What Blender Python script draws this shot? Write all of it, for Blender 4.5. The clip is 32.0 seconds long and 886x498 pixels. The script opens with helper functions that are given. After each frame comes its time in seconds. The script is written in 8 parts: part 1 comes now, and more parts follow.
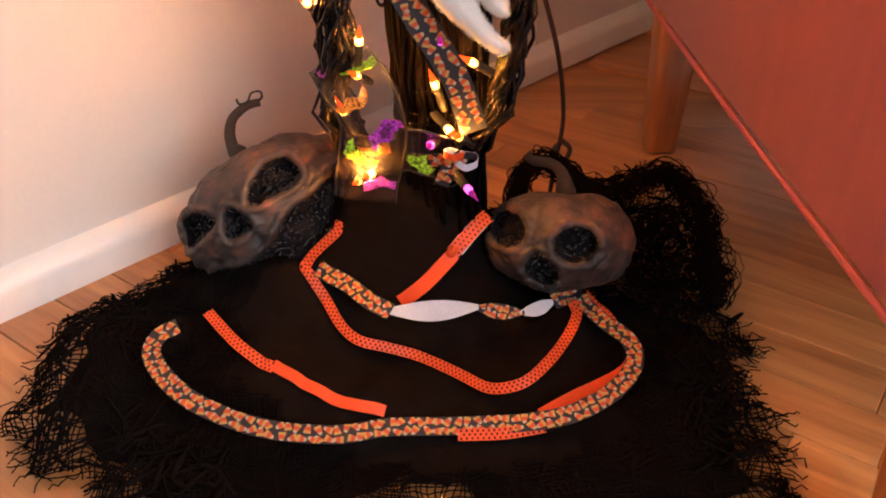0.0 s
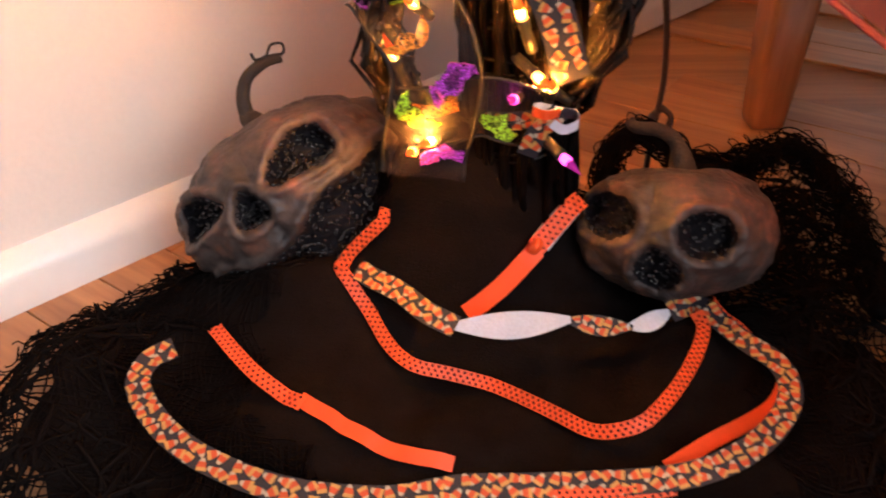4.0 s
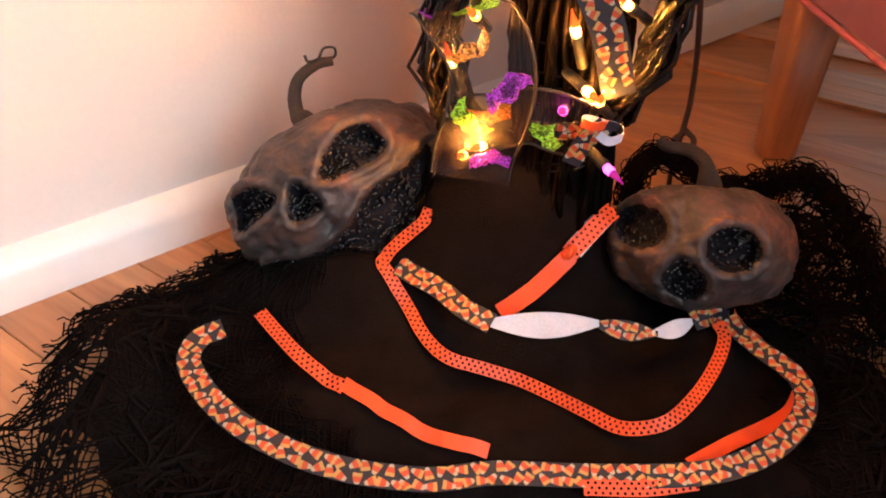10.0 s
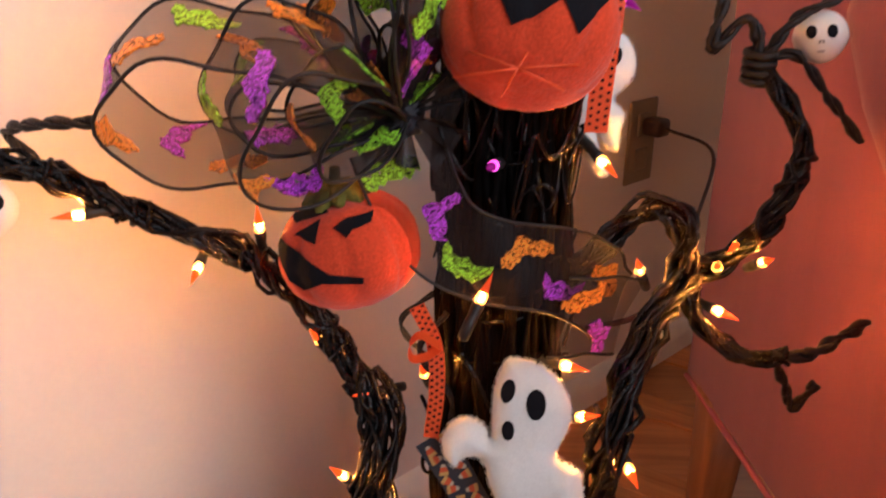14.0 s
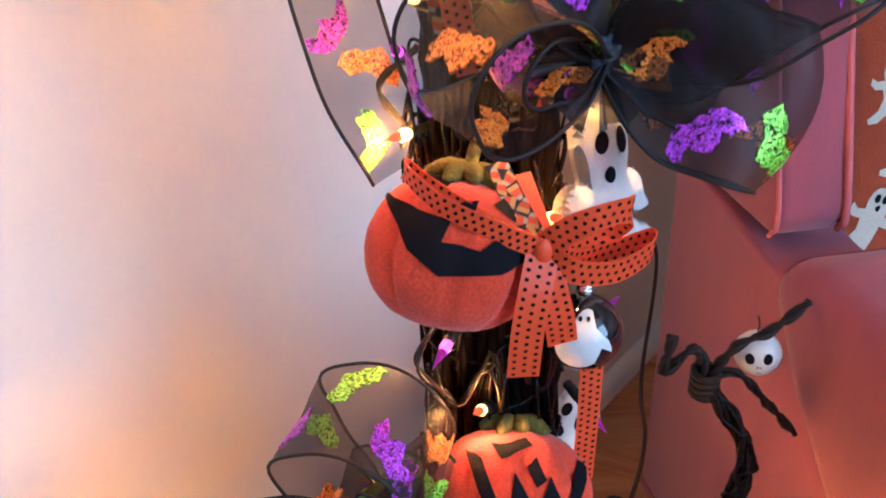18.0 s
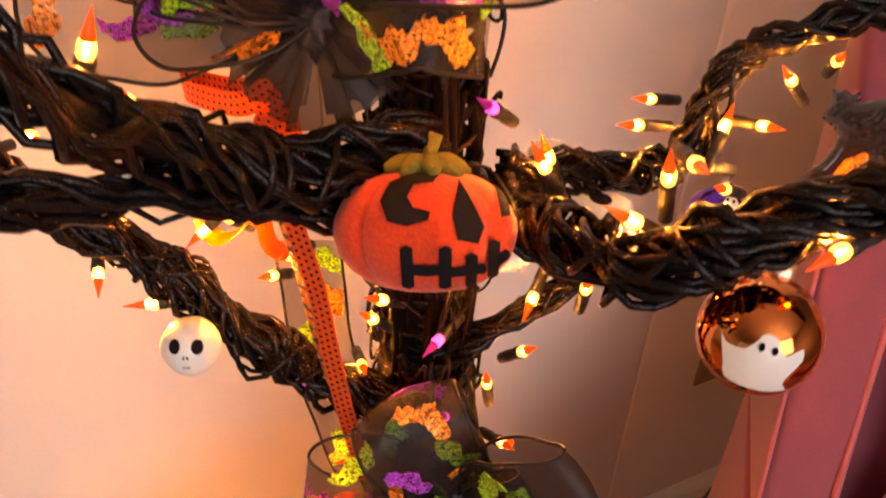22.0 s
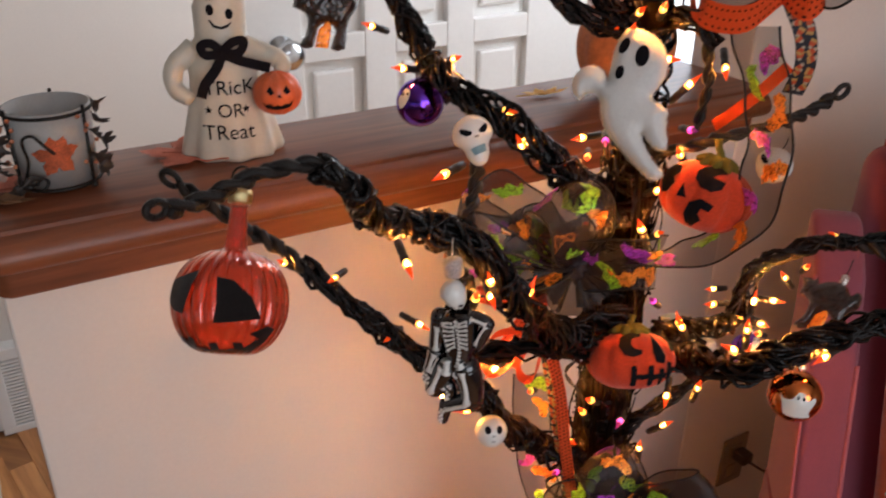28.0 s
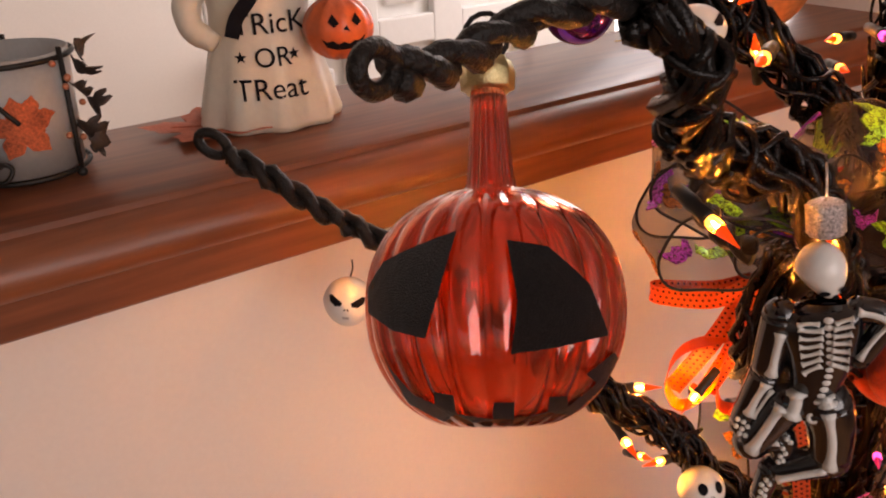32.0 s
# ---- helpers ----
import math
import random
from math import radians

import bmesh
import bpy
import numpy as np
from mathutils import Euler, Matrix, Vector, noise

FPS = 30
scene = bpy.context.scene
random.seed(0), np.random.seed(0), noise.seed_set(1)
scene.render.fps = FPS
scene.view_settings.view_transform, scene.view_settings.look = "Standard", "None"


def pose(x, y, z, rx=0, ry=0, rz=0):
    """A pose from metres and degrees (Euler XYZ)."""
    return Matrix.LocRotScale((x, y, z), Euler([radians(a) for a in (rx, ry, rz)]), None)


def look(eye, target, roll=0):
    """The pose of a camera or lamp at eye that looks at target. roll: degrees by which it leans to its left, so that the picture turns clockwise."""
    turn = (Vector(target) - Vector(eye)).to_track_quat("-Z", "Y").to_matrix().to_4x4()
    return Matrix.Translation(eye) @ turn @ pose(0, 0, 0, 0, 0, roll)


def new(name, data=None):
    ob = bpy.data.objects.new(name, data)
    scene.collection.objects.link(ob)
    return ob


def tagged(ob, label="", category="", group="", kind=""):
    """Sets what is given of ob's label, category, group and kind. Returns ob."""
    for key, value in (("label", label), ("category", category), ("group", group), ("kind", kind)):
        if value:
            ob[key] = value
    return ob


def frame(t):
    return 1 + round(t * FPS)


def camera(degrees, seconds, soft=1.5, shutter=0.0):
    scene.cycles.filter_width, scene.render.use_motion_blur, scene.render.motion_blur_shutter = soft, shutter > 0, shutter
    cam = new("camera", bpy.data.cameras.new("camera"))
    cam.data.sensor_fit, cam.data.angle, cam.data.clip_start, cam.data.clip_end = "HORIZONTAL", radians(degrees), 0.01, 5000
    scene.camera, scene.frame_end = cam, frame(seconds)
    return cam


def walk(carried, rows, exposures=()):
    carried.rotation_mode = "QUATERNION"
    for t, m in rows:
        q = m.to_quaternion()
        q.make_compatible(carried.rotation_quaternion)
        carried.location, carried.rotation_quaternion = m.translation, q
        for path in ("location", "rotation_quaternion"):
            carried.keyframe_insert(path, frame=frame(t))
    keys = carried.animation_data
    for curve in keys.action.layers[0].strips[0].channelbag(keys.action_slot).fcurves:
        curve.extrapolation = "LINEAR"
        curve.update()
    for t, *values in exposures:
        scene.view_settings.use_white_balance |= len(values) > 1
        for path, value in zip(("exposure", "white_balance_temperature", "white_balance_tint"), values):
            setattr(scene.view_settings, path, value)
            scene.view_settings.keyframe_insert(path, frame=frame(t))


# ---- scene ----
EXPOSURES = [(0.0, 0.2, 6600, 15), (4.0, 0.45, 6500, 15), (8.0, 0.55, 6300, 13), (9.5, 0.56, 6050, 12), (10.5, 0.65, 6500, 13), (12.0, 0.25, 7450, 15), (14.0, -0.15, 6000, 12), (15.0, -0.12, 4900, 6), (15.5, -0.1, 4700, 5), (18.0, -0.12, 4250, 1), (19.2, -0.32, 4350, 1), (20.0, -0.42, 4650, 4), (21.0, -0.55, 6700, 18), (22.5, -0.4, 7700, 26), (24.5, -0.56, 7000, 19), (27.5, -1.05, 6100, 11), (29.0, -1.08, 6500, 15), (32.0, -0.97, 7500, 25)]
cam = camera(55.64, 32.0, 1.9, 0.4)
PATH = [
    (0.0, 0.0190, 0.0181, 0.4897, 55.40, 0.92, 1.12),
    (0.5, 0.0089, 0.0250, 0.4859, 55.18, 0.76, 2.09),
    (1.0, -0.0124, 0.0311, 0.4810, 54.89, 0.28, 3.25),
    (1.5, -0.0299, 0.0404, 0.4710, 54.91, -0.18, 4.00),
    (2.0, -0.0617, 0.0859, 0.4499, 55.43, 0.00, 4.97),
    (2.5, -0.0971, 0.1236, 0.4262, 57.01, 0.38, 6.06),
    (3.0, -0.1119, 0.1622, 0.3999, 56.39, 0.34, 6.65),
    (3.5, -0.0809, 0.1813, 0.3827, 56.02, 0.61, 4.77),
    (4.0, -0.0219, 0.1568, 0.3868, 55.69, 2.10, 2.24),
    (4.5, -0.0011, 0.1450, 0.3814, 55.77, 2.11, -0.50),
    (6.5, 0.0400, 0.1617, 0.3744, 56.84, 0.64, -3.84),
    (7.0, 0.0242, 0.1784, 0.3596, 56.83, -0.11, -3.97),
    (7.5, -0.0252, 0.1826, 0.3549, 57.03, -1.22, -1.86),
    (8.0, -0.0603, 0.1669, 0.3589, 57.23, -1.68, 0.84),
    (8.5, -0.0772, 0.1485, 0.3647, 56.85, -1.70, 2.66),
    (9.0, -0.0882, 0.1361, 0.3756, 57.00, -2.04, 3.67),
    (9.5, -0.0861, 0.1297, 0.3840, 57.26, -1.95, 3.76),
    (10.0, -0.0577, 0.1235, 0.3905, 57.18, -1.19, 3.05),
    (10.5, -0.0588, 0.1121, 0.4085, 56.63, -1.26, 3.14),
    (11.0, -0.0111, 0.1075, 0.4495, 56.01, -0.22, 5.91),
    (11.5, -0.0270, 0.1385, 0.4901, 62.52, -1.24, -1.52),
    (12.0, -0.0182, 0.2215, 0.4656, 66.10, -0.04, -2.64),
    (12.5, -0.0372, 0.2392, 0.4708, 65.85, -1.52, -1.84),
    (13.0, -0.0650, 0.2330, 0.5164, 66.39, -1.49, -0.63),
    (13.5, -0.0626, 0.2000, 0.5737, 67.98, -1.06, 0.19),
    (14.0, -0.0375, 0.1786, 0.6084, 69.81, -1.02, 0.17),
    (14.5, -0.0230, 0.1668, 0.6426, 70.59, -0.86, 0.34),
    (15.0, -0.0151, 0.1648, 0.6700, 71.20, -0.58, 0.36),
    (15.5, -0.0218, 0.1780, 0.7102, 72.20, 0.49, -0.61),
    (17.5, -0.0512, 0.2509, 0.8574, 66.09, 2.05, -5.27),
    (18.0, -0.0571, 0.2616, 0.9130, 60.91, 1.86, -5.63),
    (18.5, -0.0513, 0.2609, 0.9663, 58.43, 0.73, -4.69),
    (19.0, -0.0265, 0.2487, 1.0494, 57.10, 0.20, -1.31),
    (19.5, 0.0015, 0.2445, 1.1272, 56.48, -0.39, 2.59),
    (20.0, 0.0301, 0.2452, 1.1664, 55.36, -1.33, 6.76),
    (20.5, 0.0599, 0.2349, 1.1903, 54.44, -2.25, 11.08),
    (21.0, 0.0917, 0.2681, 1.1996, 53.62, -2.86, 15.18),
    (21.5, 0.1190, 0.3070, 1.1990, 52.89, -2.64, 19.07),
    (22.0, 0.1217, 0.3180, 1.2283, 51.81, -1.48, 19.78),
    (22.5, 0.0899, 0.2966, 1.2793, 51.49, -0.34, 17.19),
    (23.0, 0.0541, 0.2931, 1.3129, 51.56, -0.20, 12.14),
    (23.5, 0.0339, 0.2838, 1.3415, 52.03, 0.21, 6.68),
    (24.0, 0.0068, 0.3008, 1.3561, 53.19, 0.19, 1.49),
    (24.5, -0.0127, 0.3072, 1.3835, 54.57, 0.48, -1.10),
    (25.0, -0.0255, 0.3078, 1.4101, 55.82, 0.98, -2.13),
    (25.5, -0.0347, 0.2854, 1.4310, 56.40, 0.60, -1.46),
    (27.5, 0.0067, -0.0196, 1.4750, 63.56, -1.60, 11.66),
    (28.0, 0.0268, -0.0749, 1.4546, 62.67, -0.61, 16.03),
    (28.5, 0.0044, -0.0747, 1.4427, 61.72, 0.54, 18.04),
    (29.0, -0.0718, -0.0417, 1.4257, 61.18, 1.13, 16.85),
    (29.5, -0.1290, -0.0094, 1.4114, 60.76, 0.35, 13.66),
    (30.0, -0.1536, 0.0130, 1.3898, 60.60, -0.68, 12.30),
    (30.5, -0.1627, 0.0320, 1.3582, 61.36, -0.16, 11.90),
    (31.0, -0.1649, 0.0529, 1.3345, 62.32, 1.07, 11.55),
    (31.5, -0.1727, 0.0801, 1.3249, 63.07, 1.94, 11.24),
    (32.0, -0.1811, 0.1073, 1.3085, 64.48, 1.84, 10.75),
]
walk(cam, [(t, pose(*p)) for t, *p in PATH], EXPOSURES)

# ---- world and light ----
world = bpy.data.worlds.new("room_sky")
scene.world = world
world.use_nodes = True
wn = world.node_tree
sky = wn.nodes.new("ShaderNodeTexSky")
sky.sky_type, sky.sun_disc = "NISHITA", False
sky.sun_elevation, sky.sun_rotation = radians(35), radians(150)
wn.links.new(sky.outputs[0], wn.nodes["Background"].inputs[0])
wn.nodes["Background"].inputs[1].default_value = 0.1
scene.view_settings.exposure = 0.0


def lamp(name, at, target, size, size_y, power, colour):
    d = bpy.data.lights.new(name, "AREA")
    d.shape, d.size, d.size_y, d.energy, d.color = "RECTANGLE", size, size_y, power, colour
    ob = new(name, d)
    ob.matrix_world = look(at, target)
    return tagged(ob, kind="structure")


# daylight through the window of the room and the hall's glazed door
lamp("window_light", (1.8, -1.6, 1.65), (-0.4, 0.7, 0.8), 2.2, 1.6, 68, (0.96, 0.97, 1.0))
lamp("hall_light", (0.25, 2.25, 1.6), (-1.55, 1.05, 0.1), 0.5, 1.2, 31, (0.93, 0.97, 1.0))

# ---- materials ----
def mat(name, colour, rough=0.6, metal=0.0, var=0.12, scale=30.0, bump=0.1, fine=None, dist=0.002, sheen=0.0, coat=0.0, spec=0.5, trans=0.0, stretch=(1, 1, 1)):
    """Base colour with broad and fine variation, roughness variation and relief."""
    m = bpy.data.materials.new(name)
    m.use_nodes = True
    nt = m.node_tree
    b = nt.nodes["Principled BSDF"]
    co = nt.nodes.new("ShaderNodeTexCoord")
    mp = nt.nodes.new("ShaderNodeMapping")
    mp.inputs["Scale"].default_value = stretch
    nt.links.new(co.outputs["Object"], mp.inputs[0])
    n1 = nt.nodes.new("ShaderNodeTexNoise")
    n1.inputs["Scale"].default_value, n1.inputs["Detail"].default_value = scale, 4
    n2 = nt.nodes.new("ShaderNodeTexNoise")
    n2.inputs["Scale"].default_value, n2.inputs["Detail"].default_value = fine or scale * 9, 3
    for n in (n1, n2):
        nt.links.new(mp.outputs[0], n.inputs["Vector"])
    mix = nt.nodes.new("ShaderNodeMath")
    mix.operation = "ADD"
    nt.links.new(n1.outputs[0], mix.inputs[0])
    nt.links.new(n2.outputs[0], mix.inputs[1])
    r = nt.nodes.new("ShaderNodeMapRange")
    r.inputs["From Min"].default_value, r.inputs["From Max"].default_value = 0.6, 1.4
    r.inputs["To Min"].default_value, r.inputs["To Max"].default_value = 1 - var, 1 + var
    nt.links.new(mix.outputs[0], r.inputs["Value"])
    mul = nt.nodes.new("ShaderNodeVectorMath")
    mul.operation = "SCALE"
    mul.inputs[0].default_value = colour[:3]
    nt.links.new(r.outputs[0], mul.inputs["Scale"])
    nt.links.new(mul.outputs[0], b.inputs["Base Color"])
    b.inputs["Roughness"].default_value, b.inputs["Metallic"].default_value = rough, metal
    b.inputs["Specular IOR Level"].default_value = spec
    b.inputs["Sheen Weight"].default_value, b.inputs["Coat Weight"].default_value = sheen, coat
    b.inputs["Coat Roughness"].default_value = 0.05
    b.inputs["Transmission Weight"].default_value = trans
    if bump:
        bp = nt.nodes.new("ShaderNodeBump")
        bp.inputs["Strength"].default_value, bp.inputs["Distance"].default_value = bump, dist
        nt.links.new(n2.outputs[0], bp.inputs["Height"])
        nt.links.new(bp.outputs[0], b.inputs["Normal"])
    return m


def glow(name, colour, power, tint=None):
    m = mat(name, tint or colour, 0.25, var=0.05, bump=0)
    b = m.node_tree.nodes["Principled BSDF"]
    b.inputs["Emission Color"].default_value = (*colour, 1)
    b.inputs["Emission Strength"].default_value = power
    return m


def wood(name, dark, light, rough=0.4, scale=1.0, coat=0.0, per_piece=0.25, axis=0):
    """Grain that runs along one axis of the piece, shifted piece by piece."""
    m = bpy.data.materials.new(name)
    m.use_nodes = True
    nt = m.node_tree
    b = nt.nodes["Principled BSDF"]
    co = nt.nodes.new("ShaderNodeTexCoord")
    info = nt.nodes.new("ShaderNodeObjectInfo")
    off = nt.nodes.new("ShaderNodeVectorMath")
    off.operation = "MULTIPLY_ADD"
    off.inputs[1].default_value = (7, 5, 3)
    cmb = nt.nodes.new("ShaderNodeCombineXYZ")
    for i in range(3):
        nt.links.new(info.outputs["Random"], cmb.inputs[i])
    nt.links.new(cmb.outputs[0], off.inputs[0])
    nt.links.new(co.outputs["Object"], off.inputs[2])
    mp = nt.nodes.new("ShaderNodeMapping")
    s = [26 * scale] * 3
    s[axis] = 2.2 * scale
    mp.inputs["Scale"].default_value = s
    nt.links.new(off.outputs[0], mp.inputs[0])
    n1 = nt.nodes.new("ShaderNodeTexNoise")
    n1.inputs["Scale"].default_value, n1.inputs["Detail"].default_value, n1.inputs["Distortion"].default_value = 1.0, 5, 1.2
    n2 = nt.nodes.new("ShaderNodeTexNoise")
    n2.inputs["Scale"].default_value, n2.inputs["Detail"].default_value = 6.0, 3
    for n in (n1, n2):
        nt.links.new(mp.outputs[0], n.inputs["Vector"])
    ad = nt.nodes.new("ShaderNodeMath")
    ad.operation = "MULTIPLY_ADD"
    ad.inputs[1].default_value = 0.45
    nt.links.new(n2.outputs[0], ad.inputs[0])
    nt.links.new(n1.outputs[0], ad.inputs[2])
    ramp = nt.nodes.new("ShaderNodeValToRGB")
    ramp.color_ramp.elements[0].position, ramp.color_ramp.elements[0].color = 0.45, (*dark, 1)
    ramp.color_ramp.elements[1].position, ramp.color_ramp.elements[1].color = 0.95, (*light, 1)
    nt.links.new(ad.outputs[0], ramp.inputs[0])
    hs = nt.nodes.new("ShaderNodeHueSaturation")
    vr = nt.nodes.new("ShaderNodeMapRange")
    vr.inputs["To Min"].default_value, vr.inputs["To Max"].default_value = 1 - per_piece, 1 + per_piece * 0.6
    nt.links.new(info.outputs["Random"], vr.inputs["Value"])
    nt.links.new(vr.outputs[0], hs.inputs["Value"])
    nt.links.new(ramp.outputs[0], hs.inputs["Color"])
    nt.links.new(hs.outputs[0], b.inputs["Base Color"])
    b.inputs["Roughness"].default_value, b.inputs["Coat Weight"].default_value = rough, coat
    b.inputs["Coat Roughness"].default_value = 0.15
    bp = nt.nodes.new("ShaderNodeBump")
    bp.inputs["Strength"].default_value, bp.inputs["Distance"].default_value = 0.15, 0.0006
    nt.links.new(ad.outputs[0], bp.inputs["Height"])
    nt.links.new(bp.outputs[0], b.inputs["Normal"])
    return m


def clear(name, colour, rough=0.1, alpha=0.3, metal=0.0, weave=0.0):
    """Thin see-through sheet: part surface, part gap."""
    m = mat(name, colour, rough, metal, var=0.2, scale=60, bump=0.05)
    nt = m.node_tree
    b = nt.nodes["Principled BSDF"]
    b.inputs["Alpha"].default_value = alpha
    return m


M_WALL = mat("wall_paint", (0.78, 0.72, 0.66), 0.75, var=0.03, scale=3, fine=220, bump=0.25, dist=0.0006)
M_TRIM = mat("white_trim_paint", (0.80, 0.78, 0.75), 0.35, var=0.03, scale=8, bump=0.05)
M_PLANK = wood("oak_floor", (0.34, 0.125, 0.038), (0.68, 0.32, 0.115), 0.34, 1.0, coat=0.25)
M_CAP = wood("stained_wood_cap", (0.12, 0.035, 0.014), (0.30, 0.10, 0.042), 0.44, 1.0, coat=0.22, per_piece=0.1)
M_LEG = wood("chair_leg_wood", (0.25, 0.09, 0.03), (0.45, 0.19, 0.07), 0.35, 1.0, coat=0.2, axis=2)
M_PINK = mat("pink_chair_fabric", (0.27, 0.064, 0.096), 0.85, var=0.13, scale=14, fine=420, bump=0.35, dist=0.0008, sheen=0.25, stretch=(3, 3, 0.35))
M_PIPE = mat("pink_piping", (0.50, 0.13, 0.145), 0.8, var=0.08, scale=60, bump=0.2)
M_BLACK = mat("black_wrap_tape", (0.012, 0.010, 0.009), 0.40, var=0.4, scale=90, bump=0.9, dist=0.0010, spec=0.28)
M_CORD = mat("black_cord", (0.0065, 0.0054, 0.0050), 0.22, var=0.5, scale=160, fine=700, bump=0.5, dist=0.0007, spec=0.2)
M_CLOTH = mat("black_gauze", (0.0066, 0.0048, 0.0044), 0.95, var=0.5, scale=60, fine=900, bump=0.6, dist=0.001, spec=0.02)
M_SOCK = mat("dark_green_socket", (0.008, 0.008, 0.007), 0.5, var=0.2, bump=0)
M_AMBER = glow("lit_amber_bulb", (1.0, 0.40, 0.06), 12.0)
M_AMBER.node_tree.nodes["Principled BSDF"].inputs["Alpha"].default_value = 0.5
M_FILA = glow("amber_filament", (1.0, 0.33, 0.05), 13000)
M_AMBTIP = glow("amber_tip", (1.0, 0.075, 0.006), 1.6, (0.40, 0.03, 0.005))
M_PURP = glow("lit_purple_bulb", (1.0, 0.08, 0.66), 3.5)
M_PURTIP = glow("purple_tip", (0.6, 0.02, 0.4), 0.35, (0.16, 0.008, 0.12))
M_FELT = mat("orange_felt", (0.66, 0.062, 0.020), 0.95, var=0.30, scale=34, fine=600, bump=0.6, dist=0.001, sheen=0.22, spec=0.15)
M_WFELT = mat("white_felt", (0.74, 0.73, 0.70), 0.95, var=0.08, scale=50, fine=900, bump=0.3, dist=0.0006, sheen=0.4)
M_INK = mat("black_paint", (0.006, 0.0055, 0.008), 0.85, var=0.3, scale=80, bump=0.2, spec=0.15)
M_GREENFELT = mat("olive_green_felt", (0.125, 0.115, 0.014), 0.95, var=0.3, scale=60, bump=0.6)
M_SKULLWHITE = mat("white_enamel", (0.80, 0.79, 0.75), 0.3, var=0.03, scale=40, bump=0.03, coat=0.3)
M_ORIB = mat("orange_ribbon", (0.78, 0.080, 0.012), 0.5, var=0.1, scale=60, fine=900, bump=0.2, dist=0.0003)
M_DARKRIB = mat("navy_ribbon", (0.012, 0.011, 0.018), 0.6, var=0.2, scale=60, bump=0.1)
M_WRIB = mat("white_ribbon_back", (0.52, 0.55, 0.63), 0.7, var=0.15, scale=60, bump=0.1)
M_CORNW = mat("printed_white", (0.42, 0.36, 0.27), 0.6, var=0.1, bump=0)
M_CORNO = mat("printed_orange", (0.50, 0.070, 0.014), 0.6, var=0.1, bump=0)
M_CORNY = mat("printed_yellow", (0.48, 0.27, 0.075), 0.6, var=0.1, bump=0)
M_SHEER = clear("black_sheer_organza", (0.013, 0.008, 0.009), 0.5, 0.54)
M_SHEERK = clear("gathered_black_organza", (0.010, 0.006, 0.006), 0.6, 0.86)
M_WIRE = mat("black_wire_edge", (0.005, 0.004, 0.004), 0.6, var=0.2, bump=0)


def glitter(name, colour):
    """Coarse flakes: each cell has its own brightness and tilt, with gaps between them."""
    m = mat(name, colour, 0.3, 0.3, var=0.3, scale=420, fine=1500, bump=0)
    nt = m.node_tree
    b = nt.nodes["Principled BSDF"]
    co = nt.nodes.new("ShaderNodeTexCoord")
    vo = nt.nodes.new("ShaderNodeTexVoronoi")
    vo.inputs["Scale"].default_value = 1100
    nt.links.new(co.outputs["Object"], vo.inputs["Vector"])
    sep = nt.nodes.new("ShaderNodeSeparateColor")
    nt.links.new(vo.outputs["Color"], sep.inputs[0])
    rg = nt.nodes.new("ShaderNodeMapRange")
    rg.inputs["To Min"].default_value, rg.inputs["To Max"].default_value = 0.3, 2.3
    nt.links.new(sep.outputs[0], rg.inputs["Value"])
    sc = nt.nodes.new("ShaderNodeVectorMath")
    sc.operation = "SCALE"
    sc.inputs[0].default_value = colour
    nt.links.new(rg.outputs[0], sc.inputs["Scale"])
    nt.links.new(sc.outputs[0], b.inputs["Base Color"])
    bp = nt.nodes.new("ShaderNodeBump")
    bp.inputs["Strength"].default_value, bp.inputs["Distance"].default_value = 1.0, 0.0012
    nt.links.new(sep.outputs[1], bp.inputs["Height"])
    nt.links.new(bp.outputs[0], b.inputs["Normal"])
    nz = nt.nodes.new("ShaderNodeTexNoise")
    nz.inputs["Scale"].default_value = 420
    nt.links.new(co.outputs["Object"], nz.inputs["Vector"])
    gt = nt.nodes.new("ShaderNodeMath")
    gt.operation, gt.inputs[1].default_value = "GREATER_THAN", 0.40
    nt.links.new(nz.outputs[0], gt.inputs[0])
    nt.links.new(gt.outputs[0], b.inputs["Alpha"])
    return m


M_GLITG = glitter("green_glitter", (0.30, 0.62, 0.04))
M_GLITP = glitter("purple_glitter", (0.42, 0.06, 0.60))
M_GLITO = glitter("orange_glitter", (0.85, 0.26, 0.03))
M_GLITS = mat("silver_glitter", (0.62, 0.56, 0.56), 0.3, 0.6, var=0.9, scale=900, fine=1600, bump=1.0, dist=0.001)
M_SKULLP = mat("aged_brown_pumpkin", (0.1, 0.06, 0.04), 0.55, var=0.5, scale=16, fine=120, bump=0.7, dist=0.0024)
nt = M_SKULLP.node_tree   # soot, brown skin and rubbed orange patches
ramp, nz = nt.nodes.new("ShaderNodeValToRGB"), nt.nodes.new("ShaderNodeTexNoise")
nz.inputs["Scale"].default_value, nz.inputs["Detail"].default_value, nz.inputs["Roughness"].default_value = 24, 8, 0.68
tc = nt.nodes.new("ShaderNodeTexCoord")
nt.links.new(tc.outputs["Object"], nz.inputs["Vector"])
el = ramp.color_ramp.elements
el[0].position, el[0].color = 0.36, (0.017, 0.014, 0.014, 1)
el[1].position, el[1].color = 0.72, (0.30, 0.10, 0.052, 1)
e = el.new(0.50)
e.color = (0.052, 0.038, 0.034, 1)
e = el.new(0.60)
e.color = (0.105, 0.054, 0.040, 1)
nt.links.new(nz.outputs[0], ramp.inputs[0])
nt.links.new(ramp.outputs[0], nt.nodes["Principled BSDF"].inputs["Base Color"])
M_BEAD = mat("black_beads", (0.008, 0.008, 0.009), 0.15, var=0.2, bump=0)
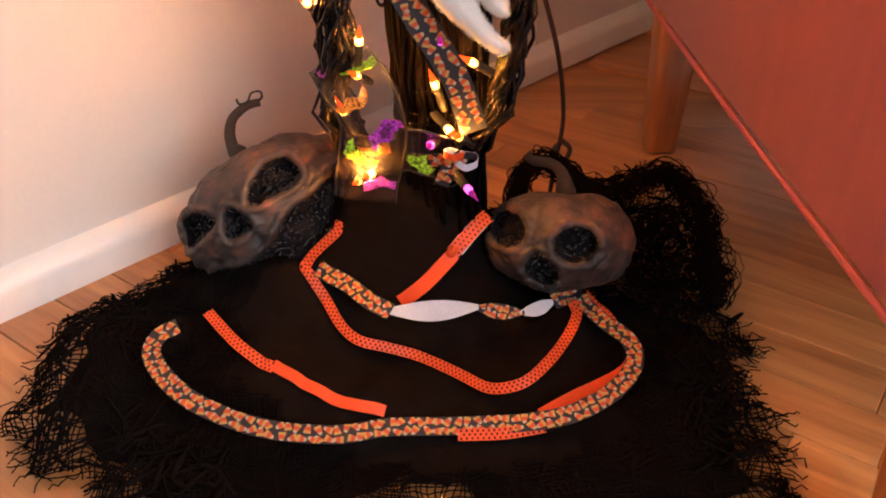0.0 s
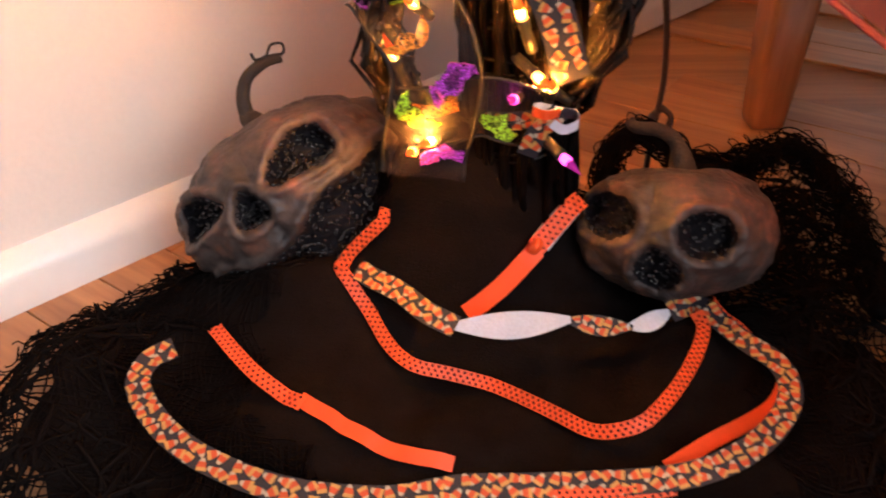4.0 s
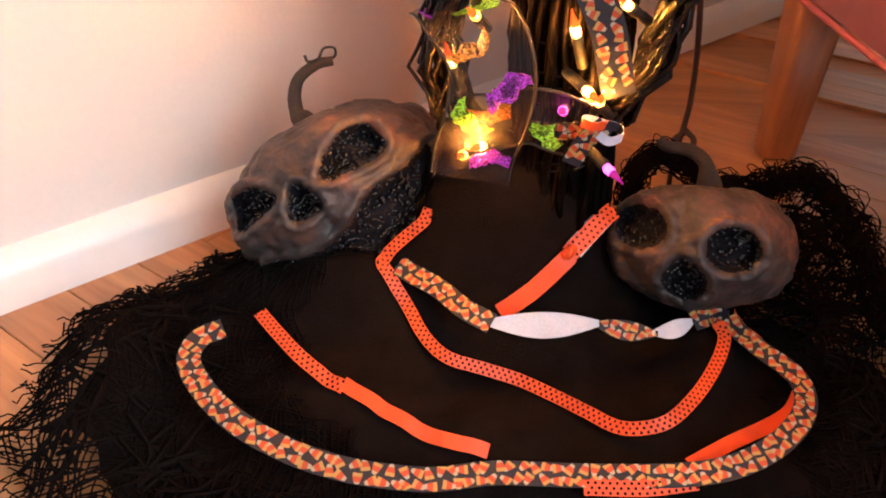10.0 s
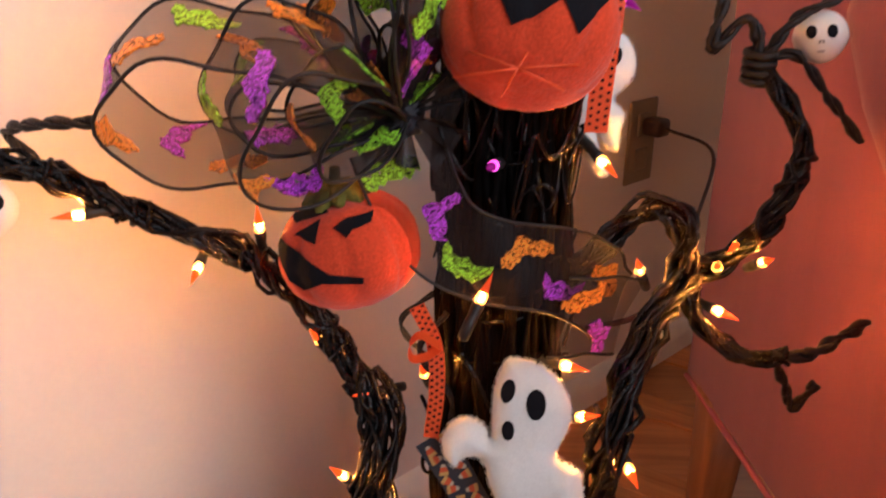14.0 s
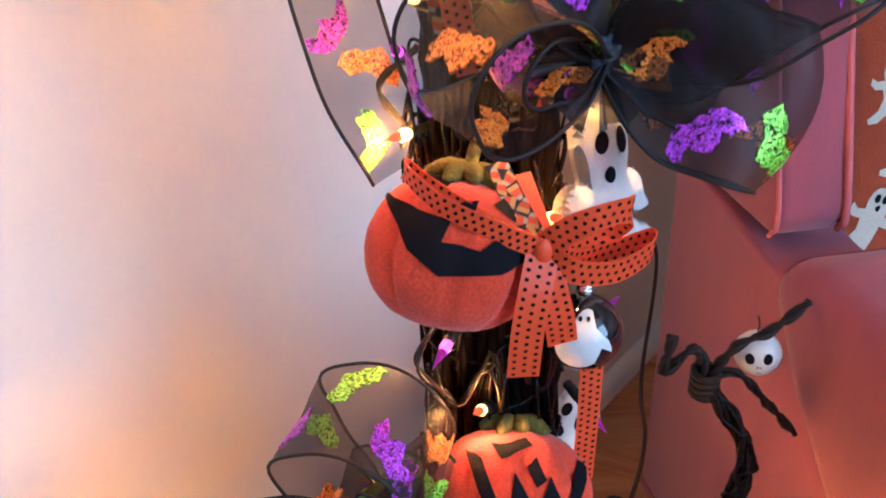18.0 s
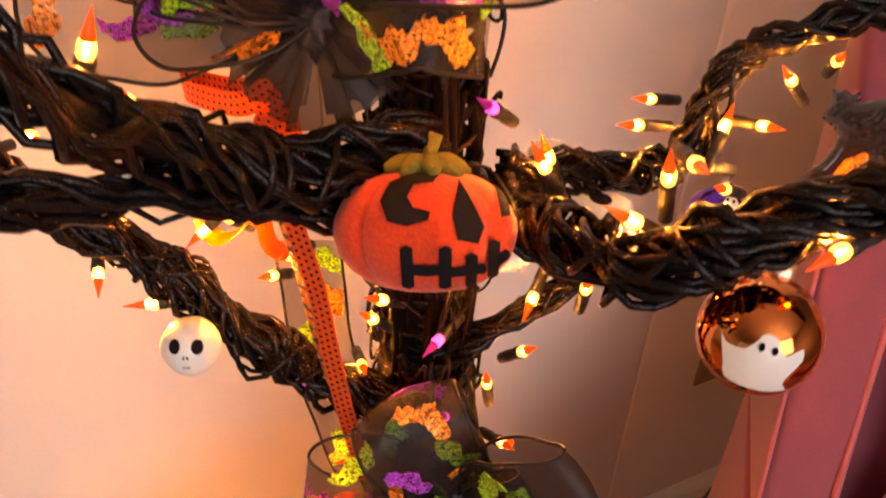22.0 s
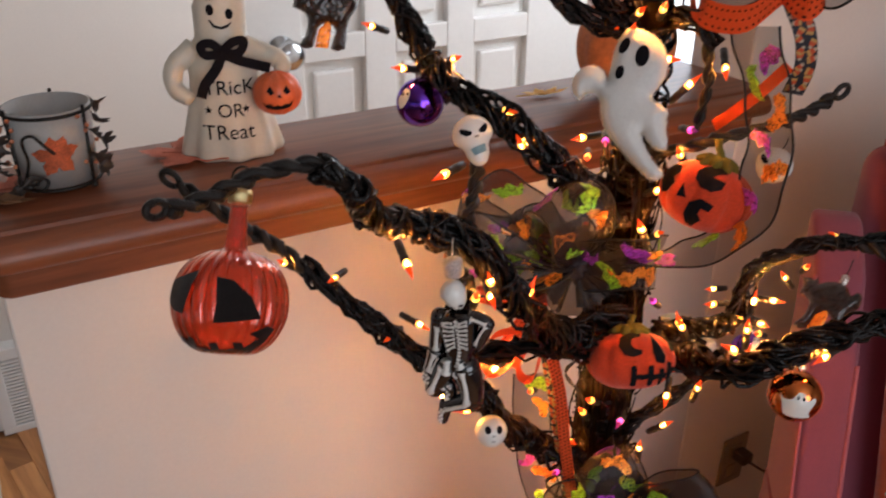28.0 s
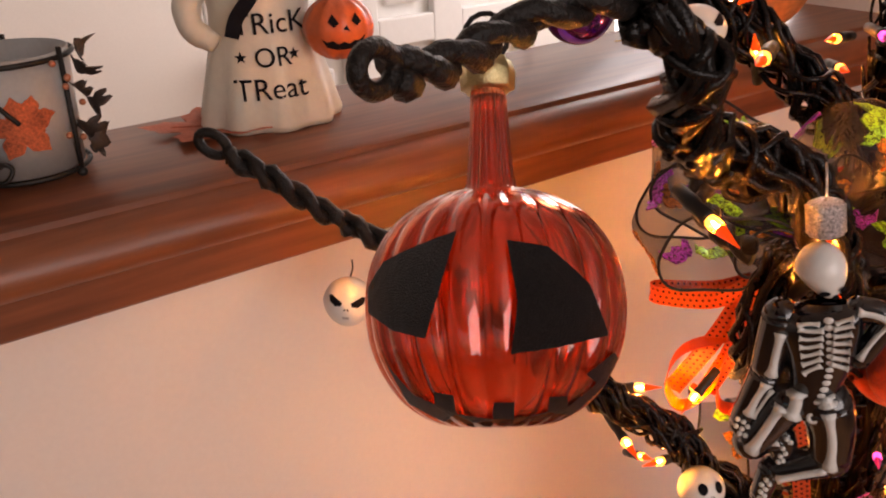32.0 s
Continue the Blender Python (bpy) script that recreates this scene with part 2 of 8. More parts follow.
M_STEM = mat("dark_brown_stem", (0.030, 0.021, 0.016), 0.8, var=0.5, scale=60, bump=0.6)
M_SUB = mat("dark_underfloor", (0.05, 0.025, 0.012), 0.9, var=0.2, bump=0)
M_STEEL = mat("polished_steel", (0.62, 0.65, 0.68), 0.18, 1.0, var=0.05, bump=0)
M_BEIGE = mat("beige_plastic", (0.26, 0.19, 0.12), 0.45, var=0.06, bump=0)
M_BROWN = mat("brown_plastic", (0.045, 0.022, 0.015), 0.45, var=0.2, bump=0)
M_DAY = glow("daylight", (0.86, 0.93, 1.0), 5.0)
M_BLANKET = mat("orange_fleece", (0.66, 0.12, 0.035), 0.95, var=0.12, scale=40, fine=500, bump=0.6, dist=0.0015, sheen=0.3)
M_FLEECEW = mat("cream_fleece_print", (0.68, 0.58, 0.44), 0.95, var=0.1, scale=50, fine=500, bump=0.6, dist=0.0015)
M_COPPER = mat("copper_mirror_glass", (0.85, 0.26, 0.07), 0.06, 1.0, var=0.05, bump=0)
M_PURPLEM = mat("purple_mirror_glass", (0.16, 0.05, 0.52), 0.07, 1.0, var=0.1, bump=0)
M_BLACKG = mat("black_gloss_glass", (0.006, 0.006, 0.008), 0.06, var=0.2, bump=0, coat=1.0)
M_SILVER = mat("silver_cap", (0.8, 0.76, 0.72), 0.25, 1.0, var=0.3, scale=300, bump=0.3)
M_GOLD = mat("pale_gold_cap", (0.75, 0.62, 0.32), 0.3, 1.0, var=0.2, scale=200, bump=0.3)
M_GLASS = mat("orange_blown_glass", (1.0, 0.30, 0.15), 0.015, var=0.05, scale=60, bump=0, trans=0.95, coat=1.0)
M_GLASS.node_tree.nodes["Principled BSDF"].inputs["IOR"].default_value = 1.40
M_LUSTRE = mat("orange_lustre_lined_glass", (1.0, 0.24, 0.11), 0.05, 0.22, var=0.05, scale=60, bump=0, trans=0.95)
M_LUSTRE.node_tree.nodes["Principled BSDF"].inputs["IOR"].default_value = 1.40
M_GLITK = mat("black_glitter", (0.010, 0.009, 0.010), 0.4, var=0.8, scale=700, fine=2200, bump=1.0)
M_CERAM = mat("cream_ceramic", (0.66, 0.62, 0.52), 0.45, var=0.06, scale=30, bump=0.05, coat=0.15)
M_LEAFR = mat("red_maple_leaf", (0.52, 0.16, 0.10), 0.8, var=0.3, scale=60, bump=0.3)
M_LEAFO = mat("yellow_oak_leaf", (0.72, 0.36, 0.07), 0.8, var=0.3, scale=60, bump=0.3)
M_LEAFB = mat("dark_leaf", (0.030, 0.022, 0.018), 0.5, var=0.4, scale=60, bump=0.3)
M_FROST = mat("frosted_glass", (0.66, 0.67, 0.66), 0.55, var=0.1, scale=30, bump=0.1, trans=0.45)
M_IRON = mat("dark_iron", (0.020, 0.018, 0.016), 0.5, 0.5, var=0.3, bump=0.2)
M_MAPLE = mat("pressed_maple_leaf", (0.46, 0.10, 0.035), 0.7, var=0.8, scale=70, bump=0.3)
M_GOURD = mat("orange_gourd", (0.50, 0.17, 0.055), 0.55, var=0.35, scale=14, fine=140, bump=0.3)
M_BERRY = mat("copper_berries", (0.52, 0.20, 0.11), 0.35, 0.3, var=0.3, bump=0)
M_TEAL = mat("teal_teeth", (0.18, 0.30, 0.34), 0.5, var=0.3, bump=0)
M_GREYP = mat("pale_grey_paint", (0.45, 0.43, 0.41), 0.6, var=0.1, bump=0)
M_CATGLASS = mat("black_speckled_glass", (0.012, 0.007, 0.006), 0.08, var=0.8, scale=110, bump=1.0, dist=0.004, coat=0.8)
M_TERRA = mat("orange_glaze", (0.60, 0.13, 0.045), 0.35, var=0.15, scale=40, bump=0.1, coat=0.3)
M_LEAFO2 = mat("brown_leaf", (0.22, 0.11, 0.05), 0.8, var=0.4, scale=60, bump=0.3)
M_RUG = mat("grey_flecked_wool", (0.36, 0.37, 0.39), 0.95, var=0.75, scale=70, fine=260, bump=1.0, dist=0.004, spec=0.1)
M_INNER = mat("matt_black_cord", (0.0030, 0.0024, 0.0022), 0.65, var=0.5, scale=160, fine=700, bump=0.5, dist=0.0007, spec=0.02)
M_TRUNK = mat("black_trunk_cord", (0.0032, 0.0026, 0.0025), 0.24, var=0.5, scale=160, fine=700, bump=0.5, dist=0.0007, spec=0.12)

# ---- builders ----
def part(name, bm, material, parent, label="", smooth=True, kind=""):
    """Links a bmesh as one mesh object under a thing or a part."""
    me = bpy.data.meshes.new(name)
    bm.normal_update()
    bm.to_mesh(me)
    bm.free()
    for m in (material if isinstance(material, (list, tuple)) else [material]):
        me.materials.append(m)
    if smooth:
        me.shade_smooth()
    ob = new(name, me)
    ob.parent = parent
    return tagged(ob, label=label, kind=kind)


def thing(name, label, category, group="", at=(0, 0, 0), turn=None, kind=""):
    ob = new(name)
    ob.empty_display_size = 0.02
    ob.matrix_world = Matrix.Translation(at) @ (turn or Matrix())
    return tagged(ob, label, category, group, kind)


def box(bm, lo, hi, m=None, bevel=0.0, seg=2):
    r = bmesh.ops.create_cube(bm, size=1)
    vs = r["verts"]
    c = [(a + b) / 2 for a, b in zip(lo, hi)]
    s = [b - a for a, b in zip(lo, hi)]
    for v in vs:
        v.co = Vector((c[0] + v.co.x * s[0], c[1] + v.co.y * s[1], c[2] + v.co.z * s[2]))
    if bevel:
        es = list({e for v in vs for e in v.link_edges})
        r = bmesh.ops.bevel(bm, geom=es, offset=bevel, segments=seg, profile=0.5, affect="EDGES")
        vs = list({v for f in r["faces"] for v in f.verts} | {v for v in vs if v.is_valid})
    if m:
        for v in vs:
            v.co = m @ v.co
    return vs


def smooth_path(pts, n=6):
    """Points of a curve through pts (Catmull-Rom)."""
    p = [Vector(q) for q in pts]
    p = [p[0] * 2 - p[1]] + p + [p[-1] * 2 - p[-2]]
    out = []
    for i in range(1, len(p) - 2):
        for k in range(n):
            t = k / n
            out.append(0.5 * (2 * p[i] + (p[i + 1] - p[i - 1]) * t + (2 * p[i - 1] - 5 * p[i] + 4 * p[i + 1] - p[i + 2]) * t * t + (3 * p[i] - p[i - 1] - 3 * p[i + 1] + p[i + 2]) * t ** 3))
    out.append(p[-2].copy())
    return out


def frames_along(path):
    """A turning frame along a path that does not twist."""
    out, side = [], None
    for i, p in enumerate(path):
        d = (path[min(i + 1, len(path) - 1)] - path[max(i - 1, 0)]).normalized()
        if d.length < 0.5:
            d = Vector((0, 0, 1))
        if side is None:
            side = d.cross(Vector((0.3, 0.9, 0.2))).normalized()
        side = (side - d * side.dot(d)).normalized()
        out.append((p, d, side, d.cross(side)))
    return out


def tube(bm, path, r, sides=6, mat_i=0, cap=True):
    """Round tube along a path; r: a number or one for each point."""
    fr = frames_along(path)
    rings = []
    for i, (p, d, a, b) in enumerate(fr):
        q = r[i] if isinstance(r, (list, tuple)) else r
        rings.append([bm.verts.new(p + (a * math.cos(2 * math.pi * k / sides) + b * math.sin(2 * math.pi * k / sides)) * q) for k in range(sides)])
    for x, y in zip(rings, rings[1:]):
        for k in range(sides):
            f = bm.faces.new((x[k], x[(k + 1) % sides], y[(k + 1) % sides], y[k]))
            f.material_index = mat_i
    if cap and sides > 2:
        bm.faces.new(list(reversed(rings[0]))).material_index = mat_i
        bm.faces.new(rings[-1]).material_index = mat_i
    return rings


def lathe(bm, prof, seg=24, m=None, mat_i=0, rib=None):
    """Turned body from (radius, height) pairs about z; rib(angle) swells it."""
    rings = []
    for r, z in prof:
        ring = []
        for k in range(seg):
            a = 2 * math.pi * k / seg
            q = r * (rib(a) if rib else 1)
            v = Vector((q * math.cos(a), q * math.sin(a), z))
            ring.append(bm.verts.new(m @ v if m else v))
        rings.append(ring)
    for x, y in zip(rings, rings[1:]):
        for k in range(seg):
            bm.faces.new((x[k], x[(k + 1) % seg], y[(k + 1) % seg], y[k])).material_index = mat_i
    bm.faces.new(list(reversed(rings[0]))).material_index = mat_i
    bm.faces.new(rings[-1]).material_index = mat_i
    return rings


def rope(bm, path, radius, strands=5, r=0.0022, twist=40.0, wobble=0.25, rng=None, sides=5):
    """Cords twisted round a path; radius: a number or one for each point."""
    rng = rng or random
    fr = frames_along(path)
    for s in range(strands):
        ph = 2 * math.pi * s / strands + rng.uniform(-0.3, 0.3)
        tw = twist * rng.uniform(0.7, 1.3)
        ln, pts = 0.0, []
        for i, (p, d, a, b) in enumerate(fr):
            if i:
                ln += (p - fr[i - 1][0]).length
            q = (radius[i] if isinstance(radius, (list, tuple)) else radius) * (1 + wobble * 1.5 * noise.noise(Vector((ln * 55, s * 3.7, ph))))
            w = ph + tw * ln + 1.1 * noise.noise(Vector((ln * 35, s * 5.1, ph + 9)))
            pts.append(p + (a * math.cos(w) + b * math.sin(w)) * q)
        tube(bm, pts, r * rng.uniform(0.8, 1.2), sides)


def local(ob):
    """Keeps a part built in world coordinates in place under its moved thing."""
    ob.matrix_parent_inverse = ob.parent.matrix_world.inverted() if ob.parent.parent is None else (ob.parent.parent.matrix_world @ Matrix()).inverted()
    return ob


def strip(pts, wdirs, n=8, hint=None):
    """Centre line and width directions of a ribbon: [(s, point, width direction, normal)]."""
    path = smooth_path(pts, n)
    if hint is not None:
        hint = Vector(hint)
        ws = []
        for i, p in enumerate(path):
            d = (path[min(i + 1, len(path) - 1)] - path[max(i - 1, 0)]).normalized()
            ws.append(d.cross(hint).normalized())
    else:
        ws = [w.normalized() for w in smooth_path(wdirs if len(wdirs) > 1 else list(wdirs) * len(pts), n)] if len(wdirs) in (1, len(pts)) else [Vector(wdirs[0]).normalized()] * len(path)
    out, s = [], 0.0
    for i, p in enumerate(path):
        d = (path[min(i + 1, len(path) - 1)] - path[max(i - 1, 0)]).normalized()
        if i:
            s += (p - path[i - 1]).length
        w = (ws[i] - d * ws[i].dot(d)).normalized()
        out.append((s, p, w, w.cross(d).normalized()))
    return out


def on_strip(st, s, w, eps=0.0):
    """The place at length s and width w on a ribbon."""
    for a, b in zip(st, st[1:]):
        if s <= b[0]:
            k = (s - a[0]) / max(b[0] - a[0], 1e-9)
            return a[1].lerp(b[1], k) + a[2].lerp(b[2], k) * w + a[3].lerp(b[3], k) * eps
    return st[-1][1] + st[-1][2] * w + st[-1][3] * eps


def ribbon(parent, pts, width, face, back=None, wdirs=((0, 0, 1),), hint=None, pattern=None, seed=1, both=False, taper=False):
    """A cut ribbon with its printed pattern, as parts of parent."""
    st = strip(pts, wdirs, 8, hint)
    bm = bmesh.new()
    rows = []
    if taper:   # narrows where the ribbon turns over
        st = [(s, p, w * (0.22 + 0.78 * math.sin(math.pi * s / st[-1][0])), nn) for s, p, w, nn in st]
    for s, p, w, nn in st:
        rows.append([bm.verts.new(p + w * width * k + nn * e) for k, e in ((-0.5, 0.0002), (0.0, 0.0002), (0.5, 0.0002), (0.5, -0.0002), (0.0, -0.0002), (-0.5, -0.0002))])
    for a, b in zip(rows, rows[1:]):
        for k in range(6):
            f = bm.faces.new((a[k], b[k], b[(k + 1) % 6], a[(k + 1) % 6]))
            f.material_index = 1 if k in (3, 4) else 0
    bm.faces.new(rows[0])
    bm.faces.new(list(reversed(rows[-1])))
    band = local(part("ribbon_band", bm, [face, back or face], parent))
    band.data.set_sharp_from_angle(angle=radians(45))
    rr = random.Random(seed)
    length = st[-1][0]
    if pattern == "dots":
        bm = bmesh.new()
        i, pitch = 0, 0.0042
        while i * pitch < length - 0.002:
            for k in (-0.32, 0.0, 0.32):
                s = i * pitch + (0.0021 if k == 0.0 else 0) + 0.001
                if s > length - 0.002:
                    continue
                for e in ((0.0005, -0.0005) if both else (0.0005,)):
                    bm.faces.new([bm.verts.new(on_strip(st, s + 0.00095 * math.cos(a), width * k + 0.00105 * math.sin(a), e)) for a in [math.pi * j / 3 for j in range(6)]])
            i += 1
        local(part("dot_print", bm, M_INK, parent, smooth=False, kind="stuff"))
    if pattern == "corn":
        bm = bmesh.new()
        step = 0.0072
        for i in range(int(length / step)):
            for k in (-0.26, 0.25):
                s, w = (i + 0.5 + rr.uniform(-0.25, 0.25) + (0.5 if k > 0 else 0)) * step, width * (k + rr.uniform(-0.06, 0.06))
                a = rr.uniform(0, 6.28)
                ca, sa = math.cos(a), math.sin(a)
                cut = [(-0.0039, 0.0010), (-0.0019, 0.0018), (0.0013, 0.0027), (0.0035, 0.0028)]
                for j in range(3):
                    (x0, h0), (x1, h1) = cut[j], cut[j + 1]
                    q = []
                    for x, y in ((x0, -h0), (x1, -h1), (x1, h1), (x0, h0)):
                        ww = max(-width * 0.49, min(width * 0.49, w + x * sa + y * ca))
                        q.append(bm.verts.new(on_strip(st, min(max(s + x * ca - y * sa, 0), length), ww, 0.0005)))
                    bm.faces.new(q).material_index = j
        local(part("printed_candy_corn", bm, [M_CORNW, M_CORNO, M_CORNY], parent, smooth=False, kind="stuff"))
    return st


BAT = [(-1.0, 0.25), (-0.75, 0.55), (-0.45, 0.42), (-0.2, 0.5), (0.0, 0.35), (0.2, 0.5), (0.45, 0.42), (0.75, 0.55), (1.0, 0.25), (0.85, -0.15), (0.6, -0.05), (0.4, -0.3), (0.15, -0.1), (0.0, -0.4), (-0.15, -0.1), (-0.4, -0.3), (-0.6, -0.05), (-0.85, -0.15)]


def sheer(parent, pts, wdirs, width, seed, gap=0.044, first=0.014, loop=False, rounding=0.3):
    """A wired sheer ribbon: see-through band, wire edges, glitter bats. A loop is gathered at both ends and rounded at its turn."""
    st = strip(pts, wdirs, 9)
    total = st[-1][0]
    back = (Vector(pts[0]) - st[len(st) // 2][1]).normalized()

    def place(s, k, eps=0.0):
        """k runs from -1 to 1 across the band."""
        g = 1.0
        if loop:
            q = min(s, total - s) / (total * 0.24)
            g = 0.16 + 0.84 * math.sin(min(1.0, q) * math.pi / 2)
        p = on_strip(st, s, width * 0.5 * k * g, eps + 0.0016 * math.sin(s * 120 + k * 3))
        if loop:
            p = p + back * width * rounding * abs(k) ** 2.5 * math.exp(-((s / total - 0.5) / 0.17) ** 2)
        return p

    n = len(st)
    ss = [total * i / (n - 1) for i in range(n)]
    bm = bmesh.new()
    rows = [[bm.verts.new(place(s, k / 4)) for k in range(-4, 5)] for s in ss]
    for a, b in zip(rows, rows[1:]):
        for k in range(8):
            bm.faces.new((a[k], b[k], b[k + 1], a[k + 1]))
    local(part("sheer_band", bm, M_SHEER, parent))
    for k in (-1, 1):
        bm = bmesh.new()
        tube(bm, [place(s, k) for s in ss], 0.0010, 5)
        local(part("wire_edge", bm, M_WIRE, parent))
    rr = random.Random(seed)
    s, i, mats, side = first, rr.randrange(3), (M_GLITG, M_GLITP, M_GLITO), rr.choice((-1, 1))
    while s < total - 0.012:
        bm = bmesh.new()
        a, sc = rr.uniform(-0.9, 0.9) + (1.57 if rr.random() < 0.3 else 0), rr.uniform(0.0140, 0.0172)
        w0 = 0.5 * side * rr.uniform(0.6, 1.1)
        ca, sa = math.cos(a) * sc, math.sin(a) * sc
        bend = rr.uniform(0.15, 0.5) * rr.choice((-1, 1))
        vt, vl = [], []
        for k in range(15):
            x = -1 + k / 7
            th = 0.30 * (1 - 0.55 * abs(x) ** 3) + 0.10 * abs(math.sin(x * 7)) + (0.16 if abs(x) < 0.1 else 0)
            y0 = bend * (x * x - 0.4) + 0.10 * math.cos(x * 6)
            for lst, y in ((vt, y0 + th + rr.uniform(-0.08, 0.08)), (vl, y0 - th + rr.uniform(-0.08, 0.08))):
                k2 = w0 + (x * sa + y * ca) / (width * 0.5)
                lst.append(bm.verts.new(place(min(max(s + x * ca - y * sa, 0.001), total - 0.001), max(-0.94, min(0.94, k2)), 0.0006)))
        for k in range(14):
            try:
                bm.faces.new((vl[k], vl[k + 1], vt[k + 1], vt[k]))
            except ValueError:
                pass
        ret = bmesh.ops.extrude_face_region(bm, geom=list(bm.faces))
        dv = on_strip(st, s, 0, -0.0012) - on_strip(st, s, 0, 0)
        for v in ret["geom"]:
            if isinstance(v, bmesh.types.BMVert):
                v.co += dv
        local(part("glitter_bat", bm, mats[i % 3], parent, smooth=False))
        i += rr.choice((1, 2))
        side = -side if rr.random() < 0.8 else side
        s += gap * rr.uniform(0.5, 0.8)
    return st


def petal(parent, c, tip, fat, width, seed, lean=25, toward=(0, -1, 0.1), gap=0.046, rounding=0.3, side=1):
    """A loop of a bow from its knot c to its outer end, opened by `fat`, its band turned by `lean` degrees from the front."""
    c, tip = Vector(c), Vector(tip)
    ax = tip - c
    t = Vector(toward)
    t = (t - ax.normalized() * t.dot(ax.normalized())).normalized()
    w = ax.normalized().cross(t)
    la = radians(lean)
    h, wd = t * math.cos(la) + w * math.sin(la), w * math.cos(la) - t * math.sin(la)
    pts = [c + ax * a + h * (fat * b * side) for a, b in ((0, 0), (0.42, -0.40), (0.82, -0.5), (1.0, -0.05), (0.84, 0.5), (0.42, 0.45), (0, 0))]
    inner = [c + (p - c) * 0.60 + wd * (0.10 * width * (1 if seed % 2 else -1)) * (0 if p == c else 1) for p in pts]
    sheer(parent, inner, [tuple(wd)], width * 0.72, seed + 100, gap * 1.6, 0.02, True, rounding)
    return sheer(parent, pts, [tuple(wd)], width, seed, gap, 0.03, True, rounding)


def patch(bm, poly, surf, mat_i=0, cuts=3):
    """A flat outline laid on a curved surface; surf maps (x, z) to a place."""
    f = bm.faces.new([bm.verts.new((x, 0, z)) for x, z in poly])
    f.material_index = mat_i
    f.normal_update()
    r = bmesh.ops.triangulate(bm, faces=[f])
    fs = r["faces"]
    for _ in range(cuts):
        es = [e for e in {e for g in fs for e in g.edges} if e.calc_length() > 0.005]
        if not es:
            break
        r = bmesh.ops.subdivide_edges(bm, edges=es, cuts=1)
        fs = list({g for v in {v for g in fs if g.is_valid for v in g.verts} for g in v.link_faces})
        r2 = bmesh.ops.triangulate(bm, faces=[g for g in fs if len(g.verts) > 3])
        fs = list({g for g in fs if g.is_valid} | set(r2["faces"]))
    for v in {v for g in fs for v in g.verts}:
        v.co = surf(v.co.x, v.co.z)
    return fs


def oval(cx, cz, rx, rz, turn=0.0, n=16):
    c, s = math.cos(turn), math.sin(turn)
    return [(cx + rx * math.cos(a) * c - rz * math.sin(a) * s, cz + rx * math.cos(a) * s + rz * math.sin(a) * c) for a in [2 * math.pi * k / n for k in range(n)]]


def facing(at, target, roll=0):
    """Pose whose -y axis looks from at to target, z up, leaning by roll degrees."""
    d = (Vector(target) - Vector(at)).normalized()
    y = -d
    x = y.cross(Vector((0, 0, 1))).normalized()
    z = x.cross(y)
    m = Matrix(((x.x, y.x, z.x, 0), (x.y, y.y, z.y, 0), (x.z, y.z, z.z, 0), (0, 0, 0, 1)))
    return m @ pose(0, 0, 0, 0, roll, 0)

# ---- room: the wall runs along u, n points from it into the room ----
U, N = Vector((0.6984, 0.7157, 0)), Vector((0.7157, -0.6984, 0))
FACE = -0.734   # the wall's face
WALL = Matrix(((U.x, N.x, 0, 0), (U.y, N.y, 0, 0), (0, 0, 1, 0), (0, 0, 0, 1)))


def wp(u, n, z):
    return U * u + N * n + Vector((0, 0, z))


room = []
bm = bmesh.new()
box(bm, (-0.055, FACE - 0.115, 0), (0.93, FACE, 1.046), WALL, 0.004)
tagged(part("wall_half", bm, M_WALL, None), "cream painted half wall under a wooden cap", "wall", kind="structure")
bm = bmesh.new()
box(bm, (0.93, FACE - 0.115, 0), (3.2, FACE, 2.5), WALL, 0.004)
tagged(part("wall_full", bm, M_WALL, None), "cream painted wall of full height beside the half wall", "wall", kind="structure")

# floor under the planks
bm = bmesh.new()
box(bm, (-3.1, -4, -0.1), (3.1, 4.5, -0.0075))
floor = tagged(part("floor", bm, M_SUB, None), "oak strip floor of narrow boards", "floor", kind="structure")

# the wooden cap with a moulded edge and an apron below
bm = bmesh.new()
prof = [(0.021, 1.120), (0.0255, 1.1185), (0.0275, 1.1150), (0.033, 1.1140), (0.041, 1.1105), (0.047, 1.1045), (0.0495, 1.097), (0.048, 1.089), (0.042, 1.083), (0.033, 1.080), (0.0195, 1.0785), (0.0185, 1.048), (0.0165, 1.046), (0.0005, 1.045)]   # (overhang, height)
UE = -0.041   # the end, with the moulding carried round it
line = [(0.93, FACE, 0)] + [(UE, FACE, 90 * k / 7) for k in range(8)] + [(UE, FACE - 0.115, 90 + 90 * k / 7) for k in range(8)] + [(0.93, FACE - 0.115, 180)]
ends = []
for u, n, a in line:
    ends.append([bm.verts.new((u - o * math.sin(radians(a)), n + o * math.cos(radians(a)), z)) for o, z in prof])
for a, b in zip(ends, ends[1:]):
    for k in range(len(prof) - 1):
        bm.faces.new((a[k], a[k + 1], b[k + 1], b[k]))
bm.faces.new([r[0] for r in ends])
bm.faces.new([r[-1] for r in reversed(ends)])
bmesh.ops.recalc_face_normals(bm, faces=bm.faces)
cap = part("wall_cap", bm, M_CAP, None)
cap.matrix_basis = WALL
cap.data.set_sharp_from_angle(angle=radians(40))
tagged(cap, "dark stained wooden cap with a moulded edge on the half wall", "ledge", kind="structure")


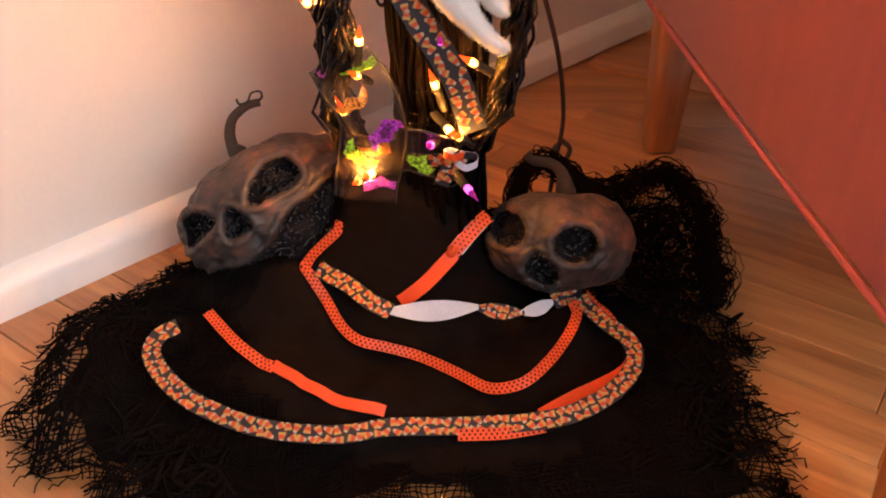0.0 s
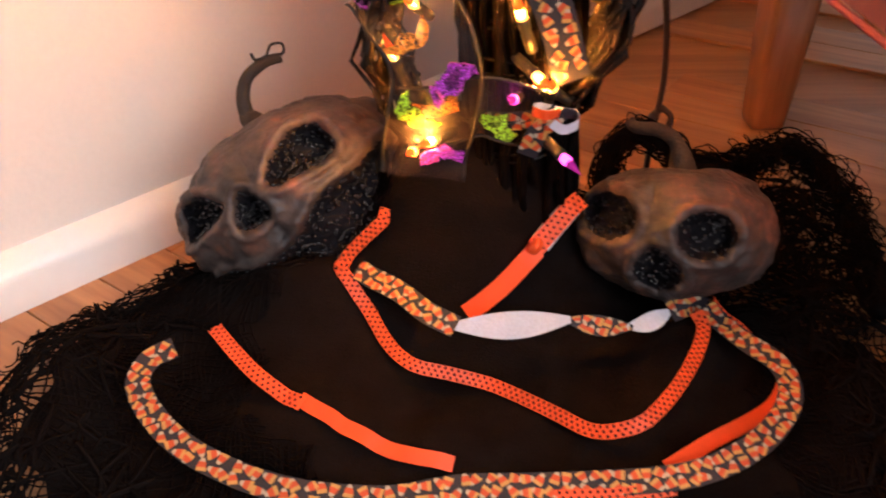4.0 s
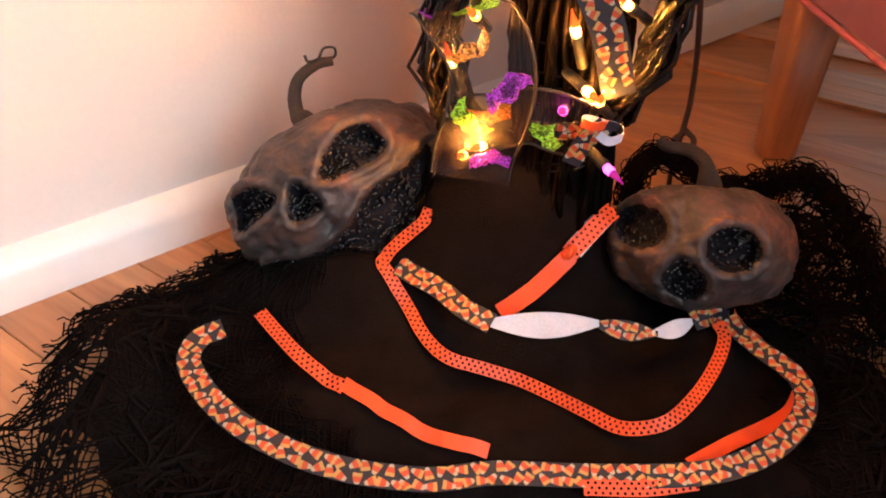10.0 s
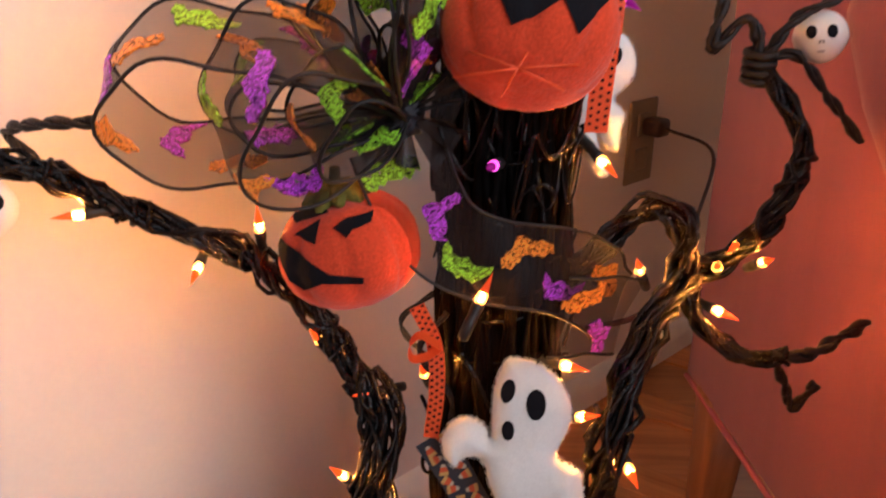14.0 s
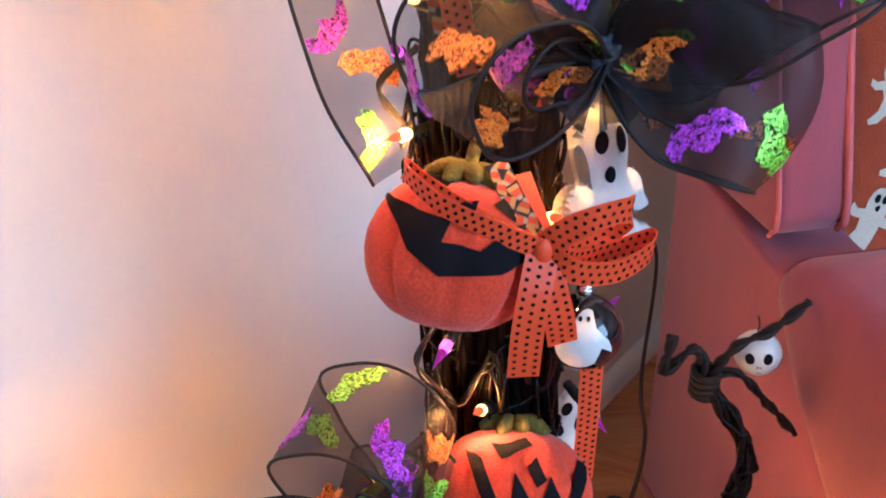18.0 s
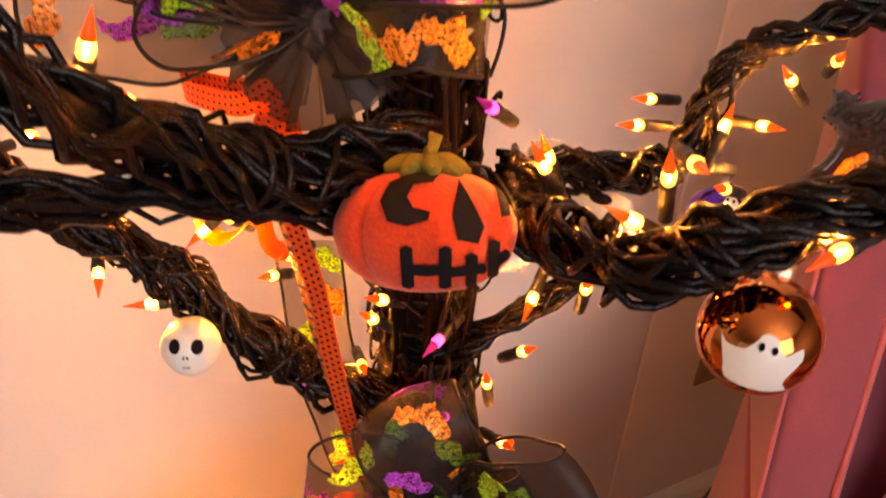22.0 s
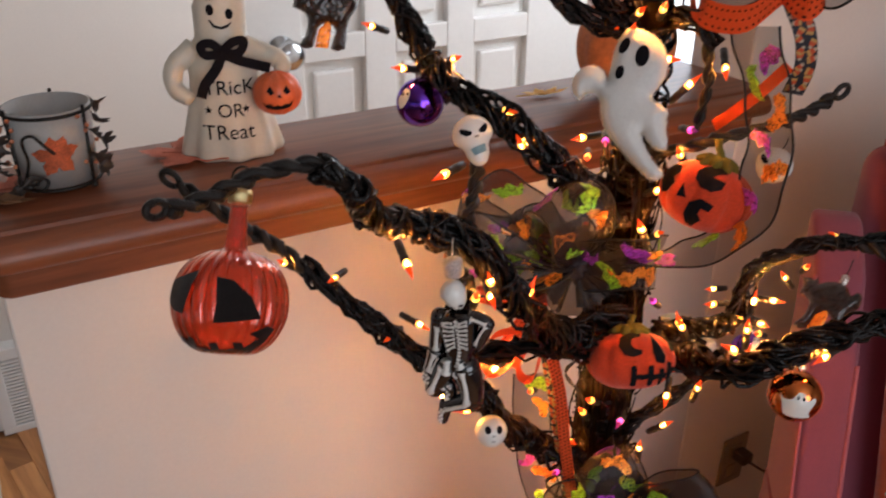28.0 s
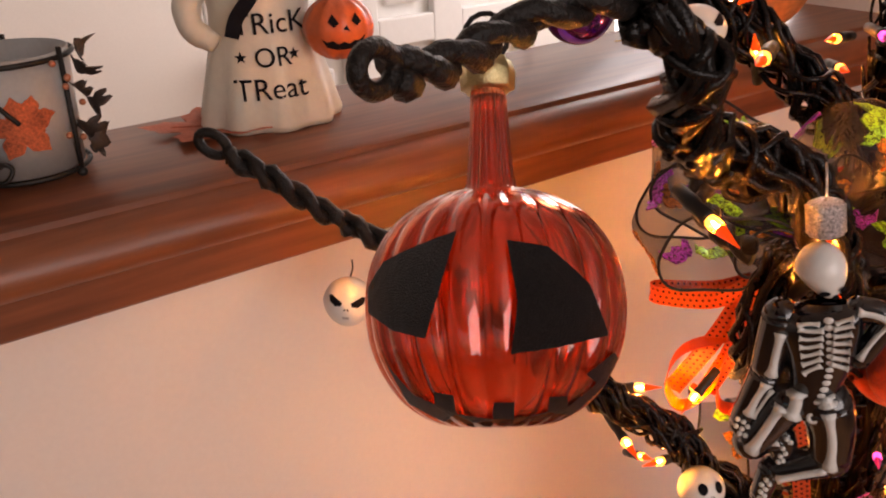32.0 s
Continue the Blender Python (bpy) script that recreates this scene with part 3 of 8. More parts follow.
def board(name, u0, u1, n0, h, side=1, label="white painted baseboard"):
    bm = bmesh.new()
    pr = [(n0, 0.0), (n0 + 0.0175 * side, 0.0), (n0 + 0.0175 * side, h * 0.56), (n0 + 0.0165 * side, h * 0.68), (n0 + 0.0135 * side, h * 0.80), (n0 + 0.009 * side, h * 0.90), (n0 + 0.004 * side, h * 0.97), (n0, h)]
    a, b = ([bm.verts.new(wp(u, n, z)) for n, z in pr] for u in (u0, u1))
    for k in range(len(pr) - 1):
        bm.faces.new((a[k], a[k + 1], b[k + 1], b[k]))
    bm.faces.new(a)
    bm.faces.new(list(reversed(b)))
    bmesh.ops.recalc_face_normals(bm, faces=bm.faces)
    ob = part(name, bm, M_TRIM, None)
    ob.data.set_sharp_from_angle(angle=radians(38))
    return tagged(ob, label, "baseboard", kind="structure")


board("baseboard", -0.055, 3.0, FACE, 0.045)

# the hall behind: far wall with a register, a panelled door, a glazed opening
FAR = -2.03
bm = bmesh.new()
box(bm, (-2.6, FAR - 0.12, 0), (0.58, FAR, 2.5), WALL)
tagged(part("wall_hall", bm, M_WALL, None), "cream painted wall of the hall beyond", "wall", kind="structure")
bm = bmesh.new()
box(bm, (1.70, FAR - 0.12, 0), (1.82, FAR + 0.02, 2.5), WALL)
box(bm, (2.35, FAR - 0.12, 0), (3.6, FAR, 2.5), WALL)
box(bm, (1.82, FAR - 0.12, 2.05), (2.35, FAR, 2.5), WALL)
box(bm, (0.58, FAR - 0.12, 2.06), (1.70, FAR, 2.5), WALL)
tagged(part("wall_door", bm, M_WALL, None), "wall round the door and the glazed side light", "wall", kind="structure")
door = thing("door_1", "white panelled front door with a round knob", "door", at=wp(0.6, FAR, 0), kind="structure")
bm = bmesh.new()
box(bm, (0.585, FAR - 0.06, 0.005), (1.69, FAR - 0.03, 2.05), WALL)
local(part("door_slab", bm, M_TRIM, door, smooth=False))
US = [0.585, 0.745, 0.925, 1.02, 1.185, 1.275, 1.465, 1.69]
ZS = [0.005, 0.22, 0.86, 0.93, 1.45, 1.53, 1.93, 2.05]
bm = bmesh.new()
for a, b in ((0, 1), (2, 3), (4, 5), (6, 7)):
    box(bm, (US[a], FAR - 0.03, 0.005), (US[b], FAR - 0.002, 2.05), WALL, 0.004)
for a, b in ((0, 1), (2, 3), (4, 5), (6, 7)):
    for c, d in ((1, 2), (3, 4), (5, 6)):
        box(bm, (US[c], FAR - 0.03, ZS[a]), (US[d], FAR - 0.0025, ZS[b]), WALL, 0.004)
local(part("door_frame", bm, M_TRIM, door, smooth=False))
for c, d in ((1, 2), (3, 4), (5, 6)):
    for a, b in ((1, 2), (3, 4), (5, 6)):
        bm = bmesh.new()
        box(bm, (US[c] + 0.03, FAR - 0.035, ZS[a] + 0.03), (US[d] - 0.03, FAR - 0.014, ZS[b] - 0.03), WALL, 0.008)
        local(part("panel", bm, M_TRIM, door, smooth=False))
bm = bmesh.new()
lathe(bm, [(0.038, 0.0), (0.038, 0.007), (0.014, 0.012), (0.014, 0.036), (0.031, 0.048), (0.040, 0.066), (0.032, 0.083), (0.008, 0.088)], 28, Matrix.Translation(wp(0.685, FAR - 0.002, 0.905)) @ N.to_track_quat("Z", "Y").to_matrix().to_4x4())
local(part("door_knob", bm, M_STEEL, door, "polished steel knob"))
bm = bmesh.new()
box(bm, (1.82, FAR - 0.09, 0.0), (2.35, FAR - 0.08, 2.05), WALL)
tagged(part("backdrop", bm, M_DAY, None), "bright daylight outside the glazed side light", "backdrop", kind="structure")
board("baseboard_hall", -2.6, -0.165, FAR, 0.062)
reg = thing("wall_register", "white slatted heating register at the foot of the hall wall", "register", at=wp(-0.1, FAR, 0.1))
RF = FAR + 0.045
bm = bmesh.new()
for lo, hi in (((-0.162, FAR, 0.0), (0.13, RF, 0.022)), ((-0.162, FAR, 0.225), (0.13, RF, 0.255)), ((-0.162, FAR, 0.022), (-0.130, RF, 0.225)), ((0.10, FAR, 0.022), (0.13, RF, 0.225)), ((-0.130, FAR, 0.022), (0.10, RF - 0.014, 0.225))):
    box(bm, lo, hi, WALL, 0.002)
local(part("register_frame", bm, M_TRIM, reg, smooth=False))
for k in range(19):
    bm = bmesh.new()
    box(bm, (-0.130, RF - 0.013, 0.028 + 0.0102 * k), (0.10, RF - 0.002, 0.0335 + 0.0102 * k), WALL)
    local(part("slat", bm, M_TRIM, reg, smooth=False))
rug = thing("hall_rug", "grey flecked wool rug with a pale edge in the hall", "rug", at=wp(-0.6, -1.5, 0))
bm = bmesh.new()
box(bm, (-1.1, -1.815, 0.0005), (-0.205, -1.1, 0.016), WALL, 0.005)
bmesh.ops.subdivide_edges(bm, edges=bm.edges, cuts=2)
local(part("pile", bm, M_RUG, rug))
bm = bmesh.new()
box(bm, (-0.2045, -1.832, 0.0005), (-0.188, -1.1, 0.013), WALL, 0.004)
box(bm, (-1.1, -1.832, 0.0005), (-0.205, -1.8155, 0.013), WALL, 0.004)
local(part("bound_edge", bm, M_FLEECEW, rug))
bm = bmesh.new()
box(bm, (-0.075, -1.99, 0.0005), (-0.022, -0.86, 0.012), WALL, 0.003)
tagged(part("floor_track", bm, M_STEEL, None, smooth=False), "narrow metal strip on the hall floor beside the half wall", "track", kind="structure")

# outer walls and ceiling
for nm, lo, hi in (("wall_east", (3.0, -4, 0), (3.1, 4.5, 2.5)), ("wall_west", (-3.1, -4, 0), (-3.0, 4.5, 2.5)), ("wall_south_low", (-3.1, -4, 0), (3.1, -3.9, 0.8)), ("wall_south_high", (-3.1, -4, 2.2), (3.1, -3.9, 2.5)), ("wall_north", (-3.1, 4.4, 0), (3.1, 4.5, 2.5))):
    bm = bmesh.new()
    box(bm, lo, hi)
    tagged(part(nm, bm, M_WALL, None), "plain cream painted wall", "wall", kind="structure")
bm = bmesh.new()
box(bm, (-3.1, -4, 2.5), (3.1, 4.5, 2.6))
tagged(part("ceiling", bm, M_TRIM, None), "plain white ceiling", "ceiling", kind="structure")

# outlet with its plug and cord
outlet = thing("wall_outlet", "beige wall outlet with a brown plug in it", "outlet", at=wp(1.075, FACE, 0.36))
bm = bmesh.new()
box(bm, (1.042, FACE, 0.305), (1.108, FACE + 0.005, 0.418), WALL, 0.003)
local(part("cover_plate", bm, M_BEIGE, outlet, smooth=False))
for z in (0.338, 0.385):
    bm = bmesh.new()
    box(bm, (1.060, FACE + 0.004, z - 0.015), (1.090, FACE + 0.0075, z + 0.015), WALL, 0.003)
    local(part("socket_face", bm, M_BEIGE, outlet, smooth=False))
bm = bmesh.new()
box(bm, (1.062, FACE + 0.008, 0.372), (1.090, FACE + 0.038, 0.396), WALL, 0.006)
local(part("plug", bm, M_BROWN, outlet))
lead = thing("power_cord", "thin brown power cord hanging from the outlet to the tree", "cord", at=(0.15, 0.9, 0.2))
bm = bmesh.new()
a = wp(1.076, FACE + 0.036, 0.384)
tube(bm, smooth_path([a, a + Vector((0.05, -0.05, -0.02)), (0.215, 0.98, 0.33), (0.195, 0.90, 0.32), (0.150, 0.80, 0.345), (0.10, 0.72, 0.36), (0.06, 0.68, 0.37)], 10), 0.0024, 6)
local(part("cord_lead", bm, M_BROWN, lead))
bm = bmesh.new()
tube(bm, smooth_path([(0.075, 0.70, 0.30), (0.105, 0.755, 0.20), (0.118, 0.785, 0.12), (0.112, 0.780, 0.07), (0.105, 0.755, 0.045), (0.09, 0.72, 0.03)], 10), 0.0024, 6)
tube(bm, smooth_path([(0.118, 0.785, 0.095), (0.127, 0.783, 0.085), (0.119, 0.779, 0.070), (0.111, 0.786, 0.083), (0.120, 0.788, 0.092)], 6), 0.0028, 6)
local(part("knotted_lead", bm, M_BROWN, lead))

# ---- pink armchair: f runs to its front, r across it, away from the tree ----
CH = Matrix(((0.998, 0.064, 0, 0.232), (0.064, -0.998, 0, 0.99), (0, 0, 1, 0), (0, 0, 0, 1)))   # columns: r, f, up
chair = thing("armchair", "dusty pink upholstered wing armchair with wooden legs beside the tree", "chair", at=(0.5, 0.7, 0))


def slab(name, prof, r0, r1, material, bevel=0.012, label="", lean=0.0, parent=None):
    """A padded panel: outline in (f, z), from r0 to r1, edges rounded."""
    bm = bmesh.new()
    a = [bm.verts.new((r0 - lean * (z - 0.6), f, z)) for f, z in prof]
    b = [bm.verts.new((r1 - lean * (z - 0.6), f, z)) for f, z in prof]
    k = len(prof)
    bm.faces.new(a)
    bm.faces.new(list(reversed(b)))
    for i in range(k):
        bm.faces.new((a[i], b[i], b[(i + 1) % k], a[(i + 1) % k]))
    bmesh.ops.recalc_face_normals(bm, faces=bm.faces)
    bmesh.ops.bevel(bm, geom=list(bm.edges), offset=bevel, segments=4, profile=0.5, affect="EDGES")
    for v in bm.verts:
        v.co = CH @ v.co
    return local(part(name, bm, material, parent or chair, label))


def piping(pts, r=0.003):
    bm = bmesh.new()
    tube(bm, [CH @ p for p in smooth_path(pts, 8)], r, 7)
    local(part("piping", bm, M_PIPE, chair))


slab("side_panel", [(0.0, 0.172), (0.66, 0.172), (0.66, 0.56), (0.17, 0.575), (0.0, 0.60)], 0.0, 0.085, M_PINK, 0.006)
piping([(-0.001, 0.005, 0.172), (-0.002, 0.3, 0.171), (-0.002, 0.66, 0.172)])
slab("armrest", [(0.185, 0.57), (0.24, 0.50), (0.33, 0.42), (0.42, 0.375), (0.68, 0.36), (0.69, 0.585), (0.60, 0.60), (0.22, 0.603)], -0.010, 0.125, M_PINK, 0.030)
slab("wing", [(0.0, 0.592), (0.175, 0.592), (0.188, 0.612), (0.165, 0.73), (0.130, 0.87), (0.09, 0.97), (0.03, 1.02), (0.0, 1.02)], 0.0, 0.058, M_PINK, 0.010, lean=0.05)
piping([(0.058, 0.176, 0.594), (0.054, 0.187, 0.62), (0.048, 0.163, 0.73), (0.042, 0.128, 0.87)])
piping([(0.0, 0.176, 0.594), (-0.002, 0.187, 0.62), (-0.008, 0.164, 0.73), (-0.014, 0.129, 0.87), (-0.019, 0.09, 0.968)], 0.002)
slab("chair_back", [(-0.09, 0.18), (0.05, 0.18), (0.04, 0.6), (-0.02, 1.05), (-0.06, 1.09), (-0.10, 1.07)], 0.05, 0.62, M_PINK, 0.025)
slab("seat_cushion", [(0.04, 0.33), (0.60, 0.33), (0.62, 0.40), (0.58, 0.46), (0.04, 0.45)], 0.13, 0.55, M_PINK, 0.025)
slab("seat_rail", [(0.0, 0.175), (0.62, 0.175), (0.62, 0.33), (0.0, 0.33)], 0.09, 0.60, M_PINK, 0.01)
slab("armrest", [(0.185, 0.40), (0.68, 0.36), (0.69, 0.585), (0.60, 0.60), (0.22, 0.603)], 0.55, 0.68, M_PINK, 0.030)
slab("side_panel", [(0.0, 0.172), (0.66, 0.172), (0.66, 0.56), (0.0, 0.60)], 0.60, 0.68, M_PINK, 0.006)
slab("wing", [(0.0, 0.592), (0.175, 0.592), (0.130, 0.87), (0.03, 1.02), (0.0, 1.02)], 0.62, 0.68, M_PINK, 0.010)
for r, f, dr, df in ((0.022, 0.058, 0.0, -0.01), (0.65, 0.058, 0.0, -0.01), (0.03, 0.62, 0.0, 0.01), (0.65, 0.62, 0.0, 0.01)):
    bm = bmesh.new()
    lo = box(bm, (-0.017, -0.017, 0), (0.017, 0.017, 0.18), None, 0.005)
    for v in bm.verts:
        k = v.co.z / 0.18
        v.co = CH @ Vector((r + v.co.x * (1 + 0.45 * k) + dr * (1 - k), f + v.co.y * (1 + 0.45 * k) + df * (1 - k), v.co.z))
    local(part("leg", bm, M_LEG, chair, "tapered stained wooden leg"))

# fleece throw over the chair's back
throw = thing("fleece_throw", "orange fleece throw printed with white ghosts, hung over the armchair", "blanket", at=(0.45, 0.97, 0.8))


def throw_at(s, w):
    """Place on the throw: s runs down its front from the top, w across."""
    prof = [(-0.115, 0.94), (-0.10, 1.085), (-0.055, 1.118), (-0.005, 1.095), (0.012, 1.02), (0.030, 0.85), (0.058, 0.60), (0.075, 0.50), (0.16, 0.475), (0.40, 0.47)]
    ln = [0.0]
    for a, b in zip(prof, prof[1:]):
        ln.append(ln[-1] + math.hypot(b[0] - a[0], b[1] - a[1]))
    f, z = float(np.interp(s, ln, [p[0] for p in prof])), float(np.interp(s, ln, [p[1] for p in prof]))
    wob = 0.006 * math.sin(w * 38 + 2 * z) + 0.008 * noise.noise(Vector((w * 9, s * 7, 4)))
    return CH @ Vector((0.095 + w + float(np.interp(z, [0.6, 1.12], [0.036, -0.03])), f + wob + 0.014, z + wob * 0.4))


bm = bmesh.new()
grid = [[bm.verts.new(throw_at(1.05 * i / 70, 0.46 * j / 40)) for j in range(41)] for i in range(71)]
for i in range(70):
    for j in range(40):
        bm.faces.new((grid[i][j], grid[i + 1][j], grid[i + 1][j + 1], grid[i][j + 1]))
r = bmesh.ops.solidify(bm, geom=list(bm.faces), thickness=0.008)
local(part("fleece", bm, M_BLANKET, throw))
GHOST = [(0.0, 0.50), (0.10, 0.48), (0.17, 0.40), (0.20, 0.28), (0.18, 0.16), (0.30, 0.14), (0.38, 0.20), (0.40, 0.10), (0.33, 0.02), (0.20, 0.02), (0.18, -0.12), (0.26, -0.30), (0.42, -0.42), (0.40, -0.50), (0.26, -0.48), (0.12, -0.36), (0.02, -0.40), (-0.10, -0.50), (-0.16, -0.46), (-0.10, -0.34), (-0.14, -0.16), (-0.16, 0.0), (-0.30, 0.0), (-0.38, 0.08), (-0.36, 0.17), (-0.26, 0.14), (-0.18, 0.14), (-0.20, 0.28), (-0.17, 0.42), (-0.10, 0.48)]
rr = random.Random(11)
k = 0
for s0 in [0.14 + 0.068 * i for i in range(13)]:
    for w0 in (0.03, 0.115, 0.20, 0.285, 0.37, 0.44):
        s1, w1, sc, tn = s0 + rr.uniform(-0.01, 0.01) + 0.03 * (k % 2), w0 + rr.uniform(-0.012, 0.012) + (0.03 if int(s0 * 100) % 2 else 0), rr.uniform(0.058, 0.070), rr.uniform(-0.5, 0.5)
        k += 1
        if w1 > 0.44 or w1 < 0.012:
            continue
        flip = rr.choice((-1, 1))
        bm = bmesh.new()

        def lay(x, z, eps=0.0115):
            u, v = flip * x * math.cos(tn) - z * math.sin(tn), flip * x * math.sin(tn) + z * math.cos(tn)
            p, q, g = throw_at(s1 - v, min(max(w1 + u, 0.001), 0.459)), throw_at(s1 - v + 0.002, min(max(w1 + u, 0.001), 0.459)), throw_at(s1 - v, min(max(w1 + u, 0.001), 0.459) + 0.002)
            nn = (g - p).cross(q - p).normalized()
            nn = nn if nn.dot(Vector((0, -1, 0.3))) > 0 else -nn
            return p + nn * (0.0006 if eps == 0.0115 else 0.0012)

        patch(bm, [(x * sc, z * sc) for x, z in GHOST], lay, 0, 3)
        for ex, ez, er in ((-0.06, 0.36, 0.05), (0.07, 0.34, 0.05), (0.0, 0.22, 0.035)):
            patch(bm, oval(ex * sc, ez * sc, er * sc, er * sc * 1.3, 0, 8), lambda x, z: lay(x, z, 0.012), 1, 1)
        local(part("ghost_print", bm, [M_FLEECEW, M_INK], throw, smooth=True))

# ---- the tree ----
tree = thing("halloween_tree", "black tree of twisted cords wound with lit amber mini lights", "tree", at=(0, 0.655, 0))
TREE_INV = tree.matrix_world.inverted()
rng = random.Random(5)


def tree_part(name, bm, material, label="", smooth=True):
    ob = part(name, bm, material, tree, label, smooth)
    ob.matrix_parent_inverse = TREE_INV
    return ob


def trunk_r(z):
    return float(np.interp(z, [0, 0.14, 0.3, 0.45, 0.7, 0.8, 0.9, 1.3], [0.036, 0.033, 0.036, 0.035, 0.034, 0.028, 0.022, 0.017]))


bm = bmesh.new()
zs = [0.02 + 1.3 * k / 40 for k in range(41)]
tube(bm, [Vector((0, 0.655, z)) for z in zs], [trunk_r(z) - 0.004 for z in zs], 14)
tree_part("trunk_core", bm, M_INNER)
for k in range(58):   # cords that run up the trunk
    a = 2 * math.pi * k / 58 + rng.uniform(-0.05, 0.05)
    tw = rng.uniform(-0.5, 0.5)
    lo, hi = rng.choice((0.09, 0.10, 0.12)), rng.choice((0.82, 0.95, 1.05, 1.24))
    pts = []
    for i in range(30):
        z = lo + (hi - lo) * i / 29
        b = a + tw * (z - 0.4) + 0.10 * math.sin(z * (17 + k % 7 * 3) + k) + rng.uniform(-0.06, 0.06)
        r = trunk_r(z) - 0.002 + rng.uniform(0, 0.007)
        pts.append(Vector((r * math.cos(b), 0.655 + r * math.sin(b), z)))
    bm = bmesh.new()
    tube(bm, smooth_path(pts, 2), rng.uniform(0.0015, 0.0029), 6)
    tree_part("cord", bm, M_INNER)
for z0, z1, turns in ((0.78, 0.93, 15), (0.93, 1.10, 11), (1.08, 1.30, 14), (0.60, 0.70, 4), (0.36, 0.52, 5), (0.13, 0.24, 5)):   # cords wound round it
    for lap in range(3 if turns > 10 else 2):
        pts = []
        n = turns * 14
        for i in range(n + 1):
            s = i / n
            z = z0 + (z1 - z0) * s + 0.004 * noise.noise(Vector((i * 0.05, lap * 5 + 2, z0 * 10)))
            r = trunk_r(z) + 0.001 + 0.0012 * lap + 0.0035 * noise.noise(Vector((i * 0.11, lap * 7, z0 * 20)))
            b = 2 * math.pi * turns * s * (1, -0.8, 0.7)[lap] + lap * 2
            pts.append(Vector((r * math.cos(b), 0.655 + r * math.sin(b), z + (0.012 * math.sin(b + lap) if turns < 10 else 0.0055 * math.sin(b + 5 * noise.noise(Vector((s * turns * 0.4, lap * 9 + z0 * 30, 0))))))))
        bm = bmesh.new()
        tube(bm, pts, (0.0020, 0.0015, 0.0017)[lap] if turns > 10 else 0.0013, 5)
        tree_part("wound_cord", bm, M_TRUNK)


def branch(pts, r0, r1, strands=8, cord=0.0027, twist=55, label="", knots=0):
    """A bundle of twisted cords that thins towards its end."""
    path = smooth_path(pts, 7)
    n = len(path)
    ph = rng.uniform(0, 50)
    rad = [(r0 + (r1 - r0) * i / (n - 1)) * (1 + 0.30 * noise.noise(Vector((i * 0.33, ph, 0)))) for i in range(n)]
    bm = bmesh.new()
    tube(bm, path, [max(0.001, q * 0.42) for q in rad], 6)
    rope(bm, path, [q * 0.86 for q in rad], int(strands * 1.5) + 1, cord * 0.76, twist, 0.62, rng)
    rope(bm, path, [q * 1.06 for q in rad], 2, cord * 0.62, twist * -1.3, 0.6, rng)
    for k in range(knots):   # wraps that bind the bundle
        i = int(n * (k + 0.7) / (knots + 0.4))
        i = min(max(i, 1), n - 2)
        d = (path[i + 1] - path[i - 1]).normalized()
        a = d.orthogonal().normalized()
        b = d.cross(a)
        sp = rng.uniform(0.0005, 0.0011)
        tl, t2 = rng.uniform(-0.5, 0.5), rng.uniform(0, 6)
        ring = [path[i] + (a * math.cos(w * 0.45) + b * math.sin(w * 0.45)) * (rad[i] * 1.04 + 0.0008 * math.sin(w * 0.31)) + d * ((w - 14) * sp + tl * rad[i] * math.sin(w * 0.45 + t2)) for w in range(30)]
        tube(bm, ring, cord * 0.7, 5)
    return tree_part("branch", bm, M_CORD, label)


def twist_end(pts, r=0.0045, loop=0.0, label=""):
    """A bare end: two tape-wrapped wires twisted together, closed by a loop."""
    path = smooth_path(pts, 10)
    bm = bmesh.new()
    fr = frames_along(path)
    ln = [0.0]
    for a, b in zip(path, path[1:]):
        ln.append(ln[-1] + (b - a).length)
    for s in (0, math.pi):
        tube(bm, [p + (a * math.cos(s + (175 if r > 0.0025 else 150) * l) + b * math.sin(s + (175 if r > 0.0025 else 150) * l)) * r * 0.86 for (p, d, a, b), l in zip(fr, ln)], [r * (1 + 0.5 * noise.noise(Vector((l * 150, s, r * 999))) + 0.45 * noise.noise(Vector((l * 430, s + 4, r * 999)))) for l in ln], 9)
    if loop:
        p, d, a, b = fr[-1]
        e = Vector((0, 0, 1)) if abs(d.z) < 0.7 else Vector((1, 0, 0))
        e = (e - d * e.dot(d)).normalized()
        tube(bm, [p + d * loop * (1 - math.cos(w)) * 0.9 + e * loop * math.sin(w) * 0.6 for w in [2 * math.pi * i / 20 for i in range(21)]], r * 0.72, 8)
    return tree_part("twig", bm, M_BLACK, label)


# lower pair, rising from the foot
branch([(-0.05, 0.655, 0.11), (-0.082, 0.635, 0.20), (-0.078, 0.625, 0.27), (-0.072, 0.635, 0.325), (-0.085, 0.645, 0.352)], 0.0145, 0.0105, 10, 0.0028, 18)
branch([(-0.078, 0.64, 0.335), (-0.106, 0.652, 0.378), (-0.139, 0.648, 0.42), (-0.185, 0.648, 0.443), (-0.225, 0.64, 0.462), (-0.255, 0.625, 0.485), (-0.30, 0.605, 0.502)], 0.0092, 0.0055, 7, 0.0026, 60, knots=4)
twist_end([(-0.262, 0.66, 0.470), (-0.292, 0.662, 0.497), (-0.262, 0.638, 0.509), (-0.225, 0.625, 0.513)], 0.0022)
branch([(0.03, 0.625, 0.17), (0.05, 0.612, 0.23), (0.06, 0.602, 0.30), (0.068, 0.605, 0.355), (0.09, 0.637, 0.39), (0.117, 0.672, 0.412)], 0.0110, 0.0085, 8, 0.0028, 30)
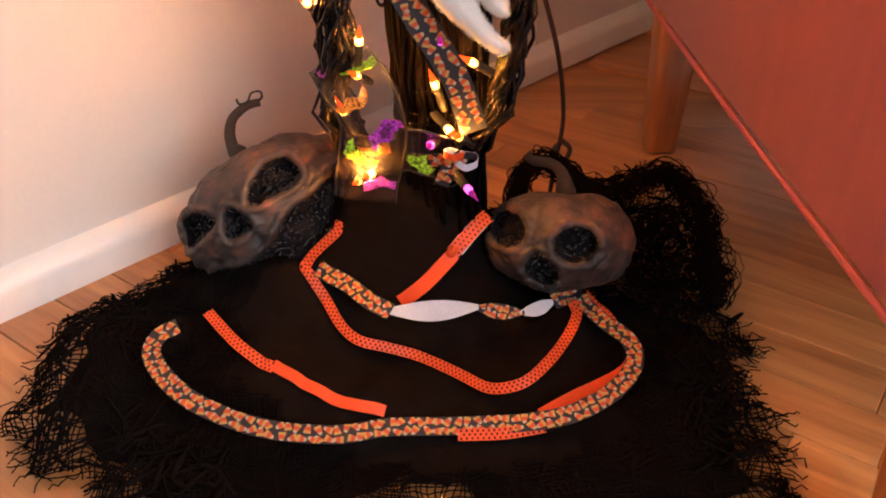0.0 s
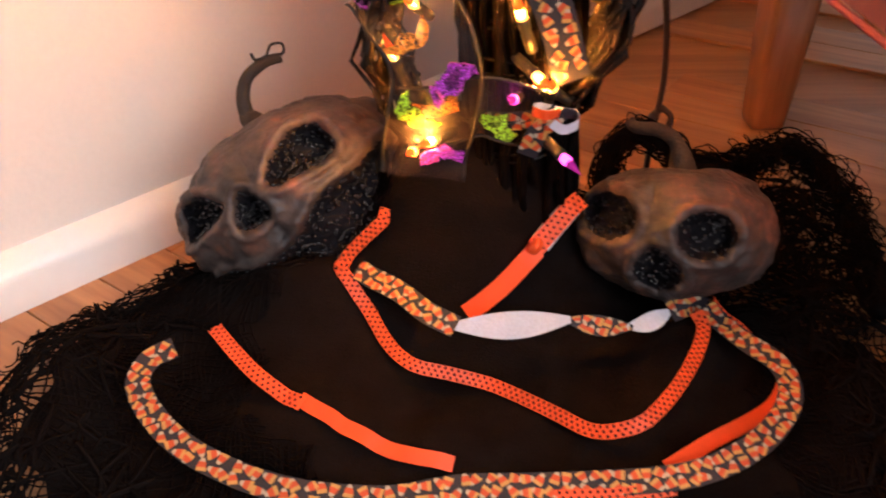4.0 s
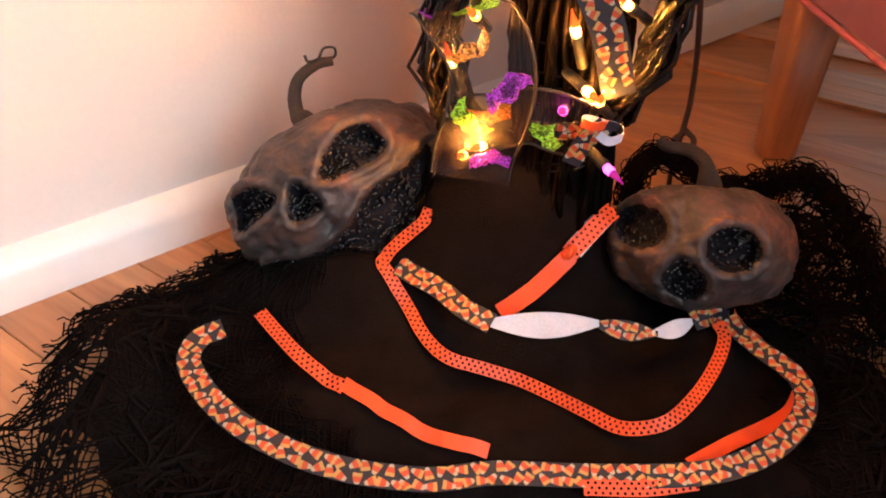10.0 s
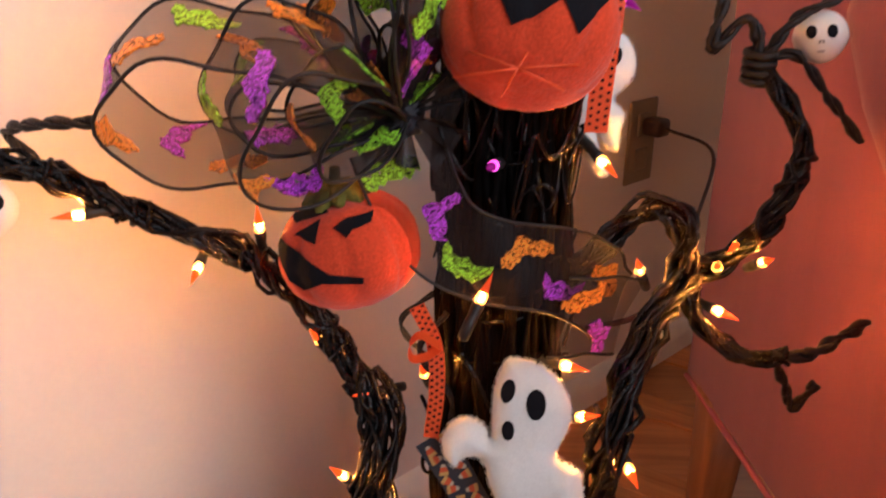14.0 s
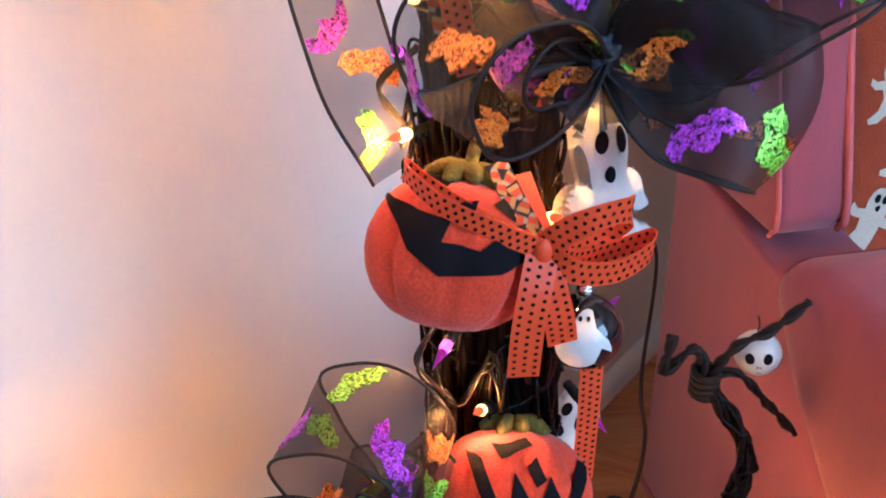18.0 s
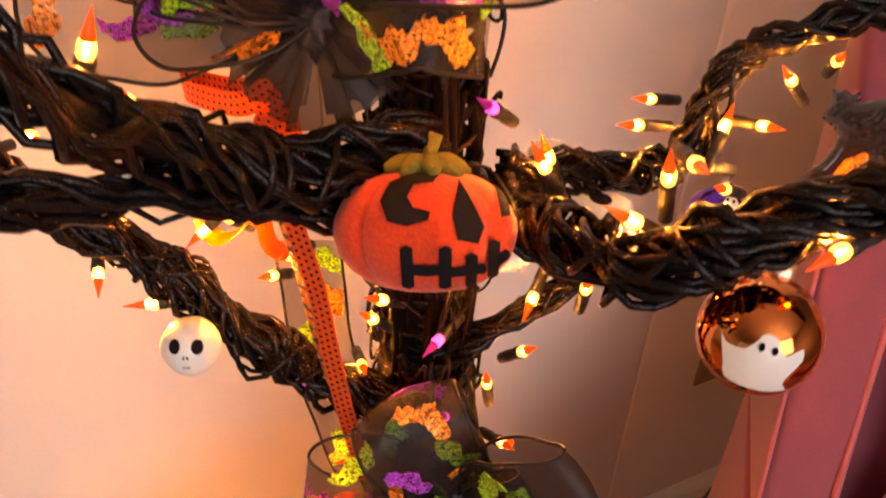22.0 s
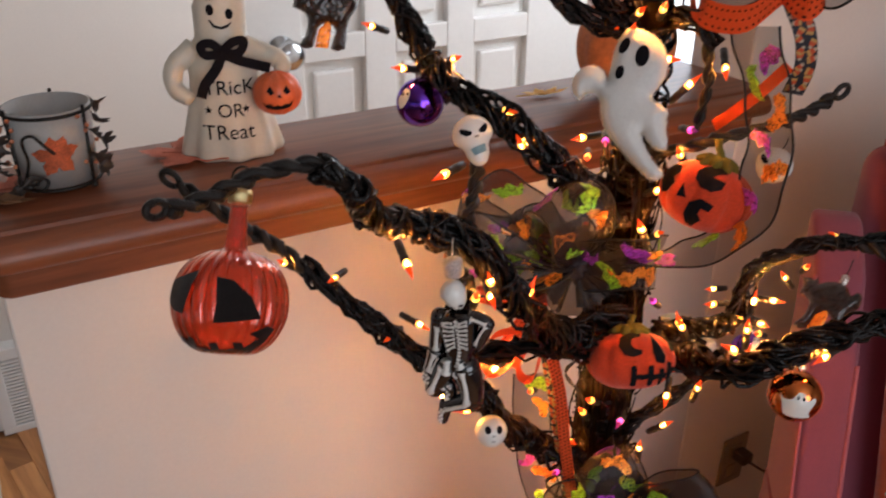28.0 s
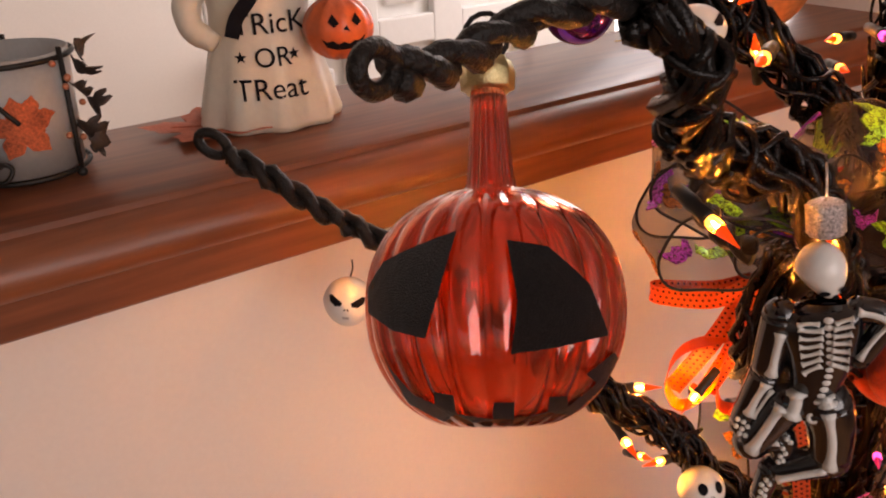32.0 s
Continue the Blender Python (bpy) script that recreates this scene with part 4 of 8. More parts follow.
branch([(0.117, 0.672, 0.41), (0.139, 0.678, 0.418), (0.16, 0.665, 0.448), (0.178, 0.675, 0.478), (0.185, 0.69, 0.497), (0.172, 0.70, 0.522), (0.161, 0.715, 0.540)], 0.0075, 0.004, 6, 0.0026, 60, knots=1)
twist_end([(0.161, 0.715, 0.536), (0.157, 0.715, 0.558), (0.148, 0.715, 0.566), (0.131, 0.716, 0.547), (0.134, 0.716, 0.578)], 0.0023)
twist_end([(0.161, 0.715, 0.536), (0.178, 0.713, 0.566), (0.200, 0.710, 0.580), (0.223, 0.708, 0.603)], 0.0022)
twist_end([(0.161, 0.715, 0.540), (0.182, 0.711, 0.545), (0.205, 0.707, 0.520), (0.228, 0.702, 0.493)], 0.0020)
bm = bmesh.new()
for k in range(4):
    tube(bm, [Vector((0.161, 0.715, 0.529 + 0.0055 * k)) + Vector((math.cos(w), math.sin(w), 0.15 * math.sin(w))) * 0.0085 for w in [i * 0.5 for i in range(14)]], 0.0028, 6)
tree_part("knot", bm, M_BLACK)
branch([(0.117, 0.672, 0.41), (0.112, 0.668, 0.445), (0.098, 0.678, 0.455), (0.08, 0.685, 0.443), (0.062, 0.68, 0.425), (0.03, 0.67, 0.40)], 0.008, 0.007, 7, 0.0026, 40)
branch([(0.117, 0.672, 0.41), (0.13, 0.668, 0.38), (0.158, 0.655, 0.365), (0.178, 0.64, 0.372)], 0.006, 0.004, 5, 0.0024, 60)
twist_end([(0.170, 0.645, 0.370), (0.190, 0.640, 0.374), (0.205, 0.645, 0.380), (0.232, 0.66, 0.387)], 0.0024)
twist_end([(0.172, 0.648, 0.366), (0.188, 0.66, 0.340), (0.197, 0.665, 0.322), (0.203, 0.652, 0.347)], 0.0020)
# left branch at the middle height
branch([(0.0, 0.63, 0.84), (-0.035, 0.615, 0.86), (-0.07, 0.615, 0.875), (-0.097, 0.605, 0.90), (-0.115, 0.598, 0.928), (-0.14, 0.59, 0.95), (-0.17, 0.578, 0.975), (-0.205, 0.57, 1.005), (-0.25, 0.566, 1.04), (-0.295, 0.565, 1.075)], 0.015, 0.0075, 10, 0.0028, 45, knots=3)
twist_end([(-0.285, 0.565, 1.068), (-0.32, 0.557, 1.097), (-0.345, 0.549, 1.115), (-0.375, 0.54, 1.14), (-0.395, 0.537, 1.154)], 0.0042, 0.010)
# left branch that reaches out to the front
branch([(0.01, 0.63, 1.03), (-0.03, 0.58, 1.035), (-0.055, 0.54, 1.06), (-0.07, 0.49, 1.11), (-0.085, 0.465, 1.155), (-0.11, 0.45, 1.185), (-0.14, 0.43, 1.20), (-0.152, 0.40, 1.215)], 0.0145, 0.0095, 11, 0.0030, 40, knots=3)
branch([(-0.145, 0.42, 1.203), (-0.154, 0.39, 1.222), (-0.156, 0.37, 1.248), (-0.174, 0.357, 1.267)], 0.0085, 0.006, 6, 0.0036, 90, knots=3)
twist_end([(-0.160, 0.362, 1.258), (-0.174, 0.357, 1.268), (-0.198, 0.335, 1.268), (-0.213, 0.311, 1.264), (-0.221, 0.288, 1.264), (-0.225, 0.276, 1.267)], 0.0031, 0.0075)
branch([(-0.01, 0.60, 1.00), (-0.05, 0.56, 1.03), (-0.085, 0.50, 1.055), (-0.11, 0.46, 1.09), (-0.105, 0.45, 1.15)], 0.009, 0.007, 6, 0.0028, 35)
twist_end([(-0.112, 0.475, 1.135), (-0.130, 0.52, 1.138), (-0.128, 0.55, 1.150), (-0.128, 0.575, 1.163), (-0.134, 0.605, 1.180)], 0.0036, 0.0)
# upper left branch over the ledge
branch([(0.01, 0.65, 1.13), (-0.037, 0.645, 1.148), (-0.07, 0.63, 1.18), (-0.102, 0.625, 1.207), (-0.135, 0.625, 1.228), (-0.174, 0.64, 1.24), (-0.198, 0.655, 1.262), (-0.22, 0.67, 1.29), (-0.25, 0.69, 1.33), (-0.275, 0.70, 1.355)], 0.016, 0.008, 10, 0.0028, 45, knots=4)
branch([(-0.27, 0.70, 1.35), (-0.285, 0.705, 1.345), (-0.30, 0.705, 1.37), (-0.295, 0.71, 1.42)], 0.006, 0.005, 5, 0.0026, 60)
# right branches
branch([(0.02, 0.63, 1.0), (0.06, 0.625, 1.0), (0.085, 0.60, 1.015), (0.109, 0.58, 1.027), (0.127, 0.568, 1.04), (0.15, 0.575, 1.055), (0.18, 0.585, 1.07), (0.215, 0.59, 1.085), (0.27, 0.60, 1.10), (0.33, 0.61, 1.115)], 0.014, 0.008, 10, 0.0028, 55, knots=3)
branch([(0.04, 0.645, 1.01), (0.08, 0.68, 1.0), (0.115, 0.73, 0.985), (0.125, 0.755, 1.01), (0.135, 0.765, 1.035), (0.16, 0.775, 1.05), (0.197, 0.79, 1.06), (0.232, 0.815, 1.055), (0.274, 0.832, 1.056)], 0.010, 0.0065, 8, 0.0026, 60, knots=3)
twist_end([(0.265, 0.828, 1.056), (0.30, 0.842, 1.06), (0.33, 0.855, 1.07)], 0.004)
twist_end([(0.232, 0.815, 1.055), (0.27, 0.81, 1.045), (0.305, 0.80, 1.03)], 0.004)
twist_end([(0.305, 0.842, 1.062), (0.315, 0.855, 1.095), (0.325, 0.865, 1.13)], 0.003, 0.010)
branch([(0.02, 0.65, 0.88), (0.06, 0.67, 0.915), (0.10, 0.69, 0.945)], 0.009, 0.005, 6, 0.0026, 50)
twist_end([(0.02, 0.65, 1.19), (0.07, 0.645, 1.212), (0.12, 0.68, 1.22), (0.150, 0.715, 1.226), (0.165, 0.728, 1.234)], 0.0034, 0.009)
# crown of cords at the top
for p in ([(0, 0.655, 1.25), (-0.01, 0.65, 1.29), (-0.05, 0.645, 1.305), (-0.085, 0.64, 1.325)], [(0, 0.655, 1.26), (-0.02, 0.65, 1.30), (-0.06, 0.65, 1.34), (-0.075, 0.65, 1.38)], [(0, 0.655, 1.26), (-0.01, 0.655, 1.31), (-0.03, 0.65, 1.36), (-0.04, 0.65, 1.41)], [(0, 0.655, 1.26), (0.01, 0.655, 1.30), (0.03, 0.65, 1.31), (0.055, 0.645, 1.29)], [(0, 0.655, 1.27), (0.005, 0.66, 1.33), (0.015, 0.66, 1.40)]):
    branch(p, 0.011, 0.006, 7, 0.0026, 40)
twist_end([(0.045, 0.648, 1.298), (0.052, 0.645, 1.26), (0.048, 0.647, 1.215)], 0.0028)
for k in range(9):   # loose cord curls between the branches
    a, z = rng.uniform(2.6, 5.6), rng.uniform(0.34, 1.2)
    r = trunk_r(z) + 0.006
    c = Vector((r * math.cos(a), 0.655 + r * math.sin(a), z))
    out = Vector((math.cos(a), math.sin(a), 0))
    twist_end([c, c + out * 0.02 + Vector((0, 0, -0.02)), c + out * 0.012 + Vector((0.012, 0, -0.05)), c + Vector((0.004, 0.002, -0.08))], 0.0011)


for k in range(110):   # loose cords and light wires lying across the trunk
    a, z0 = rng.uniform(2.7, 6.7), rng.uniform(0.30, 1.2)
    da, dz, lift = rng.uniform(-1.6, 1.6), rng.uniform(-0.12, 0.12), rng.uniform(0.004, 0.011)
    pts = []
    for i in range(13):
        q = i / 12
        z = z0 + dz * q + 0.016 * math.sin(q * (7 + k % 5 * 2) + k)
        b = a + da * q + 0.12 * math.sin(q * 9 + 2 * k)
        r = trunk_r(z) + lift + 0.004 * math.sin(q * 11 + k)
        pts.append(Vector((r * math.cos(b), 0.655 + r * math.sin(b), z)))
    bm = bmesh.new()
    tube(bm, smooth_path(pts, 3), rng.uniform(0.0007, 0.0015), 6)
    tree_part("loose_cord", bm, M_CORD)


# mini lights: a socket that holds a pointed bulb
def light_mesh(name, prof, material, seg=8):
    bm = bmesh.new()
    lathe(bm, prof, seg)
    me = bpy.data.meshes.new(name)
    bm.to_mesh(me)
    bm.free()
    me.shade_smooth()
    me.materials.append(material)
    return me


ME_SOCK = light_mesh("socket", [(0.0018, -0.026), (0.0036, -0.025), (0.0040, -0.012), (0.0034, -0.010), (0.0042, -0.003), (0.0042, 0.0)], M_SOCK)
ME_BULB = light_mesh("bulb", [(0.0018, -0.002), (0.0030, 0.0), (0.0034, 0.0025), (0.0033, 0.0050), (0.0029, 0.0072)], M_AMBER, 10)
ME_TIP = light_mesh("tip", [(0.0029, 0.0073), (0.0023, 0.0105), (0.0014, 0.0145), (0.0007, 0.0180), (0.0002, 0.0205)], M_AMBTIP, 10)
ME_FILA = light_mesh("filament", [(0.0001, 0.0010), (0.0004, 0.0014), (0.0006, 0.004), (0.0004, 0.0066), (0.0001, 0.0070)], M_FILA, 6)
ME_PBULB = ME_BULB.copy()
ME_PBULB.materials[0] = M_PURP
ME_PTIP = ME_TIP.copy()
ME_PTIP.materials[0] = M_PURTIP


def mini_light(at, heading, rise, purple):
    h, w = radians(heading), radians(rise)
    d = Vector((math.cos(w) * math.cos(h), math.cos(w) * math.sin(h), math.sin(w)))
    m = Matrix.Translation(Vector(at) - d * 0.004) @ d.to_track_quat("Z", "Y").to_matrix().to_4x4() @ Matrix.Scale(0.88, 4)
    s = new("mini_light", ME_SOCK)
    s.parent, s.matrix_parent_inverse, s.matrix_basis = tree, TREE_INV, m
    for nm, me in (("bulb", ME_PBULB if purple else ME_BULB), ("bulb_tip", ME_PTIP if purple else ME_TIP)):
        b = new(nm, me)
        b.parent = s
    if not purple:
        b = new("filament", ME_FILA)
        b.parent = s


for *p, h, w in ((-0.079, 0.639, 0.343, -140, 10), (-0.112, 0.647, 0.375, -116, 50), (-0.145, 0.650, 0.448, -90, 75), (-0.242, 0.627, 0.460, -150, -1), (-0.181, 0.640, 0.423, -94, -21), (-0.097, 0.626, 0.291, -136, 48),):
    mini_light(p, h, w, False)
for *p, h, w in ((-0.058, 0.612, 0.267, -70, 67), (-0.075, 0.612, 0.211, -137, 67), (-0.003, 0.605, 0.235, -140, 69), (0.039, 0.620, 0.374, -26, -1), (-0.014, 0.603, 0.425, 34, 61), (-0.046, 0.629, 0.363, -103, 46), (-0.062, 0.610, 0.240, -112, 33), (0.014, 0.608, 0.189, -145, 36), (-0.013, 0.603, 0.624, -115, 32), (0.055, 0.644, 0.491, -61, -24), (-0.060, 0.646, 0.537, -93, 34), (-0.056, 0.648, 0.685, -127, 16), (0.019, 0.612, 0.788, -121, 4), (-0.044, 0.637, 0.767, -138, 6), (-0.047, 0.633, 0.673, -101, 42),):
    mini_light(p, h, w, False)
for *p, h, w in ((0.023, 0.608, 0.732, -81, 30), (-0.029, 0.626, 0.873, -56, 24), (-0.013, 0.618, 0.936, -115, 37), (0.062, 0.638, 0.907, -33, 49), (0.041, 0.645, 0.867, -94, 74), (0.055, 0.641, 0.823, -40, 29), (-0.035, 0.634, 0.853, -113, 25), (0.060, 0.652, 0.966, -61, 21), (0.060, 0.652, 0.931, -93, -16), (0.088, 0.646, 0.954, -74, 68), (0.057, 0.653, 0.811, -64, 54), (-0.018, 0.621, 1.003, -86, 2), (0.014, 0.621, 1.130, -115, 54), (0.030, 0.635, 1.120, -69, 35), (0.025, 0.630, 1.164, -31, 28),):
    mini_light(p, h, w, False)
for *p, h, w in ((-0.037, 0.643, 1.116, -83, 35), (-0.020, 0.621, 0.918, -113, 49), (-0.037, 0.634, 0.832, -128, 27), (-0.049, 0.649, 1.198, -125, 5), (-0.042, 0.650, 1.180, -85, 6), (0.012, 0.620, 1.102, -88, 31), (-0.109, 0.631, 0.954, -97, 45), (-0.080, 0.641, 0.929, -95, 21), (-0.141, 0.619, 0.897, -60, 29),):
    mini_light(p, h, w, False)
for *p, h, w in ((-0.007, 0.592, 0.190, -100, 20), (0.023, 0.575, 0.160, -60, -10), (0.002, 0.600, 0.269, -90, 40)):
    mini_light(p, h, w, True)
for *p, h, w in ((-0.066, 0.600, 0.154, -100, 20), (0.008, 0.597, 0.200, -60, -10), (0.015, 0.597, 0.195, -90, 40), (-0.055, 0.595, 0.163, -120, 10)):
    mini_light(p, h, w, False)
for *p, h, w in ((0.025, 0.612, 0.249, -154, 34), (0.048, 0.608, 0.347, -47, 28), (0.075, 0.592, 0.321, -82, -9),):
    mini_light(p, h, w, False)
for *p, h, w in ((0.140, 0.664, 0.391, -50, -4),):
    mini_light(p, h, w, False)
for *p, h, w in ((0.090, 0.677, 0.414, -121, 47), (0.133, 0.660, 0.423, -111, 26),):
    mini_light(p, h, w, False)
for *p, h, w in ((0.161, 0.659, 0.427, -87, 29), (0.147, 0.670, 0.434, -129, 0),):
    mini_light(p, h, w, False)
for *p, h, w in ((-0.030, 0.611, 0.660, -122, -14), (-0.011, 0.602, 0.499, -106, 8), (0.059, 0.642, 0.580, -65, -17), (0.062, 0.641, 0.655, -43, 57), (0.066, 0.666, 0.408, -88, 19), (0.033, 0.623, 0.787, -91, 17), (-0.044, 0.653, 0.803, -105, 26), (0.018, 0.620, 0.914, -101, 4), (0.024, 0.620, 0.857, -90, 47), (0.062, 0.639, 0.625, -90, 58), (-0.026, 0.632, 1.203, -84, -1), (0.033, 0.641, 1.047, -109, 39), (0.045, 0.644, 1.217, -69, 15),):
    mini_light(p, h, w, True)
for *p, h, w in ((-0.155, 0.576, 0.941, -55, -17), (-0.133, 0.584, 0.922, -143, 6), (-0.073, 0.611, 0.939, -95, 32), (-0.181, 0.586, 1.013, -24, -4), (-0.148, 0.593, 0.976, -11, 13), (-0.111, 0.611, 0.958, -140, -40), (-0.307, 0.555, 1.078, -93, 39), (-0.262, 0.569, 1.061, -92, 11), (-0.206, 0.567, 1.006, -96, 11),):
    mini_light(p, h, w, False)
for *p, h, w in ((0.062, 0.629, 1.031, -150, 62), (0.176, 0.572, 1.056, -133, -11), (0.106, 0.593, 1.037, -156, 30), (0.060, 0.648, 1.024, -153, 70), (0.116, 0.600, 1.056, -107, 73), (0.125, 0.584, 1.072, -71, 20),):
    mini_light(p, h, w, False)
for *p, h, w in ((0.092, 0.708, 1.015, -130, 16), (0.136, 0.745, 1.005, 79, 45), (0.122, 0.730, 0.989, -168, 12), (0.143, 0.720, 0.981, -118, 30), (0.156, 0.746, 1.008, -42, 19), (0.093, 0.751, 1.009, -127, 17), (0.134, 0.704, 0.964, 66, 36), (0.162, 0.757, 1.032, -130, 45), (0.183, 0.769, 1.041, -88, 40), (0.208, 0.800, 1.066, -134, 33),):
    mini_light(p, h, w, False)
for *p, h, w in ((-0.086, 0.455, 1.150, -130, 68), (-0.085, 0.458, 1.133, -63, -10), (-0.092, 0.437, 1.144, -70, 47), (-0.065, 0.514, 1.112, 26, 71), (-0.061, 0.521, 1.090, -96, 56), (-0.122, 0.453, 1.230, -107, 2), (-0.137, 0.416, 1.174, -56, -15),):
    mini_light(p, h, w, False)
for *p, h, w in ((-0.113, 0.627, 1.224, -39, 8), (-0.098, 0.618, 1.197, -112, 55), (-0.169, 0.654, 1.259, -47, 22), (-0.251, 0.657, 1.282, -110, 21), (-0.216, 0.642, 1.249, -120, 14),):
    mini_light(p, h, w, False)
for *p, h, w in ((-0.014, 0.632, 1.299, -76, 45), (0.019, 0.636, 1.278, -41, 13), (0.038, 0.644, 1.257, -33, 49), (0.064, 0.645, 1.271, -83, -24), (-0.030, 0.650, 1.298, -70, 7), (-0.009, 0.629, 1.316, -71, 27), (0.009, 0.630, 1.320, -79, 34),):
    mini_light(p, h, w, False)
for *p, h, w in ((0.038, 0.638, 1.197, -110, 43),):
    mini_light(p, h, w, False)

# ---- cloth on the floor round the tree's foot ----
def cloth_h(x, y):
    r = math.hypot(x, y - 0.66)
    rm = math.hypot((x + 0.03) / 1.35, y - 0.66)
    left = max(0.15, min(1, (0.02 - x) / 0.12))
    v = 0.134 * math.exp(-(max(0.0, rm - 0.025) / 0.040) ** 2) + 0.028 * left * math.exp(-((r - 0.19) / 0.07) ** 2) * (1 if y < 0.75 else 0.6) + 0.012
    v *= 1 - 0.75 * max(0, min(1, (0.50 - y) / 0.06))
    return v


EDGE_A = [-180, -172, -157, -149, -110, -75, -45, -33, -27, -12, 3, 14, 24, 40, 48, 60, 78, 100, 130, 155, 164, 172, 180]
EDGE_R = [0.355, 0.366, 0.344, 0.31, 0.25, 0.24, 0.27, 0.28, 0.272, 0.232, 0.245, 0.228, 0.238, 0.275, 0.300, 0.285, 0.25, 0.20, 0.19, 0.29, 0.335, 0.345, 0.355]


def cloth_edge(a):
    return float(np.interp(math.degrees(a), EDGE_A, EDGE_R)) * (1 + 0.035 * math.sin(a * 17) + 0.025 * math.sin(a * 41 + 1))


def cloth_fold(x, y):
    """Height with creases."""
    n = noise.noise(Vector((x * 14, y * 14, 2))) * 0.012 + noise.noise(Vector((x * 45, y * 30, 7))) * 0.005
    hump = 0.022 * math.exp(-(((x - 0.235) / 0.03) ** 2 + ((y - 0.72) / 0.09) ** 2)) + 0.04 * math.exp(-(((x + 0.29) / 0.04) ** 2 + ((y - 0.52) / 0.08) ** 2))
    hump += 0.040 * math.exp(-(((x + 0.155) / 0.065) ** 2 + ((y - 0.608) / 0.028) ** 2)) + 0.020 * math.exp(-(((x - 0.105) / 0.05) ** 2 + ((y - 0.585) / 0.02) ** 2))
    return max(0.004, cloth_h(x, y) + n + hump - 0.007)


CX, CY = 0.02, 0.56
cloth = thing("gauze_cloth", "black netted gauze cloth with frayed edges spread under the tree", "cloth", at=(CX, CY, 0))
bm = bmesh.new()
rings = []
for i in range(26):   # closely woven middle
    ring = []
    for k in range(120):
        a = -math.pi + 2 * math.pi * k / 120
        q = (cloth_edge(a) * (0.90 - 0.30 * math.exp(-((a + 1.75) / 0.6) ** 2) - 0.14 * math.exp(-((a - 0.35) / 0.3) ** 2) - 0.38 * math.exp(-((a - 0.72) / 0.24) ** 2)) + 0.012 * math.sin(a * 5 + 1)) * i / 25
        x, y = CX + q * math.cos(a), CY + q * math.sin(a)
        ring.append(bm.verts.new((x, y, cloth_fold(x, y) + 0.001)))
        if i == 0:
            break
    rings.append(ring)
for k in range(120):
    bm.faces.new((rings[0][0], rings[1][k], rings[1][(k + 1) % 120]))
for a, b in zip(rings[1:], rings[2:]):
    for k in range(120):
        bm.faces.new((a[k], b[k], b[(k + 1) % 120], a[(k + 1) % 120]))
local(part("cloth_middle", bm, M_CLOTH, cloth))
rr = random.Random(3)


def threads(name, lo, hi, step, along_x, amp):
    bm = bmesh.new()
    v = lo
    while v < hi:
        run = []
        for i in range(150):
            u = -0.36 + 0.72 * i / 149
            w = v + amp * noise.noise(Vector((u * 30, v * 50, 3 if along_x else 9))) * 1.6
            x, y = (CX + u, CY + w) if along_x else (CX + w, CY + u)
            a, d = math.atan2(y - CY, x - CX), math.hypot(x - CX, y - CY)
            e = cloth_edge(a)
            if e * 0.52 < d < e:
                run.append(Vector((x, y, cloth_fold(x, y) + 0.002 + 0.002 * rr.random())))
            else:
                if len(run) > 3:
                    tube(bm, run, 0.0007, 3, cap=False)
                run = []
        if len(run) > 3:
            tube(bm, run, 0.0007, 3, cap=False)
        v += step * rr.uniform(0.55, 1.4)
    local(part(name, bm, M_CLOTH, cloth, kind="stuff"))


threads("weft", -0.36, 0.42, 0.0034, True, 0.010)
threads("warp", -0.38, 0.36, 0.0034, False, 0.010)
bm = bmesh.new()
for k in range(900):   # frayed ends
    a = rr.uniform(-math.pi, math.pi)
    q = cloth_edge(a) * rr.uniform(0.9, 1.01)
    p = Vector((CX + q * math.cos(a), CY + q * math.sin(a), 0))
    p.z = cloth_fold(p.x, p.y) * rr.uniform(0.3, 1) + 0.002
    pts = [p]
    for j in range(4):
        b = a + rr.uniform(-1.3, 1.3)
        pts.append(pts[-1] + Vector((math.cos(b), math.sin(b), rr.uniform(-0.5, 0.35))) * rr.uniform(0.002, 0.007))
        pts[-1].z = max(0.002, pts[-1].z)
    tube(bm, pts, 0.0006, 3, cap=False)
local(part("fringe", bm, M_CLOTH, cloth, kind="stuff"))
bm = bmesh.new()
for k in range(260):   # gathered threads at the rim and behind the second pumpkin
    if k % 9:
        a = rr.choice((rr.uniform(-0.6, 1.0), rr.uniform(2.7, 3.9)))
        q = cloth_edge((a + math.pi) % (2 * math.pi) - math.pi) * rr.uniform(0.72, 0.97)
        x0, y0, sp = CX + q * math.cos(a), CY + q * math.sin(a), 0.02
    else:
        x0, y0, sp = 0.19 + rr.uniform(-0.03, 0.06), 0.72 + rr.uniform(-0.07, 0.07), 0.03
    pts = []
    for j in range(7):
        x, y = x0 + sp * noise.noise(Vector((j * 0.5, k, 1))) * 2, y0 + sp * noise.noise(Vector((j * 0.5, k, 5))) * 2
        pts.append(Vector((x, y, cloth_fold(x, y) + 0.003 + 0.008 * abs(noise.noise(Vector((j * 0.6, k, 9)))))))
    tube(bm, smooth_path(pts, 4), rr.uniform(0.0006, 0.0016), 4)
local(part("thread_gather", bm, M_CLOTH, cloth, kind="stuff"))
